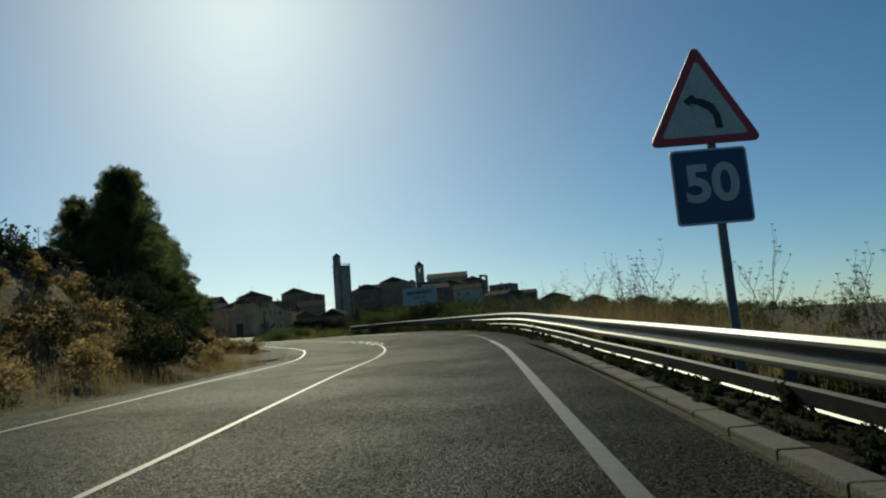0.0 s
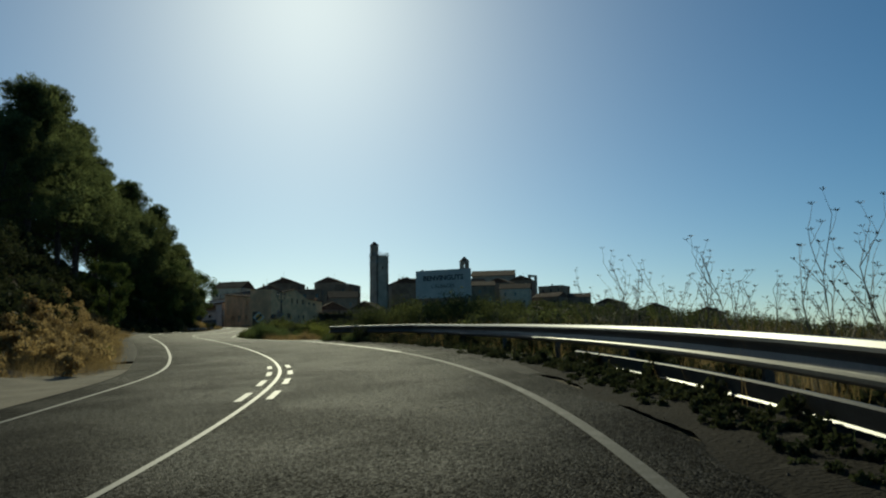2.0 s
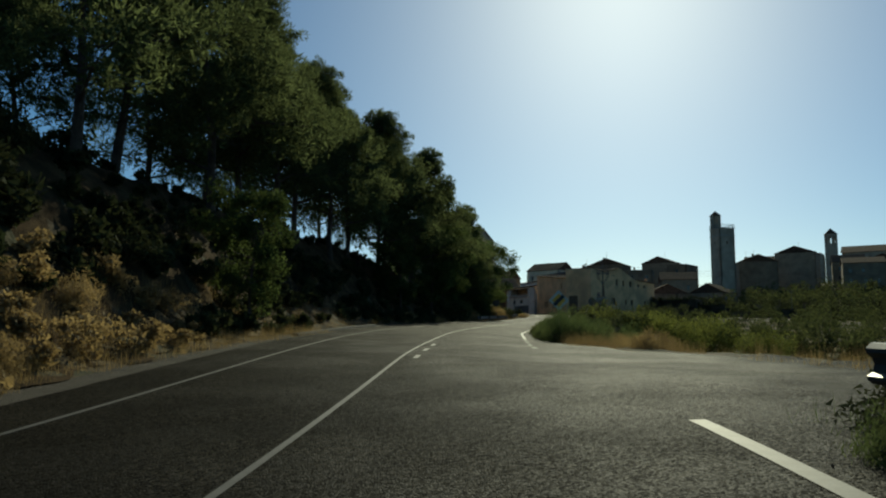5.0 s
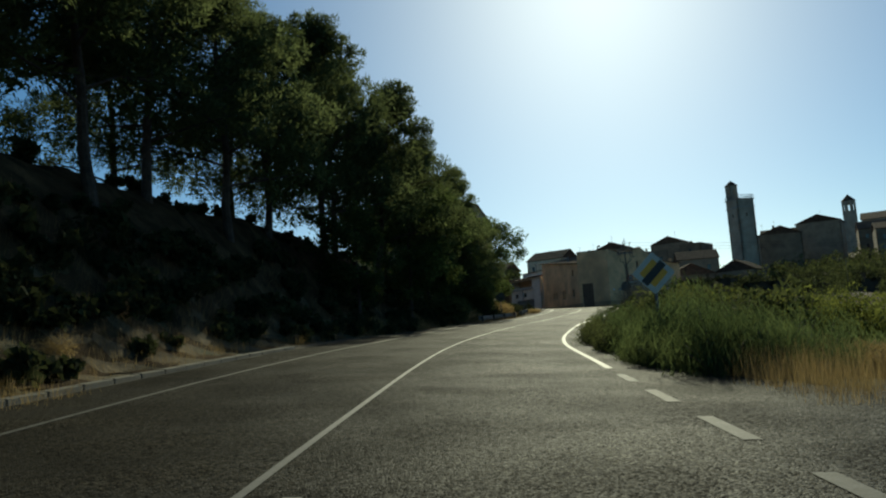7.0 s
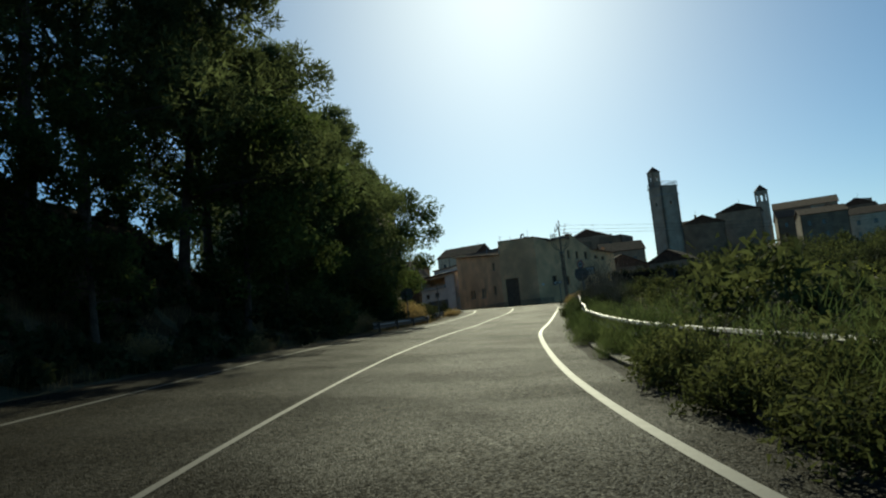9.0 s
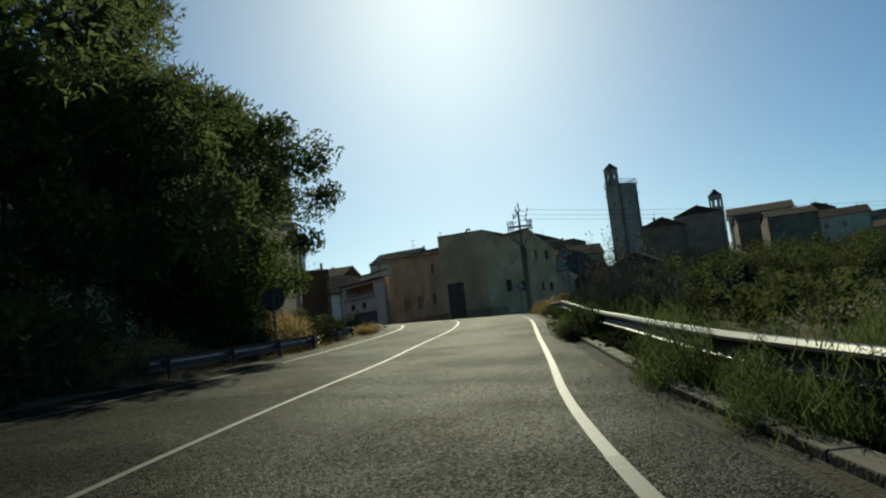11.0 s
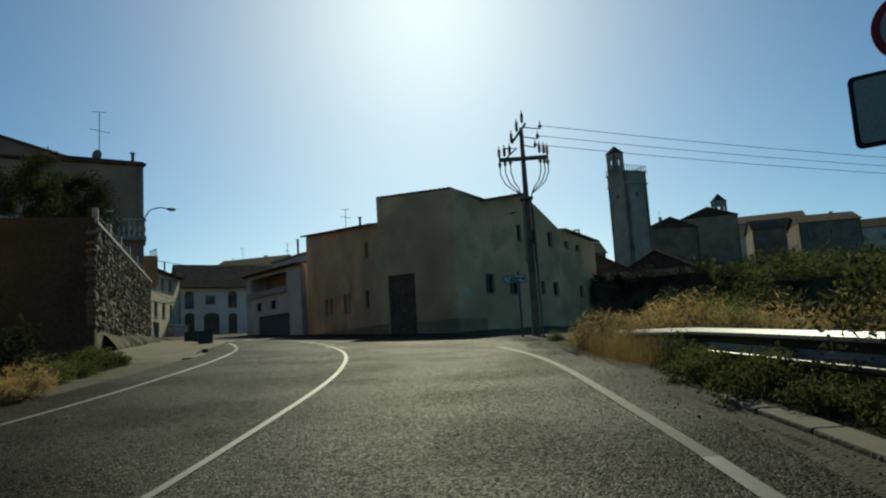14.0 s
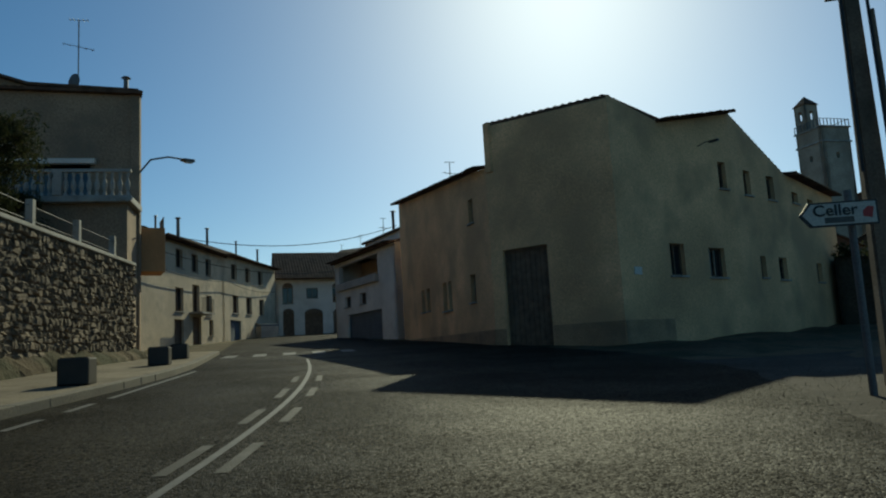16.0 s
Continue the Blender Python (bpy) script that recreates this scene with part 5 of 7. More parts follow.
tagged(link("stones", quick("stones", joined_v, joined_f), RUBBLE, retaining), "rough rubble stones in courses", kind="stuff")
bm = box((LENGTH / 2, 2.6, 12.7), (LENGTH, 3.8, 0.3), facing(V0, V1, 0, 0))
tagged(part("garden_terrace", bm, EARTH, None), "planted terrace behind the stone wall", "terrace", kind="structure")
# shade on this end is put into the darker stone colour
part("end_wall", box((0.2, 3.0, 10.3), (0.5, 6.0, 5.8), vm), SHADESTONE, retaining, "rendered end of the wall")
fence = thing("fence", "plain fence of pale posts and wires on the wall", "fence", at=(*V0, 13.1))
finv = fence.matrix_basis.inverted()
for k in range(6):
    part("post", box((2.0 + k * 3.2, 0.3, 13.5), (0.2, 0.2, 0.85), finv @ facing(V0, V1, 0, 0), bevel=0.015), CONCRETE, fence)
for zz in (13.35, 13.75):
    part("rail", tube([finv @ facing(V0, V1, 0, 0) @ Vector((1.9, 0.3, zz)), finv @ facing(V0, V1, 0, 0) @ Vector((LENGTH - 0.9, 0.3, zz))], 0.012, 5), GREY_STEEL, fence)
for s_, u_ in ((186.3, -5.85), (193.4, -5.6), (198.3, -5.7)):
    p = onway(s_, u_, 0.14)
    planter = thing("planter", "square dark planter box on the pavement", "planter", "planters", at=p, turn=heading(s_))
    bm = box((0, 0, 0.25), (0.56, 0.56, 0.5), bevel=0.03)
    part("tub", bm, BLACKBIN, planter)
    part("soil", box((0, 0, 0.505), (0.48, 0.48, 0.02)), EARTH, planter)
skip = thing("waste_container", "grey green waste container by a doorway", "container", at=(-88.0, 216.5, 11.0), turn=65)
part("body", box((0, 0, 0.65), (1.7, 1.1, 1.1), bevel=0.06), GREYWALL, skip)
part("lid", box((0, 0, 1.28), (1.8, 1.2, 0.16), bevel=0.06), SHUTTER, skip, "blue grey lid")


# the old town on its hill
def town_house(x, y, w, d, eave, turn, mat, rise=1.6, label="plain old town house under a clay tile roof", base=None, wins=2, flat=False):
    z0 = min(ground_at(x, y), eave - 5) - 1.5 if base is None else base
    top = thing("house", label, "house", "houses of the old town", at=(x, y, z0), turn=turn)
    h = eave - z0
    hw, hd = w / 2, d / 2
    holes = []
    k = max(1, int(w / 3.2))
    for lv in range(wins):
        zz = h - 2.2 - lv * 2.9
        for i in range(k):
            if rng.random() < 0.8:
                c = (i + 0.5) * w / k + rng.uniform(-0.3, 0.3)
                holes.append((c - 0.4, c + 0.4, zz - 0.6, zz + 0.6))
    bm = bmesh.new()
    add_wall(bm, (-hw, -hd), (hw, -hd), 0, h, h, holes), add_wall(bm, (hw, -hd), (hw, hd), 0, h, h), add_wall(bm, (hw, hd), (-hw, hd), 0, h, h), add_wall(bm, (-hw, hd), (-hw, -hd), 0, h, h)
    part("wall", bm, mat, top)
    bm = bmesh.new()
    if flat:
        add_box(bm, (0, 0, h - 0.25), (w - 0.5, d - 0.5, 0.2))
        part("roof", bm, CONCRETE, top, "flat roof")
    else:
        ribbed(bm, (-hw - 0.25, -hd - 0.25, h - 0.05), (hw + 0.25, -hd - 0.25, h - 0.05), (hw + 0.25, 0, h + rise), (-hw - 0.25, 0, h + rise), gap=0.5)
        ribbed(bm, (-hw - 0.25, hd + 0.25, h - 0.05), (hw + 0.25, hd + 0.25, h - 0.05), (hw + 0.25, 0, h + rise), (-hw - 0.25, 0, h + rise), gap=0.5)
        for sx in (-hw, hw):
            bm.faces.new([bm.verts.new((sx, -hd, h - 0.1)), bm.verts.new((sx, hd, h - 0.1)), bm.verts.new((sx, 0, h + rise - 0.1))])
        part("roof", bm, TILE, top, "clay tile roof")
    for d0, d1, a, b in holes:
        part("window", box(((d0 + d1) / 2 - hw, -hd + 0.2, (a + b) / 2), (0.8, 0.02, 1.2)), GLASS, top)
    if rng.random() < 0.7:
        cx, cz = rng.uniform(-hw * 0.7, hw * 0.7), h + (0 if flat else rise * 0.6)
        part("chimney", add_box(box((cx, hd * 0.2, cz + 0.4), (0.45, 0.45, 1.4)), (cx, hd * 0.2, cz + 1.15), (0.6, 0.6, 0.1)), mat, top)
    if rng.random() < 0.5:
        cx = rng.uniform(-hw, hw)
        bm = tube([(cx, 0, h), (cx, 0, h + rise + 2.0)], 0.03, 5)
        add_tube(bm, [(cx - 0.6, 0, h + rise + 1.9), (cx + 0.6, 0, h + rise + 1.9)], 0.02, 5), add_tube(bm, [(cx - 0.4, 0, h + rise + 1.5), (cx + 0.4, 0, h + rise + 1.5)], 0.02, 5)
        part("aerial", bm, GREY_STEEL, top)
    return top


for row in ((-45.5, 229, 10, 9, 15.8, 20, OLDSTONE), (-36, 238, 9, 8, 16.4, 5, OLDPLASTER), (-48.5, 263, 10, 9, 21.3, 4, OLDPLASTER), (-54, 300, 9, 9, 29.6, 0, OLDSTONE), (-59, 258, 11, 9, 24.2, 8, OLDSTONE), (-72, 255, 12, 9, 23.5, 14, OLDPLASTER),
            (-86, 262, 12, 9, 25.0, 10, CREAM), (-100, 258, 12, 9, 24.5, 18, OLDSTONE), (-116, 250, 13, 9, 22.0, 22, OLDSTONE), (-33, 300, 12, 10, 29.5, 2, OLDSTONE),
            (-22, 318, 13, 10, 33.6, 4, OLDPLASTER), (-33, 330, 11, 9, 32.0, 0, OLDSTONE), (-8, 328, 12, 9, 31.5, -6, OLDSTONE), (4, 340, 12, 10, 32.5, -4, OLDPLASTER), 
            (-4, 296, 12, 9, 27.5, -8, OLDSTONE), (10, 310, 12, 9, 28.0, -10, CREAM), (14, 360, 11, 9, 35.5, -6, OLDSTONE), (27, 352, 12, 9, 31.5, -12, OLDPLASTER), (38, 345, 12, 9, 27.0, -12, OLDSTONE),
            (50, 340, 13, 9, 23.0, -16, OLDPLASTER), (24, 322, 12, 9, 25.5, -12, OLDSTONE), (66, 330, 12, 9, 20.0, -20, OLDSTONE),
            (-78, 300, 13, 9, 30.5, 6, OLDSTONE), (-62, 306, 12, 9, 31.0, 4, OLDPLASTER), (84, 322, 13, 9, 17.5, -20, OLDSTONE)):
    x, y, w, d, eave, turn, mat = row
    kind = rng.random()
    if kind < 0.35:
        town_house(x, y, d, w * 0.9, eave - 0.6, turn + 90 + rng.uniform(-18, 18), mat, 2.2)
    else:
        town_house(x + rng.uniform(-1, 1), y, w * rng.uniform(0.7, 1.05), d, eave - 0.5 + rng.uniform(-0.9, 0.6), turn + rng.uniform(-22, 22), mat, rng.uniform(1.8, 2.8), flat=kind > 0.93)
# yard walls take the near-black stone: their shade is in the colour
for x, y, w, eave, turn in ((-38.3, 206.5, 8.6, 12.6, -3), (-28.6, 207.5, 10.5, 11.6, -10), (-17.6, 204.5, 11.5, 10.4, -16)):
    town_house(x, y, w, 6, eave, turn, SHADESTONE, label="windowless old yard wall, its stone coloured dark for shade", wins=0, flat=True)

town_house(-41.1, 70.9, 10, 8, 12.35, 141.5, OLDPLASTER, 1.7, label="plain house under a clay tile roof behind pines", wins=0)

tower = thing("tower", "tall square stone watchtower with a small turret and railing", "tower", at=(-39.0, 277.5, 12.0), turn=41)
bm = bmesh.new()
hw = 2.35
for a, b in (((-hw, -hw), (hw, -hw)), ((hw, -hw), (hw, hw)), ((hw, hw), (-hw, hw)), ((-hw, hw), (-hw, -hw))):
    add_wall(bm, a, b, 0, 24.6, 24.6, [(2.1, 2.6, 20.2, 21.0)], 0.6)
part("shaft", bm, ASHLAR, tower)
part("string_course", add_box(box((0, 0, 22.6), (5.0, 5.0, 0.25)), (0, 0, 24.65), (5.1, 5.1, 0.2)), CONCRETE, tower)
part("deck", box((0, 0, 24.0), (4.2, 4.2, 0.3)), CONCRETE, tower)
rail = part("railing", add_box(add_box(add_box(box((0, -2.4, 25.75), (4.9, 0.06, 0.06)), (0, 2.4, 25.75), (4.9, 0.06, 0.06)), (2.4, 0, 25.75), (0.06, 4.9, 0.06)), (-2.4, 0, 25.75), (0.06, 4.9, 0.06)), GREY_STEEL, tower)
for k in range(9):
    for x, y in ((-2.4 + 0.6 * k, -2.4), (-2.4 + 0.6 * k, 2.4), (2.4, -2.4 + 0.6 * k), (-2.4, -2.4 + 0.6 * k)):
        part("baluster", box((x, y, 25.25), (0.09, 0.09, 1.05)), GREY_STEEL, rail)
bm = bmesh.new()
for a, b in (((-1.05, -1.05), (1.05, -1.05)), ((1.05, -1.05), (1.05, 1.05)), ((1.05, 1.05), (-1.05, 1.05)), ((-1.05, 1.05), (-1.05, -1.05))):
    add_wall(bm, a, b, 24.0, 28.6, 28.6, [(0.75, 1.35, 26.4, 27.7)], 0.3)
bmesh.ops.transform(bm, matrix=pose(-1.2, 1.2, 0), verts=bm.verts)
turret = part("turret", bm, ASHLAR, tower, "small square turret")
bm = bmesh.new()
bmesh.ops.create_cone(bm, cap_ends=True, segments=4, radius1=1.75, radius2=0.0, depth=1.5, matrix=pose(-1.2, 1.2, 29.35, 0, 0, 45))
part("cap", bm, TILE, turret, "pointed tile cap")

church = thing("church", "stone parish church with an octagonal bell tower", "church", at=(0, 384, 22.0), turn=-4)
bm = bmesh.new()
for a, b in (((-9, -7), (11, -7)), ((11, -7), (11, 7)), ((11, 7), (-9, 7)), ((-9, 7), (-9, -7))):
    add_wall(bm, a, b, 0, 17.5, 17.5, [(6, 7, 12, 14)] if a[0] != b[0] else [], 0.7)
part("nave_wall", bm, ASHLAR, church)
bm = bmesh.new()
ribbed(bm, (-9.5, -7.5, 17.4), (11.5, -7.5, 17.4), (11.5, 0, 20.6), (-9.5, 0, 20.6), gap=0.6), ribbed(bm, (-9.5, 7.5, 17.4), (11.5, 7.5, 17.4), (11.5, 0, 20.6), (-9.5, 0, 20.6), gap=0.6)
for sx in (-9, 11):
    bm.faces.new([bm.verts.new((sx, -7, 17.3)), bm.verts.new((sx, 7, 17.3)), bm.verts.new((sx, 0, 20.5))])
part("nave_roof", bm, TILE, church)
part("side_chapel", add_box(box((-2, -10, 6), (14, 6, 12)), (-2, -10, 12.1), (14.4, 6.4, 0.2)), CREAM, church, "pale sunlit chapel")
bm = bmesh.new()
ring = [(2.35 * math.cos(math.pi / 4 * k + math.pi / 8), 2.35 * math.sin(math.pi / 4 * k + math.pi / 8)) for k in range(8)]
for k in range(8):
    add_wall(bm, ring[k], ring[(k + 1) % 8], 0, 24.3, 24.3, [(0.55, 1.25, 20.6, 23.2)], 0.35)
bmesh.ops.transform(bm, matrix=pose(-12.2, -10.5, 0), verts=bm.verts)
belfry = part("bell_tower", bm, ASHLAR, church, "octagonal belfry with open arches")
bm = bmesh.new()
bmesh.ops.create_cone(bm, cap_ends=True, segments=8, radius1=2.5, radius2=0.1, depth=2.4, matrix=pose(-12.2, -10.5, 25.5))
part("spire", bm, TILE, belfry)
bm = bmesh.new()
bmesh.ops.create_uvsphere(bm, u_segments=16, v_segments=10, radius=2.0, matrix=pose(-16.6, -10, 15.6))
part("dome", add_tube(bm, [(-16.6, -10, 2), (-16.6, -10, 15.6)], 2.0, 16), ASHLAR, church, "small stone dome")
gable = thing("bell_gable", "ruined stone wall with one open arch", "ruin", at=(19.8, 384, 26.0), turn=-6)
bm = add_wall(bmesh.new(), (-2.2, 0), (2.2, 0), 0, 14.3, 13.8, [(1.4, 3.0, 10.2, 13.0)], 1.0)
part("wall", bm, ASHLAR, gable)


# road signs, poles and wires
def post_of(parent, x, y, z0, z1, r=0.045, mat=GREY_STEEL, flat=False):
    inv = parent.matrix_basis.inverted()
    if flat:
        return part("post", box((0, 0, (z0 + z1) / 2), (0.1, 0.05, z1 - z0), inv @ pose(x, y, 0), bevel=0.006), mat, parent)
    return part("post", tube([inv @ Vector((x, y, z0)), inv @ Vector((x, y, z1))], r, 12), mat, parent)


def sign(label, x, y, z, turn):
    return thing("road_sign", label, "road sign", at=(x, y, z), turn=turn)


# bend warning with a speed plate
sg = sign("red edged triangular bend warning above a blue speed plate", 3.23, 8.55, 0.0, 0.0)
post_of(sg, 3.3, 8.6, ground_at(3.3, 8.6) - 0.3, 4.2, flat=True)
tri = rounded([(-0.68, 3.36), (0.68, 3.36), (0, 4.62)], 0.06)
tri2 = rounded([(-0.52, 3.455), (0.52, 3.455), (0, 4.41)], 0.03)
panel = part("triangle_panel", prism(tri, 0.025), RED, sg, "red triangle panel")
part("white_field", prism(tri2, 0.004, pose(0, -0.005, 0)), SIGNWHITE, panel)
path = [(0.18, 3.54), (0.165, 3.7), (0.1, 3.82), (-0.02, 3.89), (-0.10, 3.91)]
outer = [(x + 0.045, z + 0.02 if i > 1 else z) for i, (x, z) in enumerate(path)]
inner = [(x - 0.04, z - 0.045 if i > 1 else z) for i, (x, z) in enumerate(path)]
part("arrow", prism(outer + [(-0.10, 3.98), (-0.22, 3.9), (-0.10, 3.8)] + inner[::-1], 0.003, pose(0, -0.01, 0)), BLACK, panel)
sq = part("speed_plate", prism(rounded([(-0.455, 2.39), (0.455, 2.39), (0.455, 3.3), (-0.455, 3.3)], 0.05), 0.025), SIGNWHITE, sg, "square speed plate")
part("blue_field", prism(rounded([(-0.43, 2.415), (0.43, 2.415), (0.43, 3.275), (-0.43, 3.275)], 0.04), 0.004, pose(0, -0.005, 0)), BLUE, sq)
lettering("50", 0.62, SIGNWHITE, sq, pose(0, -0.008, 2.86), "white figures on blue", 1.05, 0.018)

# end of priority
sg = sign("yellow and white diamond sign with a black bar", -22.9, 96.1, 6.42, 27)
inv = sg.matrix_basis.inverted()
post_of(sg, -22.9, 96.15, 3.0, 6.7)
dia = part("panel", prism(rounded([(-0.57, 0), (0, -0.57), (0.57, 0), (0, 0.57)], 0.05), 0.02), SIGNWHITE, sg, "white diamond panel")
part("yellow_field", prism(rounded([(-0.38, 0), (0, -0.38), (0.38, 0), (0, 0.38)], 0.03), 0.004, pose(0, -0.005, 0)), YELLOW, dia)
part("bar", prism([(-0.34, -0.19), (-0.19, -0.34), (0.34, 0.19), (0.19, 0.34)], 0.003, pose(0, -0.009, 0)), BLACK, dia)

# place name with a speed limit
TURN_T = math.degrees(math.atan2(151.45 - 152.0, 1.43))
sg = sign("white place name board under a round speed limit sign", -37.1, 151.7, 0.05, TURN_T)
inv = sg.matrix_basis.inverted()
post_of(sg, -37.33, 151.95, 6.0, 10.75, 0.085, CONCRETE)
board = part("name_board", prism(rounded([(-0.84, 9.43), (0.84, 9.43), (0.84, 10.02), (-0.84, 10.02)], 0.05), 0.03), BLACK, sg, "black edged white name board")
part("white_field", prism(rounded([(-0.80, 9.465), (0.80, 9.465), (0.80, 9.985), (-0.80, 9.985)], 0.04), 0.004, pose(0, -0.005, 0)), SIGNWHITE, board)
lettering("L'ALBAGES", 0.24, SIGNGREY, board, pose(0, -0.01, 9.72), "black capitals", 1.0, 0.008)
limit = part("speed_disc", prism(disc(0.29, 32, -0.34, 10.33), 0.025), RED, sg, "round red edged disc")
part("white_field", prism(disc(0.225, 32, -0.34, 10.33), 0.004, pose(0, -0.005, 0)), SIGNWHITE, limit)
lettering("50", 0.27, BLACK, limit, pose(-0.34, -0.01, 10.325), "black figures", 1.05, 0.006)
marker = thing("marker_post", "slim post with a bright yellow band", "marker post", at=(-35.6, 153.5, ground_at(-35.6, 153.5)))
part("post", tube([(0, 0, -0.2), (0, 0, 2.4)], 0.035, 8), GREY_STEEL, marker)
part("band", prism(rounded([(-0.07, 1.75), (0.07, 1.75), (0.07, 2.35), (-0.07, 2.35)], 0.03), 0.08, pose(0, -0.06, 0)), YELLOW, marker, "yellow plastic band")


def back_disc(label, x, y, z, r, turn, z0):
    sg = sign(label, x, y, z, turn)
    post_of(sg, x, y, z0, z + 0.2)
    panel = part("panel", prism(disc(r, 40), 0.02, pose(0, 0.04, 0)), SIGNGREY, sg, "grey sheet metal back")
    part("bracket", add_box(box((0, 0.02, 0.15), (0.5, 0.04, 0.05)), (0, 0.02, -0.15), (0.5, 0.04, 0.05)), GREY_STEEL, panel)
    return sg


back_disc("grey back of a round sign above the guardrail", -35.98, 144.2, 9.09, 0.45, 14, 6.2)
back_disc("dark back of a round sign beside dry shrubs", -47.14, 140.65, 8.94, 0.44, 14, 6.0)
pole = thing("marker_pole", "thin bare metal pole at the roadside", "pole", at=(-48.73, 150.2, 7.0))
part("shaft", tube([(0, 0, -0.3), (0.02, 0, 3.1)], 0.04, 10), GREY_STEEL, pole)
part("foot", box((0, 0, 0.15), (0.35, 0.35, 0.5), bevel=0.03), CONCRETE, pole, "small concrete foot")

# direction arrow
sg = sign("white arrow shaped direction sign on a grey post", -43.85, 173.2, 10.55, 20)
inv = sg.matrix_basis.inverted()
post_of(sg, -43.85, 173.27, 8.0, 10.85)
poly = [(-0.62, 0), (-0.5, -0.15), (0.3, -0.15), (0.3, 0.15), (-0.5, 0.15)]
board = part("arrow_board", prism(rounded(poly, 0.02, 2), 0.025, pose(0, -0.05, 0)), BLACK, sg, "dark edged arrow board")
part("white_field", prism([(x * 0.93 - 0.005, z * 0.86) for x, z in poly], 0.004, pose(0, -0.055, 0)), SIGNWHITE, board)
lettering("Celler", 0.19, BLACK, board, pose(-0.2, -0.06, 0.04), "black lettering", 1.1, 0.004)
part("text_bar", box((-0.16, -0.058, -0.075), (0.34, 0.004, 0.07)), SIGNGREY, board, "grey line of small writing")
part("emblem", prism([(0.12, -0.05), (0.22, -0.07), (0.25, 0.06), (0.18, 0.07), (0.12, 0.02)], 0.004, pose(0, -0.06, 0)), RED, board, "small red emblem")

# welcome board
BL, BR = Vector((-3.78, 63.0)), Vector((-0.85, 62.15))
bw = (BR - BL).length
bt = math.degrees(math.atan2(BR.y - BL.y, BR.x - BL.x))
bb = thing("billboard", "painted welcome board on steel legs among dry weeds", "billboard", at=(*BL.lerp(BR, 0.5), 0.0), turn=bt)
panel = part("panel", prism([(-bw / 2, 5.38), (bw / 2, 5.38), (bw / 2, 6.84), (-bw / 2, 6.84)], 0.06), BOARD, bb, "pale painted panel")
gz = ground_at(*BL.lerp(BR, 0.5))
for x in (-1.2, 1.2):
    part("leg", box((x, 0.12, (gz + 6.5) / 2), (0.1, 0.1, 6.5 - gz + 0.8), bevel=0.008), GREY_STEEL, bb)
lettering("BENVINGUTS", 0.36, BLACK, panel, pose(0.0, -0.006, 6.41), "heavy dark capitals", 1.04, 0.011)
lettering("L'ALBAGÉS", 0.27, SIGNGREY, panel, pose(-0.02, -0.006, 5.98), "faded grey capitals", 1.0, 0.002)
part("frame_rail", box((0, 0.09, 5.75), (bw, 0.06, 0.08), bevel=0.005), GREY_STEEL, bb), part("frame_rail", box((0, 0.09, 6.5), (bw, 0.06, 0.08), bevel=0.005), GREY_STEEL, bb)

# power pole
PX, PY, PZ = -43.46, 174.3, 8.2
pp = thing("power_pole", "tall tapered concrete power pole with insulators and cables", "power pole", at=(PX, PY, PZ), turn=12)
bm = box((0, 0, 0), (1, 1, 1))
for v in bm.verts:
    top_ = v.co.z > 0
    v.co = Vector((v.co.x * (0.15 if top_ else 0.34), v.co.y * (0.15 if top_ else 0.3), 8.5 if top_ else -0.6))
bmesh.ops.bevel(bm, geom=[e for e in bm.edges if abs(e.verts[0].co.z - e.verts[1].co.z) > 1], offset=0.03, segments=2, affect="EDGES")
part("shaft", bm, POLESTONE, pp)
part("crossarm", box((0, -0.14, 7.2), (1.95, 0.1, 0.16), bevel=0.01), GREY_STEEL, pp)
part("crossarm_brace", tube([(-0.75, -0.16, 7.2), (-0.25, -0.5, 7.55), (-0.75, -0.55, 7.55)], 0.03, 6), GREY_STEEL, pp)
part("slanting_arm", box((0, 0, 0), (0.09, 0.09, 1.0), pose(-0.12, -0.12, 8.25, 0, 38, 0), bevel=0.01), GREY_STEEL, pp)


def insulator(x, y, z, h=0.36, flip=1):
    prof = [(0.02, 0)] + [(0.075 if k % 2 else 0.04, 0.05 + k * (h - 0.1) / 7) for k in range(8)] + [(0.025, h), (0.018, h + 0.12)]
    return part("insulator", tube([(x, y, z + flip * zz) for _, zz in prof], [r for r, _ in prof], 10), CERAMIC, pp)


for x, y in ((-0.95, -0.15), (-0.75, -0.32), (-0.55, -0.5), (0.95, -0.15), (0.8, -0.32), (0.62, -0.5)):
    insulator(x, y, 7.28), insulator(x, y, 7.14, 0.24, -1)
for x, z in ((-0.42, 7.85), (-0.18, 8.3), (0.05, 8.65)):
    insulator(x, -0.14, z, 0.42)
for k, z in enumerate((8.4, 8.0, 7.65)):
    part("stay_arm", tube([(0.05, -0.1, z + 0.1), (0.75 - 0.12 * k, -0.1, z - 0.02)], 0.022, 6), GREY_STEEL, pp)
    insulator(0.75 - 0.12 * k, -0.1, z - 0.02, 0.2)
for x0, y0 in ((-0.95, -0.15), (-0.75, -0.32), (-0.55, -0.5), (0.95, -0.15), (0.8, -0.32), (0.62, -0.5)):
    e = 0.16 if x0 > 0 else -0.16
    part("cable", tube([(x0, y0, 7.0), (x0 * 1.0, y0, 6.6), (x0 * 0.82, y0, 6.2), (x0 * 0.5, y0 * 0.8, 5.95), (e * 1.4, -0.2, 5.75), (e, -0.2, 5.4), (e * 1.1, -0.22, 3.0)], 0.022, 6), WIRE, pp)
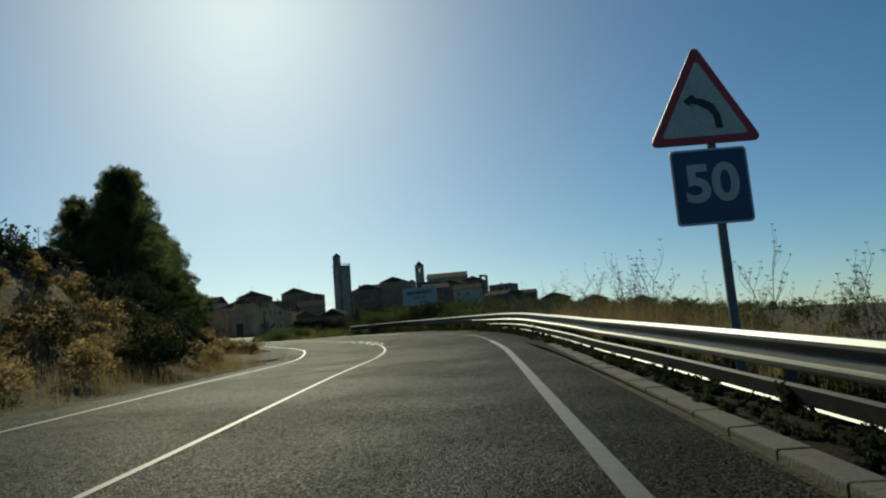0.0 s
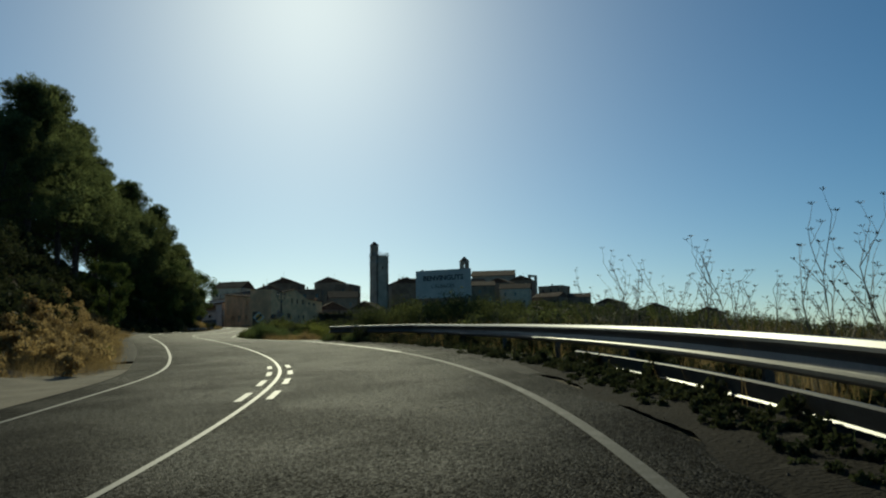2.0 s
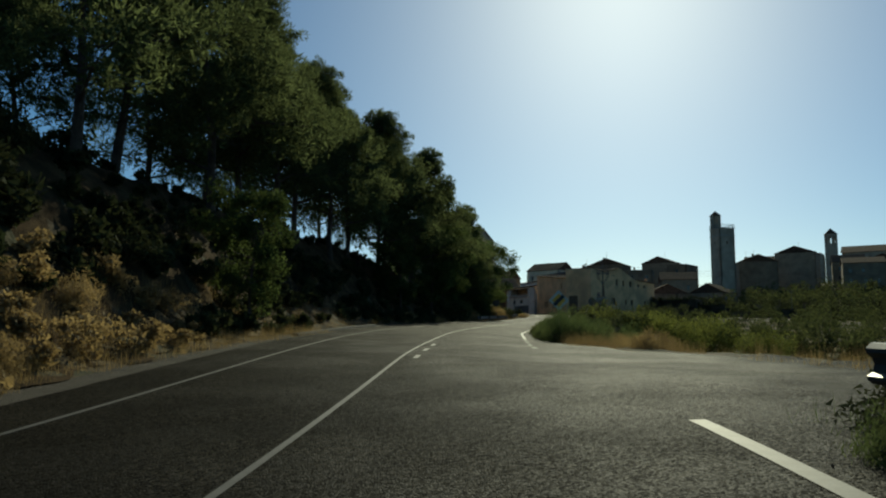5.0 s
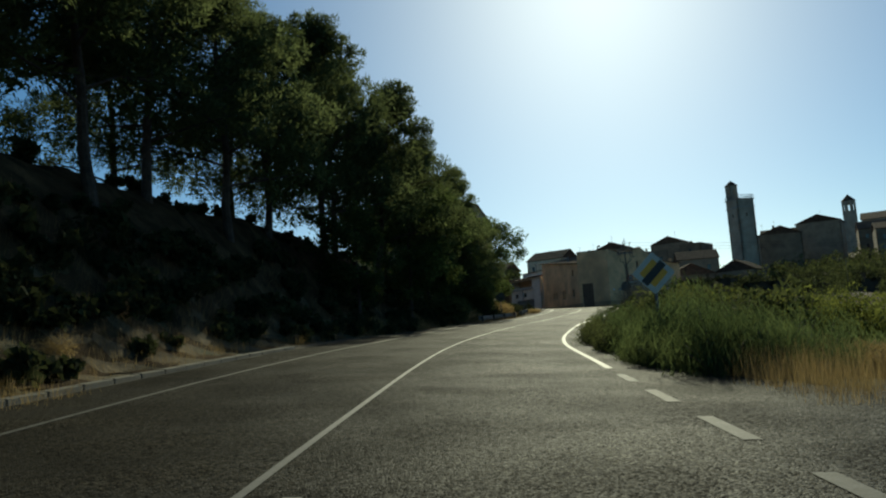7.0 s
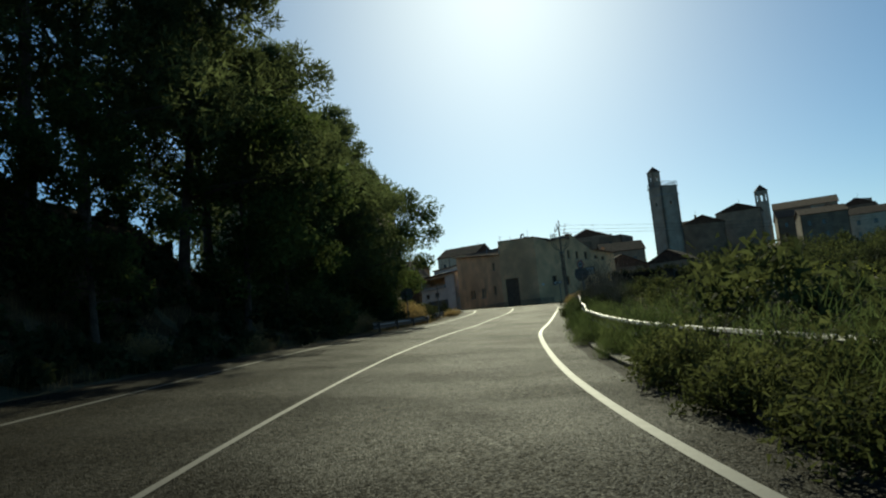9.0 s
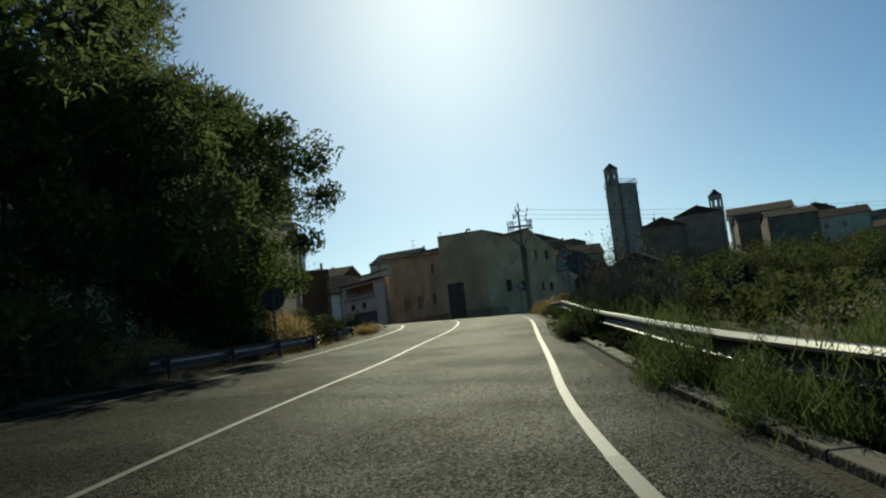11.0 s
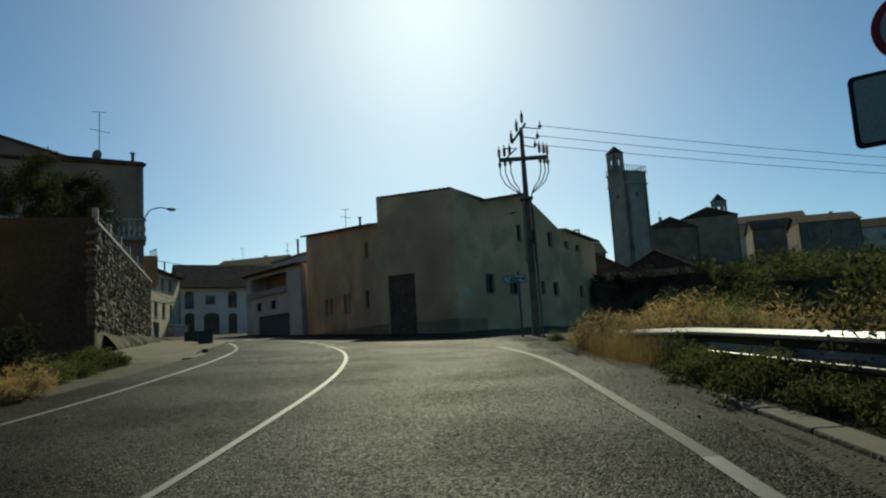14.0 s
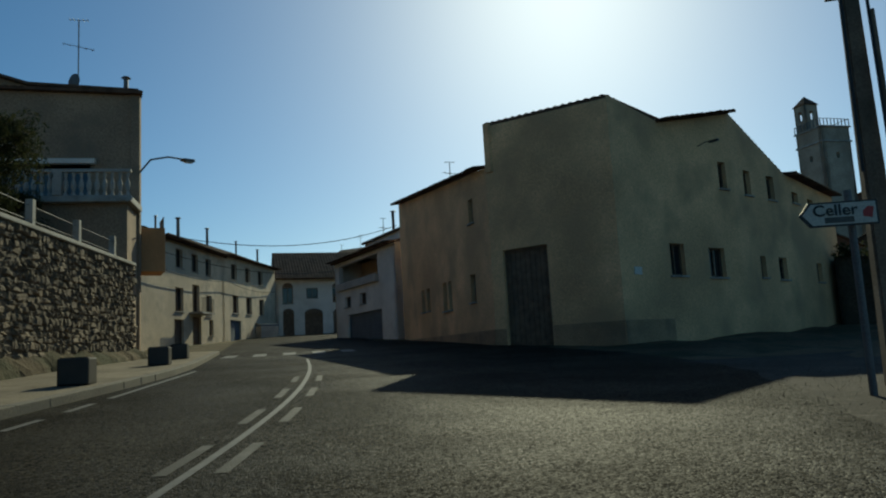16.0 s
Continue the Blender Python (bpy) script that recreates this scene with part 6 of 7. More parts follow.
part("conduit", tube([(0.2, -0.18, 5.2), (0.24, -0.22, -0.3)], 0.04, 8), POLESTONE, pp)
part("collar", box((0, -0.02, 5.6), (0.5, 0.42, 0.1), bevel=0.01), GREY_STEEL, pp)


def wire(label, a, b, sag, r=0.012, k=14):
    a, b = Vector(a), Vector(b)
    pts = [a.lerp(b, i / k) - Vector((0, 0, sag * 4 * (i / k) * (1 - i / k))) for i in range(k + 1)]
    return tagged(part("overhead_wire", tube(pts, r, 5), WIRE, None), label, "wire")


for k, (dx, z) in enumerate(((0.75, 16.7), (0.63, 16.3), (0.51, 15.95))):
    wire("thin bare overhead power line", (PX + dx, PY, z), (PX + 66, PY + 43, z + 0.8), 1.4)
wire("black cable sagging across the street", (-69.6, 186.2, 15.0), (-65.3, 200.6, 16.6), 0.9, 0.02)
wire("black cable sagging across the street", (-78.0, 193.0, 16.2), (-75.0, 208.3, 15.4), 0.8, 0.02)
wire("black cable slung along house fronts", (-78.8, 193.9, 15.4), (-85.6, 208.9, 15.6), 0.35, 0.025)
wire("black cable slung along house fronts", (-85.6, 208.9, 15.6), (-92.3, 223.2, 16.0), 0.35, 0.025)


# vegetation
def rand_dirs(g, n):
    v = g.normal(size=(n, 3))
    return v / np.linalg.norm(v, axis=1, keepdims=True)


def foliage(name, centres, radii, each, size, aspect, seed, squash=0.8, hang=0.0):
    """Leaves as small three-cornered pieces, thicker towards the skin of many round clumps."""
    g = np.random.default_rng(seed)
    c = np.repeat(np.asarray(centres, dtype=float), each, axis=0)
    r = np.repeat(np.asarray(radii, dtype=float), each)
    n = len(c)
    p = c + rand_dirs(g, n) * (r * g.random(n) ** 0.45)[:, None] * np.array([1, 1, squash])
    a = rand_dirs(g, n)
    a[:, 2] -= hang
    a /= np.linalg.norm(a, axis=1, keepdims=True)
    b = np.cross(a, rand_dirs(g, n))
    b /= np.linalg.norm(b, axis=1, keepdims=True) + 1e-9
    L_ = (size * g.uniform(0.6, 1.3, n))[:, None]
    v = np.stack([p - a * L_ * 0.5 + b * L_ * aspect * 0.5, p + a * L_ * 0.5, p - a * L_ * 0.5 - b * L_ * aspect * 0.5], 1)
    return leafmesh(name, v.reshape(-1, 3), 3)


def tree(name, label, h, trunk_r, limbs, reach, start, each, size, aspect, leaf, seed, clump=1.0, hang=0.0, cone=0.0, category="tree", group=""):
    """Tapered crooked trunk, limbs, and a crown of clumps round the limbs' ends; base at the origin."""
    g = random.Random(seed)
    top = thing(name, label, category, group)
    bend = (g.uniform(-0.5, 0.5), g.uniform(-0.5, 0.5))
    pts = [Vector((bend[0] * (k / 6) ** 2 * 2 + g.uniform(-0.1, 0.1), bend[1] * (k / 6) ** 2 * 2 + g.uniform(-0.1, 0.1), -0.5 + (h * 0.9 + 0.5) * k / 6)) for k in range(7)]
    bm = tube(pts, [trunk_r * (1 - 0.85 * k / 6) for k in range(7)], 9)
    centres, radii = [], []
    for i in range(limbs):
        f = start + (0.95 - start) * (i + g.random()) / limbs
        z = f * h
        q = min(max((z + 0.5) / (h * 0.9 + 0.5) * 6, 0), 5.999)
        p = pts[int(q)].lerp(pts[int(q) + 1], q - int(q))
        a = i * 2.4 + g.uniform(-0.5, 0.5)
        prof = (1 - cone * f) * math.sin(math.pi * min(1, 0.22 + 0.8 * (1 - f) ** 0.8)) if cone else math.sqrt(max(0.08, 1 - ((f - 0.6) / 0.5) ** 2))
        ln = reach * prof * g.uniform(0.6, 1.12)
        rise = g.uniform(0.15, 0.5) * ln
        mid, end = p + Vector((math.cos(a) * ln * 0.5, math.sin(a) * ln * 0.5, rise * 0.3)), p + Vector((math.cos(a) * ln, math.sin(a) * ln, rise))
        add_tube(bm, [p, mid, end], [trunk_r * 0.3 * (1 - f * 0.6), trunk_r * 0.2 * (1 - f * 0.6), 0.015], 5)
        for t in (0.45, 0.7, 0.95, 1.1):
            if g.random() < 0.88:
                centres.append(p.lerp(end, t) + Vector((g.uniform(-0.5, 0.5), g.uniform(-0.5, 0.5), g.uniform(-0.2, 0.5))) * clump)
                radii.append(clump * g.uniform(0.6, 1.25))
    centres.append(pts[-1] + Vector((0, 0, h * 0.06))), radii.append(clump)
    part("trunk", bm, BARK, top, "rough grey brown trunk")
    link("crown", foliage("crown", centres, radii, each, size, aspect, seed, hang=hang), leaf, top)
    return top


def plant(proto, x, y, scale=1.0, turn=0.0, tall=1.0, sink=0.0, first=False):
    m = pose(x, y, ground_at(x, y) - sink, 0, 0, turn) @ Matrix.Diagonal((scale, scale, scale * tall, 1))
    if first:
        proto.matrix_basis = m
        return proto
    ob = copy_thing(proto, Matrix())
    ob.matrix_basis = m
    return ob


def set_out(protos, places):
    used = set()
    for k, (x, y, scale, tall) in enumerate(places):
        pr = protos[k % len(protos)]
        plant(pr, x, y, scale, k * 77.0, tall, first=pr not in used)
        used.add(pr)


def needles(g, centres, radii, each, size, aspect):
    """Corners of thin three-cornered needle sprays that point out of round tufts."""
    c, r = np.repeat(np.asarray(centres, dtype=float), each, axis=0), np.repeat(np.asarray(radii, dtype=float), each)
    n = len(c)
    d = rand_dirs(g, n)
    p = c + d * (r * g.random(n) ** 0.4)[:, None]
    a = d + 0.9 * rand_dirs(g, n) + np.array([0, 0, 0.25])
    a /= np.linalg.norm(a, axis=1, keepdims=True)
    b = np.cross(a, rand_dirs(g, n))
    b /= np.linalg.norm(b, axis=1, keepdims=True) + 1e-9
    ln = (size * g.uniform(0.6, 1.3, n))[:, None]
    return np.stack([p + b * ln * aspect * 0.5, p + a * ln, p - b * ln * aspect * 0.5], 1).reshape(-1, 3)


def pine(label, h, trunk_r, bare, wide, seed, lobes=19, group=""):
    """A pine: a leaning trunk, bare below, crooked limbs, and rounded lobes, each covered with small needle tufts."""
    g, gn = random.Random(seed), np.random.default_rng(seed)
    top = thing("pine_tree", label, "tree", group)
    lean = (g.uniform(-0.6, 0.6), g.uniform(-0.6, 0.6))
    pts = [Vector((lean[0] * (k / 6) ** 2 * 2 + g.uniform(-0.15, 0.15), lean[1] * (k / 6) ** 2 * 2 + g.uniform(-0.15, 0.15), -0.5 + (h * 0.88 + 0.5) * k / 6)) for k in range(7)]
    bm = tube(pts, [trunk_r * (1 - 0.82 * k / 6) for k in range(7)], 9)
    tufts, sizes, inner, inner_r = [], [], [], []
    for i in range(lobes):
        f = bare + 0.1 + (0.98 - bare - 0.1) * ((i + 0.5 * g.random()) / lobes) ** 0.85
        q = min(f * h / (h * 0.9) * 6, 5.999)
        p = pts[int(q)].lerp(pts[int(q) + 1], q - int(q))
        a = i * 2.4 + g.uniform(-0.4, 0.4)
        k = (f - bare) / (1 - bare)
        out = wide * (0.55 + 0.45 * math.sin(math.pi * min(1.0, 0.25 + k))) * (1 - k ** 3) * g.uniform(0.7, 1.05)
        size = (1.75 - 0.75 * k) * g.uniform(0.8, 1.15) * wide / 4.2
        end = p + Vector((math.cos(a) * out, math.sin(a) * out, g.uniform(0.1, 0.9)))
        mid = p.lerp(end, 0.5) + Vector((g.uniform(-0.3, 0.3), g.uniform(-0.3, 0.3), g.uniform(-0.4, 0.1)))
        add_tube(bm, [p - Vector((0, 0, 0.5)), mid, end], [trunk_r * 0.34 * (1 - 0.5 * k), trunk_r * 0.2, 0.02], 5)
        inner += [tuple(end), tuple(p.lerp(end, 0.55))]
        inner_r += [size * 0.75, size * 0.7]
        for _ in range(26):
            d = Vector((g.gauss(0, 1), g.gauss(0, 1), g.gauss(0.25, 0.9))).normalized()
            tufts.append(end + Vector((d.x * size, d.y * size, d.z * size * 0.78)) * g.uniform(0.66, 1.2))
            sizes.append(size * g.uniform(0.14, 0.34))
        for _ in range(3):
            b = g.uniform(0, 6.28)
            twig = mid + Vector((math.cos(b) * size, math.sin(b) * size, g.uniform(-0.5, 0.3)))
            add_tube(bm, [mid, twig], [0.03, 0.008], 3)
    part("trunk", bm, BARK, top, "rough grey brown trunk")
    v = np.concatenate([needles(gn, tufts, sizes, 62, 0.23, 0.28), needles(gn, inner, inner_r, 130, 0.42, 0.34)])
    link("crown", leafmesh("crown", v, 3), PINE, top)
    return top


g_ = random.Random(11)
pines = [pine("tall dark Aleppo pine with a rounded ragged crown", 14.0, 0.24, (0.14, 0.17, 0.12)[k], (4.7, 4.4, 5.0)[k], 21 + k, group="pines on the bank") for k in range(3)]
spots = []
for s, u, top_z in ((82, -13.4, 22.2), (86.5, -14.4, 23.2), (92, -12.9, 23.8), (97, -13.8, 23.6), (101.5, -13.0, 23.0), (106, -13.8, 23.6), (110.5, -12.8, 23.2), (115, -13.4, 23.4), (119, -12.2, 23.6),
                    (122.5, -13.2, 23.4), (126.5, -11.8, 22.4), (130.5, -12.8, 21.8), (135, -12.0, 20.6), (85, -17.6, 18.6), (77.5, -14.6, 18.0), (95, -17.8, 22.0), (102, -18.2, 22.5), (110, -18.0, 22.5), (118, -17.5, 22.5)):
    p = onway(s, u)
    spots.append((float(p[0]), float(p[1]), (top_z - ground_at(p[0], p[1])) / 13.8, 1.0))
spots += [(-49.0, 133.0, (19.6 - ground_at(-49.0, 133.0)) / 13.8, 1.0), (-51.5, 137.5, (19.4 - ground_at(-51.5, 137.5)) / 13.8, 1.0)]
set_out(pines, spots)
locust = tree("locust_tree", "broad leafy tree with drooping twigs beside the road", 10.0, 0.24, 40, 3.9, 0.06, 360, 0.25, 0.42, LEAF, 41, 1.3, hang=0.6)
plant(locust, -50.3, 140.0, 1.06, 30, 0.86, first=True)
plant(locust, -50.6, 143.2, 0.46, 140)
light_tree = tree("young_tree", "lighter green leafy tree among the pines", 7.5, 0.14, 18, 2.6, 0.2, 200, 0.22, 0.5, LEAF, 44, 0.85, group="light trees")
set_out([light_tree], [(*onway(85.5, -8.3)[:2], 0.62, 1.15), (*onway(118, -9.8)[:2], 0.8, 1.0), (*onway(133, -10.5)[:2], 0.95, 1.0), (*onway(128, -10.2)[:2], 1.1, 1.0), (*onway(139, -11.5)[:2], 1.0, 1.0)])
garden_tree = tree("garden_tree", "dark evergreen garden tree behind a wall", 5.0, 0.12, 14, 1.6, 0.12, 200, 0.2, 0.35, DARKLEAF, 47, 0.7, group="garden trees")
for k, (x, y, z, sc) in enumerate(((-63.0, 172.5, 12.7, 0.75), (-66.5, 177.0, 12.7, 0.85), (-70.0, 180.0, 12.7, 0.6), (-62.0, 168.5, 12.0, 0.8))):
    ob = garden_tree if k == 0 else copy_thing(garden_tree, Matrix())
    ob.matrix_basis = pose(x, y, z, 0, 0, k * 50) @ Matrix.Scale(sc, 4)


def shrub(label, w, h, each, size, aspect, leaf, seed, blobs=9, name="shrub", group="", hang=0.0):
    g = random.Random(seed)
    top = thing(name, label, "shrub", group)
    c, r = [], []
    bm = bmesh.new()
    for i in range(blobs):
        a, d = i * 2.4, w * 0.5 * math.sqrt((i + 0.4) / blobs)
        z = h * g.uniform(0.35, 0.8) * (1 - 0.4 * (d / (w * 0.5)) ** 2)
        c.append((d * math.cos(a), d * math.sin(a), z)), r.append(h * g.uniform(0.25, 0.42))
        add_tube(bm, [(0, 0, -0.1), (d * 0.5 * math.cos(a), d * 0.5 * math.sin(a), z * 0.6), (d * math.cos(a), d * math.sin(a), z)], [0.03, 0.02, 0.008], 4)
        c.append((d * 0.9 * math.cos(a + 0.6), d * 0.9 * math.sin(a + 0.6), z * 0.45)), r.append(h * g.uniform(0.25, 0.4))
    part("stem", bm, STALK, top)
    link("foliage", foliage("foliage", c, r, each, size, aspect, seed, 0.9, hang), leaf, top)
    return top


# dark leaf colour stands for the shaded side of these shrubs
bank_shrub = shrub("dense bank shrub, leaves coloured dark for its shaded side", 2.2, 1.7, 90, 0.2, 0.42, DARKLEAF, 64, group="bank shrubs")
dark_shrubs = [shrub("dense dark green wild shrub", 2.2, 1.7, 105, 0.24, 0.4, SHRUB, 61 + k, group="wild shrubs") for k in range(2)]
green_shrubs = [shrub("fresh green feathery roadside shrub", 1.6, 1.35, 150, 0.24, 0.075, REED, 71 + k, group="green roadside shrubs", hang=-1.3) for k in range(2)]
dry_shrubs = [shrub("dry straw coloured roadside shrub", 1.5, 1.1, 112, 0.175, 0.12, STRAW, 81 + k, group="dry shrubs", hang=-0.5) for k in range(2)]
yellow_shrub = shrub("bright yellow green sunlit bush", 3.0, 2.4, 420, 0.13, 0.5, YELLOWLEAF, 91, group="bright bushes")


def line_of(s0, s1, step, u0, u1, lo, hi, seed, tall=(0.8, 1.2)):
    g = random.Random(seed)
    out, s = [], s0
    while s < s1:
        x, y = onway(s, g.uniform(u0, u1))[:2]
        out.append((float(x), float(y), g.uniform(lo, hi), g.uniform(*tall)))
        s += step * g.uniform(0.6, 1.4)
    return out


# island beside the junction, right-hand verge, fields and bank
set_out(green_shrubs, line_of(94, 103, 0.7, 3.6, 5.0, 0.85, 1.2, 1) + line_of(96, 103, 0.9, 3.0, 3.5, 0.6, 0.85, 47) + line_of(101, 108, 0.8, 3.5, 4.3, 0.7, 0.95, 82) + line_of(108, 132, 1.3, 3.0, 4.2, 0.6, 1.0, 2) + line_of(117, 133, 0.9, 2.3, 3.2, 0.5, 0.8, 41) + line_of(142.5, 147, 0.7, 2.2, 3.3, 0.5, 0.85, 42) + line_of(134, 148, 1.5, 3.2, 4.0, 0.5, 0.9, 3) + line_of(59.5, 66, 2.2, 3.0, 4.4, 0.35, 0.5, 43) + line_of(170, 174, 1.0, 3.4, 4.3, 0.25, 0.4, 53) + line_of(120, 129, 1.0, 2.5, 2.9, 0.3, 0.5, 60) + line_of(156, 167, 2.0, 4.2, 5.8, 0.5, 0.8, 6) + line_of(94, 108, 1.2, 5, 8, 0.7, 1.05, 4))
set_out(dry_shrubs, line_of(165, 171, 0.5, 3.3, 4.8, 0.6, 1.05, 58) + line_of(160, 171, 1.2, 4.8, 6.4, 0.7, 1.1, 69) + line_of(90, 100, 1.2, 4.6, 8.5, 0.5, 0.9, 5) + line_of(168, 172.5, 0.6, 4.5, 6.2, 0.7, 1.0, 52) + line_of(164.2, 167.2, 1.0, 3.5, 4.6, 0.7, 1.0, 54) + line_of(56, 72, 1.5, -8.4, -7.6, 0.5, 0.9, 7) + line_of(53, 78, 2.2, -10.2, -8.0, 0.6, 1.05, 48) + line_of(139, 146, 1.2, -10.0, -8.8, 0.9, 1.4, 8) + line_of(150, 160, 3.0, -9.6, -8.6, 0.5, 0.8, 70) + line_of(163, 166, 0.9, -7.6, -7.0, 0.45, 0.7, 83) + [(-47.9, 142.3, 1.55, 1.15), (-48.7, 144.2, 1.65, 1.1)]
        + line_of(2, 34, 2.6, -11.0, -8.6, 0.5, 1.1, 9) + line_of(70, 130, 8.0, -9.5, -8.6, 0.4, 0.8, 12))
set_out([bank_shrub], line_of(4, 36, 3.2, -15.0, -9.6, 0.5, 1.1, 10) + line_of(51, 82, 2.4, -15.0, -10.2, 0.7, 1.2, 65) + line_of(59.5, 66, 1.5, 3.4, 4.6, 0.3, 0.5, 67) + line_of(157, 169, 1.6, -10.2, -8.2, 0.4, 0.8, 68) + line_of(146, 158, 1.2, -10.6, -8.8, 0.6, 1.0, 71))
set_out(dark_shrubs, line_of(46, 66, 2.2, 5.0, 9.0, 0.5, 0.9, 13)
        + line_of(146, 172, 2.0, -12.0, -9.5, 0.6, 1.1, 18) + line_of(133, 143, 1.4, -11.2, -9.4, 0.9, 1.4, 55) + line_of(104, 122, 1.8, 5.6, 8.0, 1.2, 1.5, 57) + [(*onway(121, 6.8)[:2], 1.55, 1.15)])


def thicket(name, label, places, each, size, leaf, seed, category="scrub", tall=1.0):
    """Scrub that nobody could count, as one mass of leaves over the ground."""
    g = random.Random(seed)
    c, r = [], []
    for x, y, k, _ in places:
        z = ground_at(x, y)
        for j in range(5):
            h = k * tall * g.uniform(0.2, 1.3)
            c.append((x + g.uniform(-0.9, 0.9) * k, y + g.uniform(-0.9, 0.9) * k, z + h)), r.append(k * g.uniform(0.4, 0.75))
    return tagged(link(name, foliage(name, c, r, each, size, 0.45, seed), leaf), label, category, kind="stuff")


thicket("field_scrub", "dark green scrub on the low field beside the road", line_of(60, 70, 2.0, 9.5, 16.0, 0.7, 1.2, 14) + line_of(100, 170, 1.6, 7.0, 20.0, 0.8, 1.5, 15) + line_of(100, 165, 2.0, 18.0, 40.0, 1.2, 2.2, 16)
        + line_of(0, 60, 2.2, 8.0, 26.0, 0.7, 1.4, 19) + line_of(162, 174, 1.8, 20.0, 40.0, 1.2, 2.2, 20), 110, 0.26, SHRUB, 140)
# shade under the pines is put into the undergrowth's leaf colour
thicket("bank_scrub", "undergrowth below the pines on the bank, leaves coloured dark for shade", line_of(62, 135, 0.6, -12.2, -9.5, 0.35, 0.7, 17) + line_of(64, 138, 0.9, -15.0, -12.0, 0.15, 0.35, 25) + line_of(30, 60, 2.0, -22.0, -17.0, 0.9, 1.6, 23) + line_of(50, 84, 0.5, -16.0, -10.5, 0.4, 0.9, 66)
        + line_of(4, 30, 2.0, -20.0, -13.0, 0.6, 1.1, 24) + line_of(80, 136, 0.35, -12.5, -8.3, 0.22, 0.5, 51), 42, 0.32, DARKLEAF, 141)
thicket("dry_brush", "dry golden brush on the sunlit bank", line_of(49, 80, 0.4, -10.8, -7.8, 0.3, 0.65, 46) + line_of(0, 34, 0.6, -15.0, -9.0, 0.35, 0.75, 49), 110, 0.15, STRAW, 143, "brush")
thicket("verge_scrub", "low dark weeds behind and below the guardrail", line_of(-10, 40, 0.3, 3.0, 4.6, 0.14, 0.3, 26) + line_of(40, 62, 0.3, 3.7, 4.8, 0.18, 0.36, 56) + line_of(141, 164, 0.3, 3.45, 4.8, 0.22, 0.42, 27) + line_of(142.5, 147.5, 0.2, 2.2, 3.2, 0.35, 0.6, 28) + line_of(132, 157, 0.25, 2.5, 2.85, 0.12, 0.24, 30), 44, 0.11, DARKLEAF, 142, "weeds")
thicket("rail_foot_weeds", "low dark weeds along the foot of the guardrail", line_of(-8, 36, 0.09, 2.4, 3.05, 0.04, 0.1, 78) + line_of(32, 45, 0.12, 2.7, 3.3, 0.05, 0.11, 79) + line_of(43, 51, 0.2, 3.2, 3.7, 0.07, 0.15, 80) + line_of(50, 61, 0.2, 3.4, 4.0, 0.08, 0.17, 81), 22, 0.065, DARKLEAF, 145, "weeds", 1.2)
thicket("rail_scrub", "tall dark weeds and brambles behind the guardrail", line_of(142, 160, 0.3, 3.5, 6.0, 0.5, 0.95, 29), 300, 0.07, DARKLEAF, 144, "weeds")
set_out([yellow_shrub], [(-24.0, 124.0, 1.15, 1.1), (-20.5, 127.0, 1.0, 1.0), (-16.6, 106.7, 1.05, 1.2), (-19.5, 103.0, 0.95, 1.25), (-23.0, 103.6, 0.85, 1.3), (*onway(91, 12)[:2], 0.7, 0.8), (*onway(108, 9.2)[:2], 1.2, 1.0), (*onway(104, 11.0)[:2], 1.05, 1.0), (*onway(113, 8.0)[:2], 0.7, 0.9), (*onway(60, -7.9)[:2], 0.4, 0.7)])
set_out([shrub("dense dark hedge bush below a board", 2.4, 2.4, 420, 0.095, 0.5, SHRUB, 96, 12, group="hedge bushes")], [(-3.9, 61.6, 1.0, 1.14), (-2.2, 61.0, 1.15, 1.1), (-0.5, 60.9, 1.1, 1.12), (-5.8, 62.4, 0.9, 1.0), (1.2, 60.2, 0.95, 1.12)])
set_out([shrub("round dark green bush on open ground", 2.6, 1.9, 300, 0.12, 0.5, SHRUB, 97, 12, group="round bushes")], [(-37.8, 178.3, 1.0, 1.0), (-36.6, 176.0, 0.95, 1.0), (-34.5, 180.5, 1.1, 1.0)])
slope_c, slope_r = [], []
for k in range(300):
    x, y = g_.uniform(-40.5, 6), g_.uniform(203, 222)
    if x < -10 and y < 210.5:
        continue
    slope_c.append((x, y, ground_at(x, y) + g_.uniform(0.3, 3.9))), slope_r.append(g_.uniform(0.8, 1.7))
tagged(link("slope_trees", foliage("slope_trees", slope_c, slope_r, 180, 0.36, 0.45, 8), DARKLEAF), "dark trees and scrub on the slope behind the houses", "trees", kind="stuff")
ivy_c, ivy_r = [], []
for x, y, w, turn, eave in ((-38.3, 206.5, 8.6, -3, 12.6), (-28.6, 207.5, 10.5, -10, 11.6), (-17.6, 204.5, 11.5, -16, 10.4)):
    for k in range(26):
        d, low = g_.uniform(-w / 2, w / 2), g_.uniform(0, 1) ** 2
        p = pose(x, y, 0, 0, 0, turn) @ Vector((d, -2.9, eave - 2.6 * low))
        ivy_c.append(tuple(p + Vector((0, 0, g_.uniform(-0.2, 0.5))))), ivy_r.append(g_.uniform(0.4, 0.85))
tagged(link("ivy", foliage("ivy", ivy_c, ivy_r, 130, 0.2, 0.6, 9), DARKLEAF), "dark ivy hanging over old yard walls", "ivy", kind="stuff")
far_woods_c, far_woods_r = [], []
for k in range(1300):
    x, y = g_.uniform(-70, 110), g_.uniform(212, 300)
    if (x > -38 or y > 240) and abs(x + 39) > 5:
        tall = 1.9 if x > -34 and y < 285 else 1.0
        far_woods_c.append((x, y, ground_at(x, y) + g_.uniform(0.6, 2.8) * tall)), far_woods_r.append(g_.uniform(1.2, 2.6))
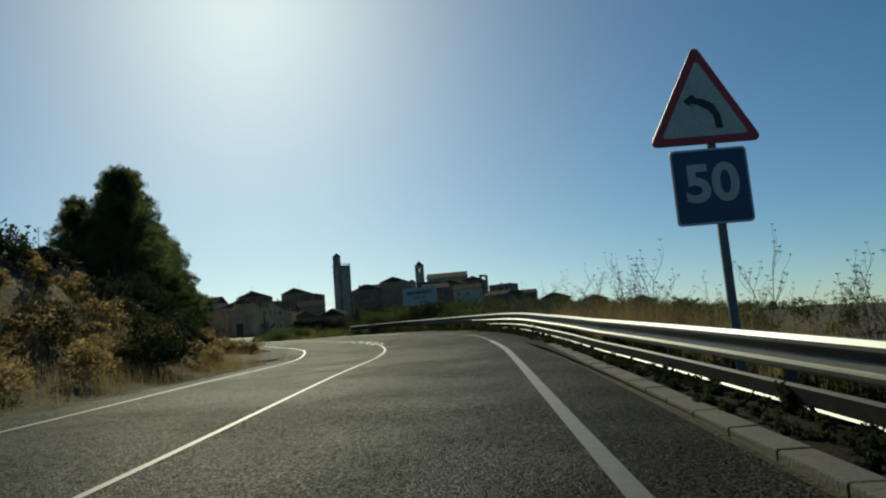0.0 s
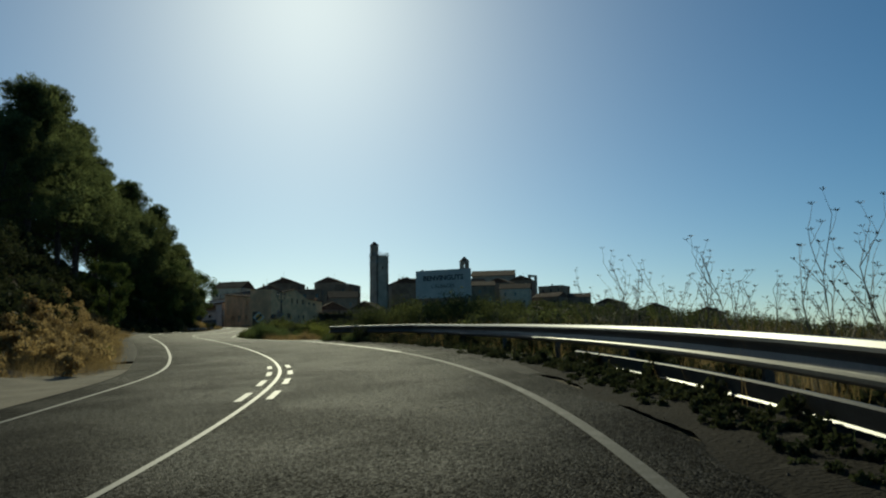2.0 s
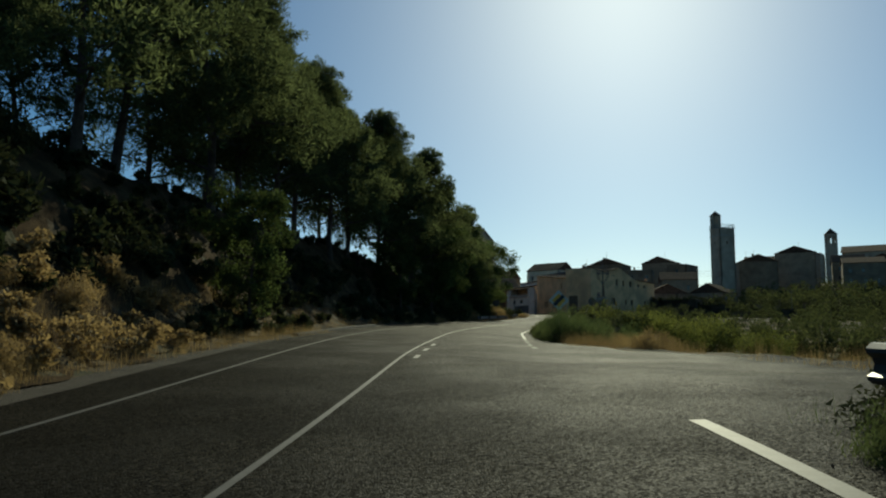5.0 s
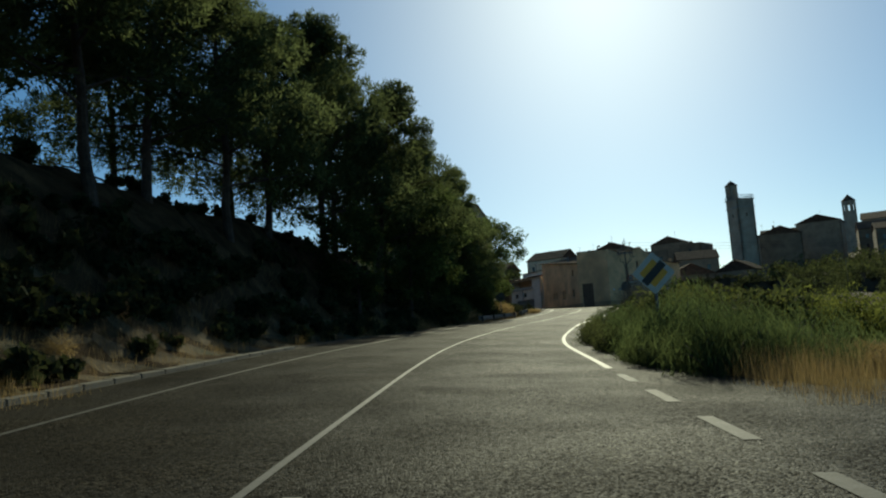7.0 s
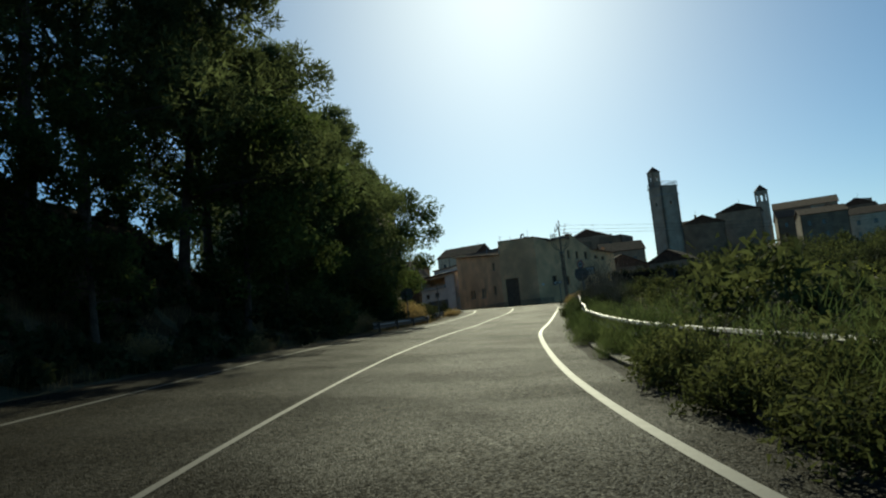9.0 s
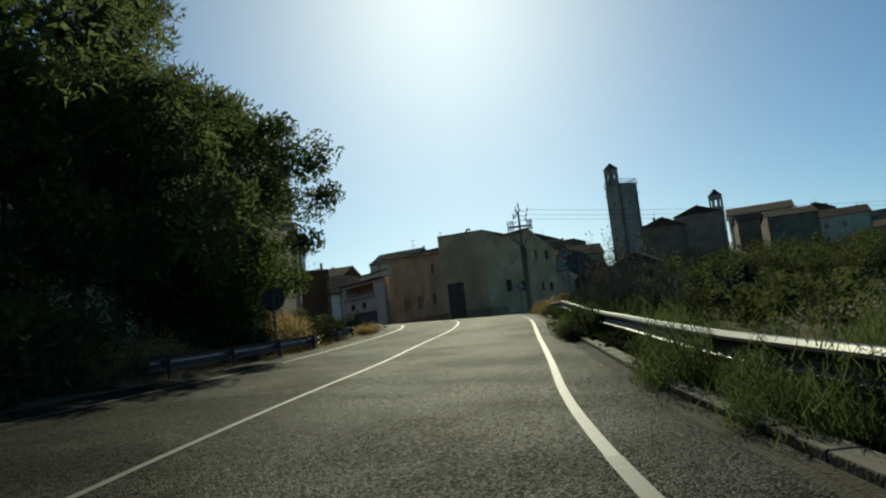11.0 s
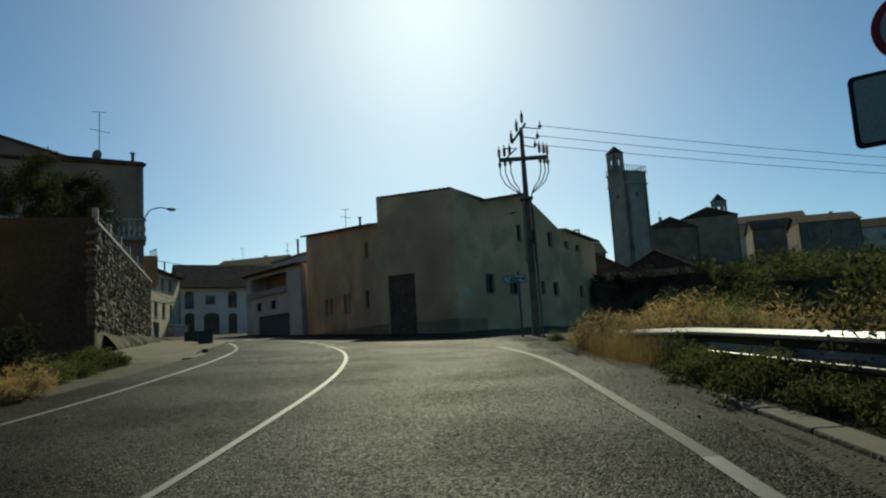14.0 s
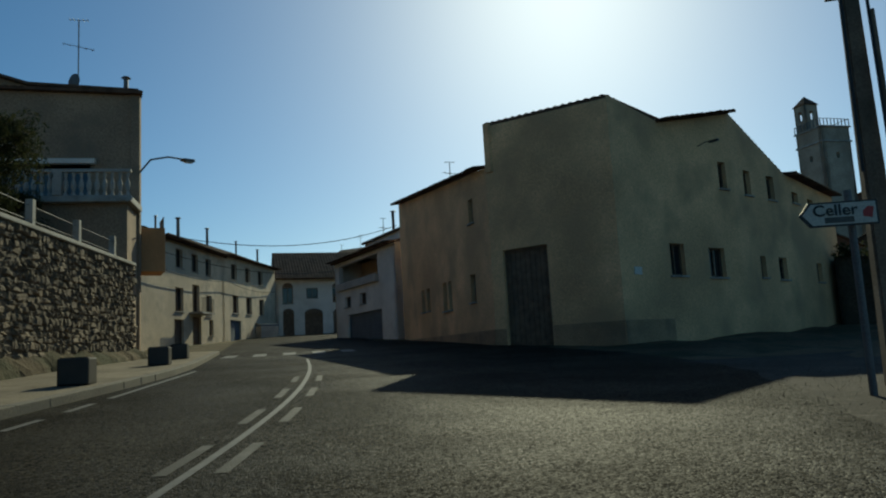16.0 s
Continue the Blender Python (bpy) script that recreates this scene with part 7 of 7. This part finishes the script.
tagged(link("far_scrub", foliage("far_scrub", far_woods_c, far_woods_r, 70, 0.6, 0.5, 5), SHRUB), "dark scrub and small trees on the slope below the town", "scrub", kind="stuff")
far_c, far_r = [], []
for k in range(900):
    a, d = g_.uniform(-math.pi, math.pi), g_.uniform(120, 700)
    x, y = 20 + d * math.cos(a), 60 + d * math.sin(a)
    if not (-130 < x < 90 and 20 < y < 420):
        far_c.append((x, y, ground_at(x, y) + 1.5)), far_r.append(g_.uniform(1.5, 4.5))
tagged(link("far_trees", foliage("far_trees", far_c, far_r, 60, 1.0, 0.5, 6), PINE), "scattered dark trees over far fields", "trees", kind="stuff")


def stalks(seed, h):
    """A tall dry fennel plant: several stiff stems that fork again and again and carry flat seed heads."""
    g = random.Random(seed)
    top = thing("tall_weed", "tall dry fennel stalk with flat seed heads", "weed", "tall dry weeds")
    bm, heads = bmesh.new(), bmesh.new()
    tips = []

    def shoot(p, d, ln, r, depth):
        pts = [p]
        for j in range(3):
            d = (d + Vector((g.uniform(-0.14, 0.14), g.uniform(-0.14, 0.14), 0.07))).normalized()
            pts.append(pts[-1] + d * ln / 3)
        add_tube(bm, pts, [r, r * 0.85, r * 0.7, r * 0.5], 4 if depth == 0 else 3)
        if depth == 2:
            tips.append(pts[-1])
            return
        for j in range(1, 4):
            for _ in range(g.randint(1, 2) if depth == 0 else 1):
                b = g.uniform(0, 6.28)
                out = (d + Vector((math.cos(b), math.sin(b), 0)) * g.uniform(0.45, 0.8)).normalized()
                shoot(pts[j], out, ln * g.uniform(0.28, 0.46), r * 0.55, depth + 1)

    for k in range(g.randint(2, 4)):
        a = g.uniform(0, 6.28)
        lean = Vector((math.cos(a) * 0.2, math.sin(a) * 0.2, 1)).normalized()
        shoot(Vector((g.uniform(-0.12, 0.12), g.uniform(-0.12, 0.12), -0.1)), lean, h * g.uniform(0.55, 0.85), 0.011, 0)
    for t in tips:
        for r in range(6):
            b = r * 1.05 + g.random()
            c, e = math.cos(b), math.sin(b)
            k = g.uniform(0.03, 0.055)
            heads.faces.new([heads.verts.new(t), heads.verts.new(t + Vector((c * k - e * 0.008, e * k + c * 0.008, 0.035))), heads.verts.new(t + Vector((c * k + e * 0.008, e * k - c * 0.008, 0.03)))])
    part("stalk", bm, STALK, top)
    tagged(part("umbel", heads, STALK, top), kind="stuff")
    return top


leafy = [shrub("tall dark leafy weeds overhanging the kerb", 1.6, 1.3, 130, 0.13, 0.34, SHRUB, 98 + k, 8, group="leafy weeds") for k in range(2)]
set_out(leafy, line_of(102, 113.8, 0.55, 2.7, 3.4, 0.55, 0.8, 73) + line_of(103, 119, 0.8, 3.7, 5.0, 0.6, 0.9, 74) + line_of(157.5, 163.5, 0.5, 2.75, 3.3, 0.35, 0.55, 75) + line_of(166, 173, 0.5, -8.6, -7.2, 0.3, 0.5, 76))
weeds = [stalks(100 + k, 1.9) for k in range(4)]
set_out(weeds, line_of(4, 34, 0.9, 4.0, 7.0, 0.7, 1.3, 31, (0.8, 1.1)) + line_of(29, 40, 0.55, 3.8, 4.6, 0.65, 0.95, 32, (0.9, 1.1)) + line_of(42.8, 45.2, 0.8, 3.9, 4.6, 0.55, 0.75, 36, (0.9, 1.1)) + line_of(50, 57, 2.5, 4.7, 5.8, 0.6, 0.9, 37, (0.9, 1.1)) + line_of(64, 67, 2.0, 4.6, 5.6, 0.95, 1.15, 38, (0.9, 1.1)) + line_of(145, 150.5, 0.45, 3.3, 4.2, 1.0, 1.4, 39, (0.8, 1.1)) + line_of(146.5, 150.5, 0.5, 3.9, 4.8, 1.35, 1.7, 72, (0.9, 1.1)) + line_of(108, 124, 0.7, 3.2, 4.4, 0.5, 0.75, 77) + line_of(34, 46, 3.0, 4.6, 6.6, 0.5, 0.7, 40, (0.8, 1.1)) + line_of(142, 150.5, 0.4, 3.3, 5.4, 1.0, 1.5, 33, (0.8, 1.1))
        + line_of(46, 62, 1.6, 4.9, 7.0, 0.4, 0.6, 34) + line_of(98, 112, 1.5, 5.0, 8.0, 0.6, 0.9, 35) + [(*onway(158.6, 6.2)[:2], 1.2, 1.1), (*onway(159.7, 6.9)[:2], 1.25, 1.1), (*onway(157.6, 6.9)[:2], 1.1, 1.0)])


def grass(name, label, zones, mat, seed):
    """Single thin leaning blades in zones of (count, s0, s1, u0, u1, height, width)."""
    g = np.random.default_rng(seed)
    out = []
    for n, s0, s1, u0, u1, h, w in zones:
        tufts = max(1, n // 14)
        ts, tu = g.uniform(s0, s1, tufts), g.uniform(u0, u1, tufts)
        pick = g.integers(0, tufts, n)
        s, u = ts[pick] + g.normal(0, 0.16, n), tu[pick] + g.normal(0, 0.16, n)
        p = onway(s, u)
        p[:, 2] = relief(p[:, 0], p[:, 1]) - 0.02
        hh = h * g.uniform(0.4, 1.25, n)
        a = g.uniform(0, 2 * np.pi, n)
        lean = hh * g.uniform(0.1, 0.6, n)
        tip = p + np.stack([np.cos(a) * lean, np.sin(a) * lean, hh], -1)
        side = np.stack([-np.sin(a), np.cos(a), 0 * a], -1) * w
        out.append(np.stack([p - side, p + side, tip], 1).reshape(-1, 3))
    v = np.concatenate(out)
    return tagged(link(name, leafmesh(name, v, 3), mat), label, "grass", kind="stuff")


grass("dry_grass", "long dry straw grass on banks and verges", [(9000, 15, 28, 3.7, 6.2, 1.15, 0.0025), (3500, 90, 99, 4.3, 8.0, 0.5, 0.003), (17000, -8, 36, -13, -7.6, 0.6, 0.004), (14000, 48, 72, -11, -7.2, 0.55, 0.003), (18000, 52, 92, -10, -6.9, 0.45, 0.004), (15000, -10, 66, 3.5, 6.0, 0.45, 0.0035), (14000, -8, 34, 3.4, 7.5, 0.8, 0.003), (12000, 34, 64, 4.9, 8.0, 0.9, 0.003), (6000, 164.2, 167, 2.6, 3.8, 0.6, 0.0014), (14000, 89, 104, 3.8, 9, 0.6, 0.003),
                                                                 (12000, 104, 162, 3.4, 6.0, 0.5, 0.003), (5000, 138, 172, -10.5, -7.6, 0.35, 0.003), (5000, 169.5, 175, 5.6, 8.5, 0.4, 0.0016), (9000, 30, 100, 7, 24, 0.6, 0.005),
                                                                 (16000, 92, 135, -12, -8.3, 0.45, 0.004), (8000, 100, 162, 7, 30, 0.6, 0.005)], STRAW, 3)
grass("green_grass", "green weeds and reeds beside the rails", [(16000, 97, 130, 2.9, 6.0, 0.6, 0.004), (8000, 130, 162, 3.3, 5.0, 0.5, 0.004), (9000, -10, 66, 3.3, 4.6, 0.3, 0.004), (3000, 170, 182, 8.0, 12.0, 0.25, 0.004)], REED, 4)


def loose_stones(name, label, zones, mat, seed):
    """Small broken stones lying on the shoulders, in zones of (count, s0, s1, u0, u1, size)."""
    g = np.random.default_rng(seed)
    base = np.array([(1, 0, 0), (-1, 0, 0), (0, 1, 0), (0, -1, 0), (0, 0, 1), (0, 0, -1)], dtype=float)
    faces = np.array([(0, 2, 4), (2, 1, 4), (1, 3, 4), (3, 0, 4), (2, 0, 5), (1, 2, 5), (3, 1, 5), (0, 3, 5)])
    out = []
    for n, s0, s1, u0, u1, size in zones:
        p = onway(g.uniform(s0, s1, n), g.uniform(u0, u1, n), 0.012)
        k = size * g.uniform(0.35, 1.3, n) ** 1.5
        turn = g.uniform(0, 2 * np.pi, n)
        for q, r, a in zip(p, k, turn):
            v = base * (r * g.uniform(0.6, 1.2), r * g.uniform(0.6, 1.2), r * g.uniform(0.4, 0.8)) + g.uniform(-0.25, 0.25, (6, 3)) * r
            c, e = math.cos(a), math.sin(a)
            v = np.stack([v[:, 0] * c - v[:, 1] * e, v[:, 0] * e + v[:, 1] * c, v[:, 2]], -1) + q
            out.append(v[faces].reshape(-1, 3))
    return tagged(link(name, leafmesh(name, np.concatenate(out), 3), mat), label, "stones", kind="stuff")


loose_stones("loose_stones", "broken stones and gravel scattered on the shoulders", [(500, 24, 62, 2.1, 3.3, 0.012), (300, 40, 64, 2.4, 3.6, 0.016), (400, 140, 172, 1.8, 2.4, 0.011), (150, 98, 140, 2.0, 2.3, 0.012), (2600, 171, 186, 3.2, 7.5, 0.009), (900, 165, 176, 2.7, 3.6, 0.009)], GRAVEL, 12)
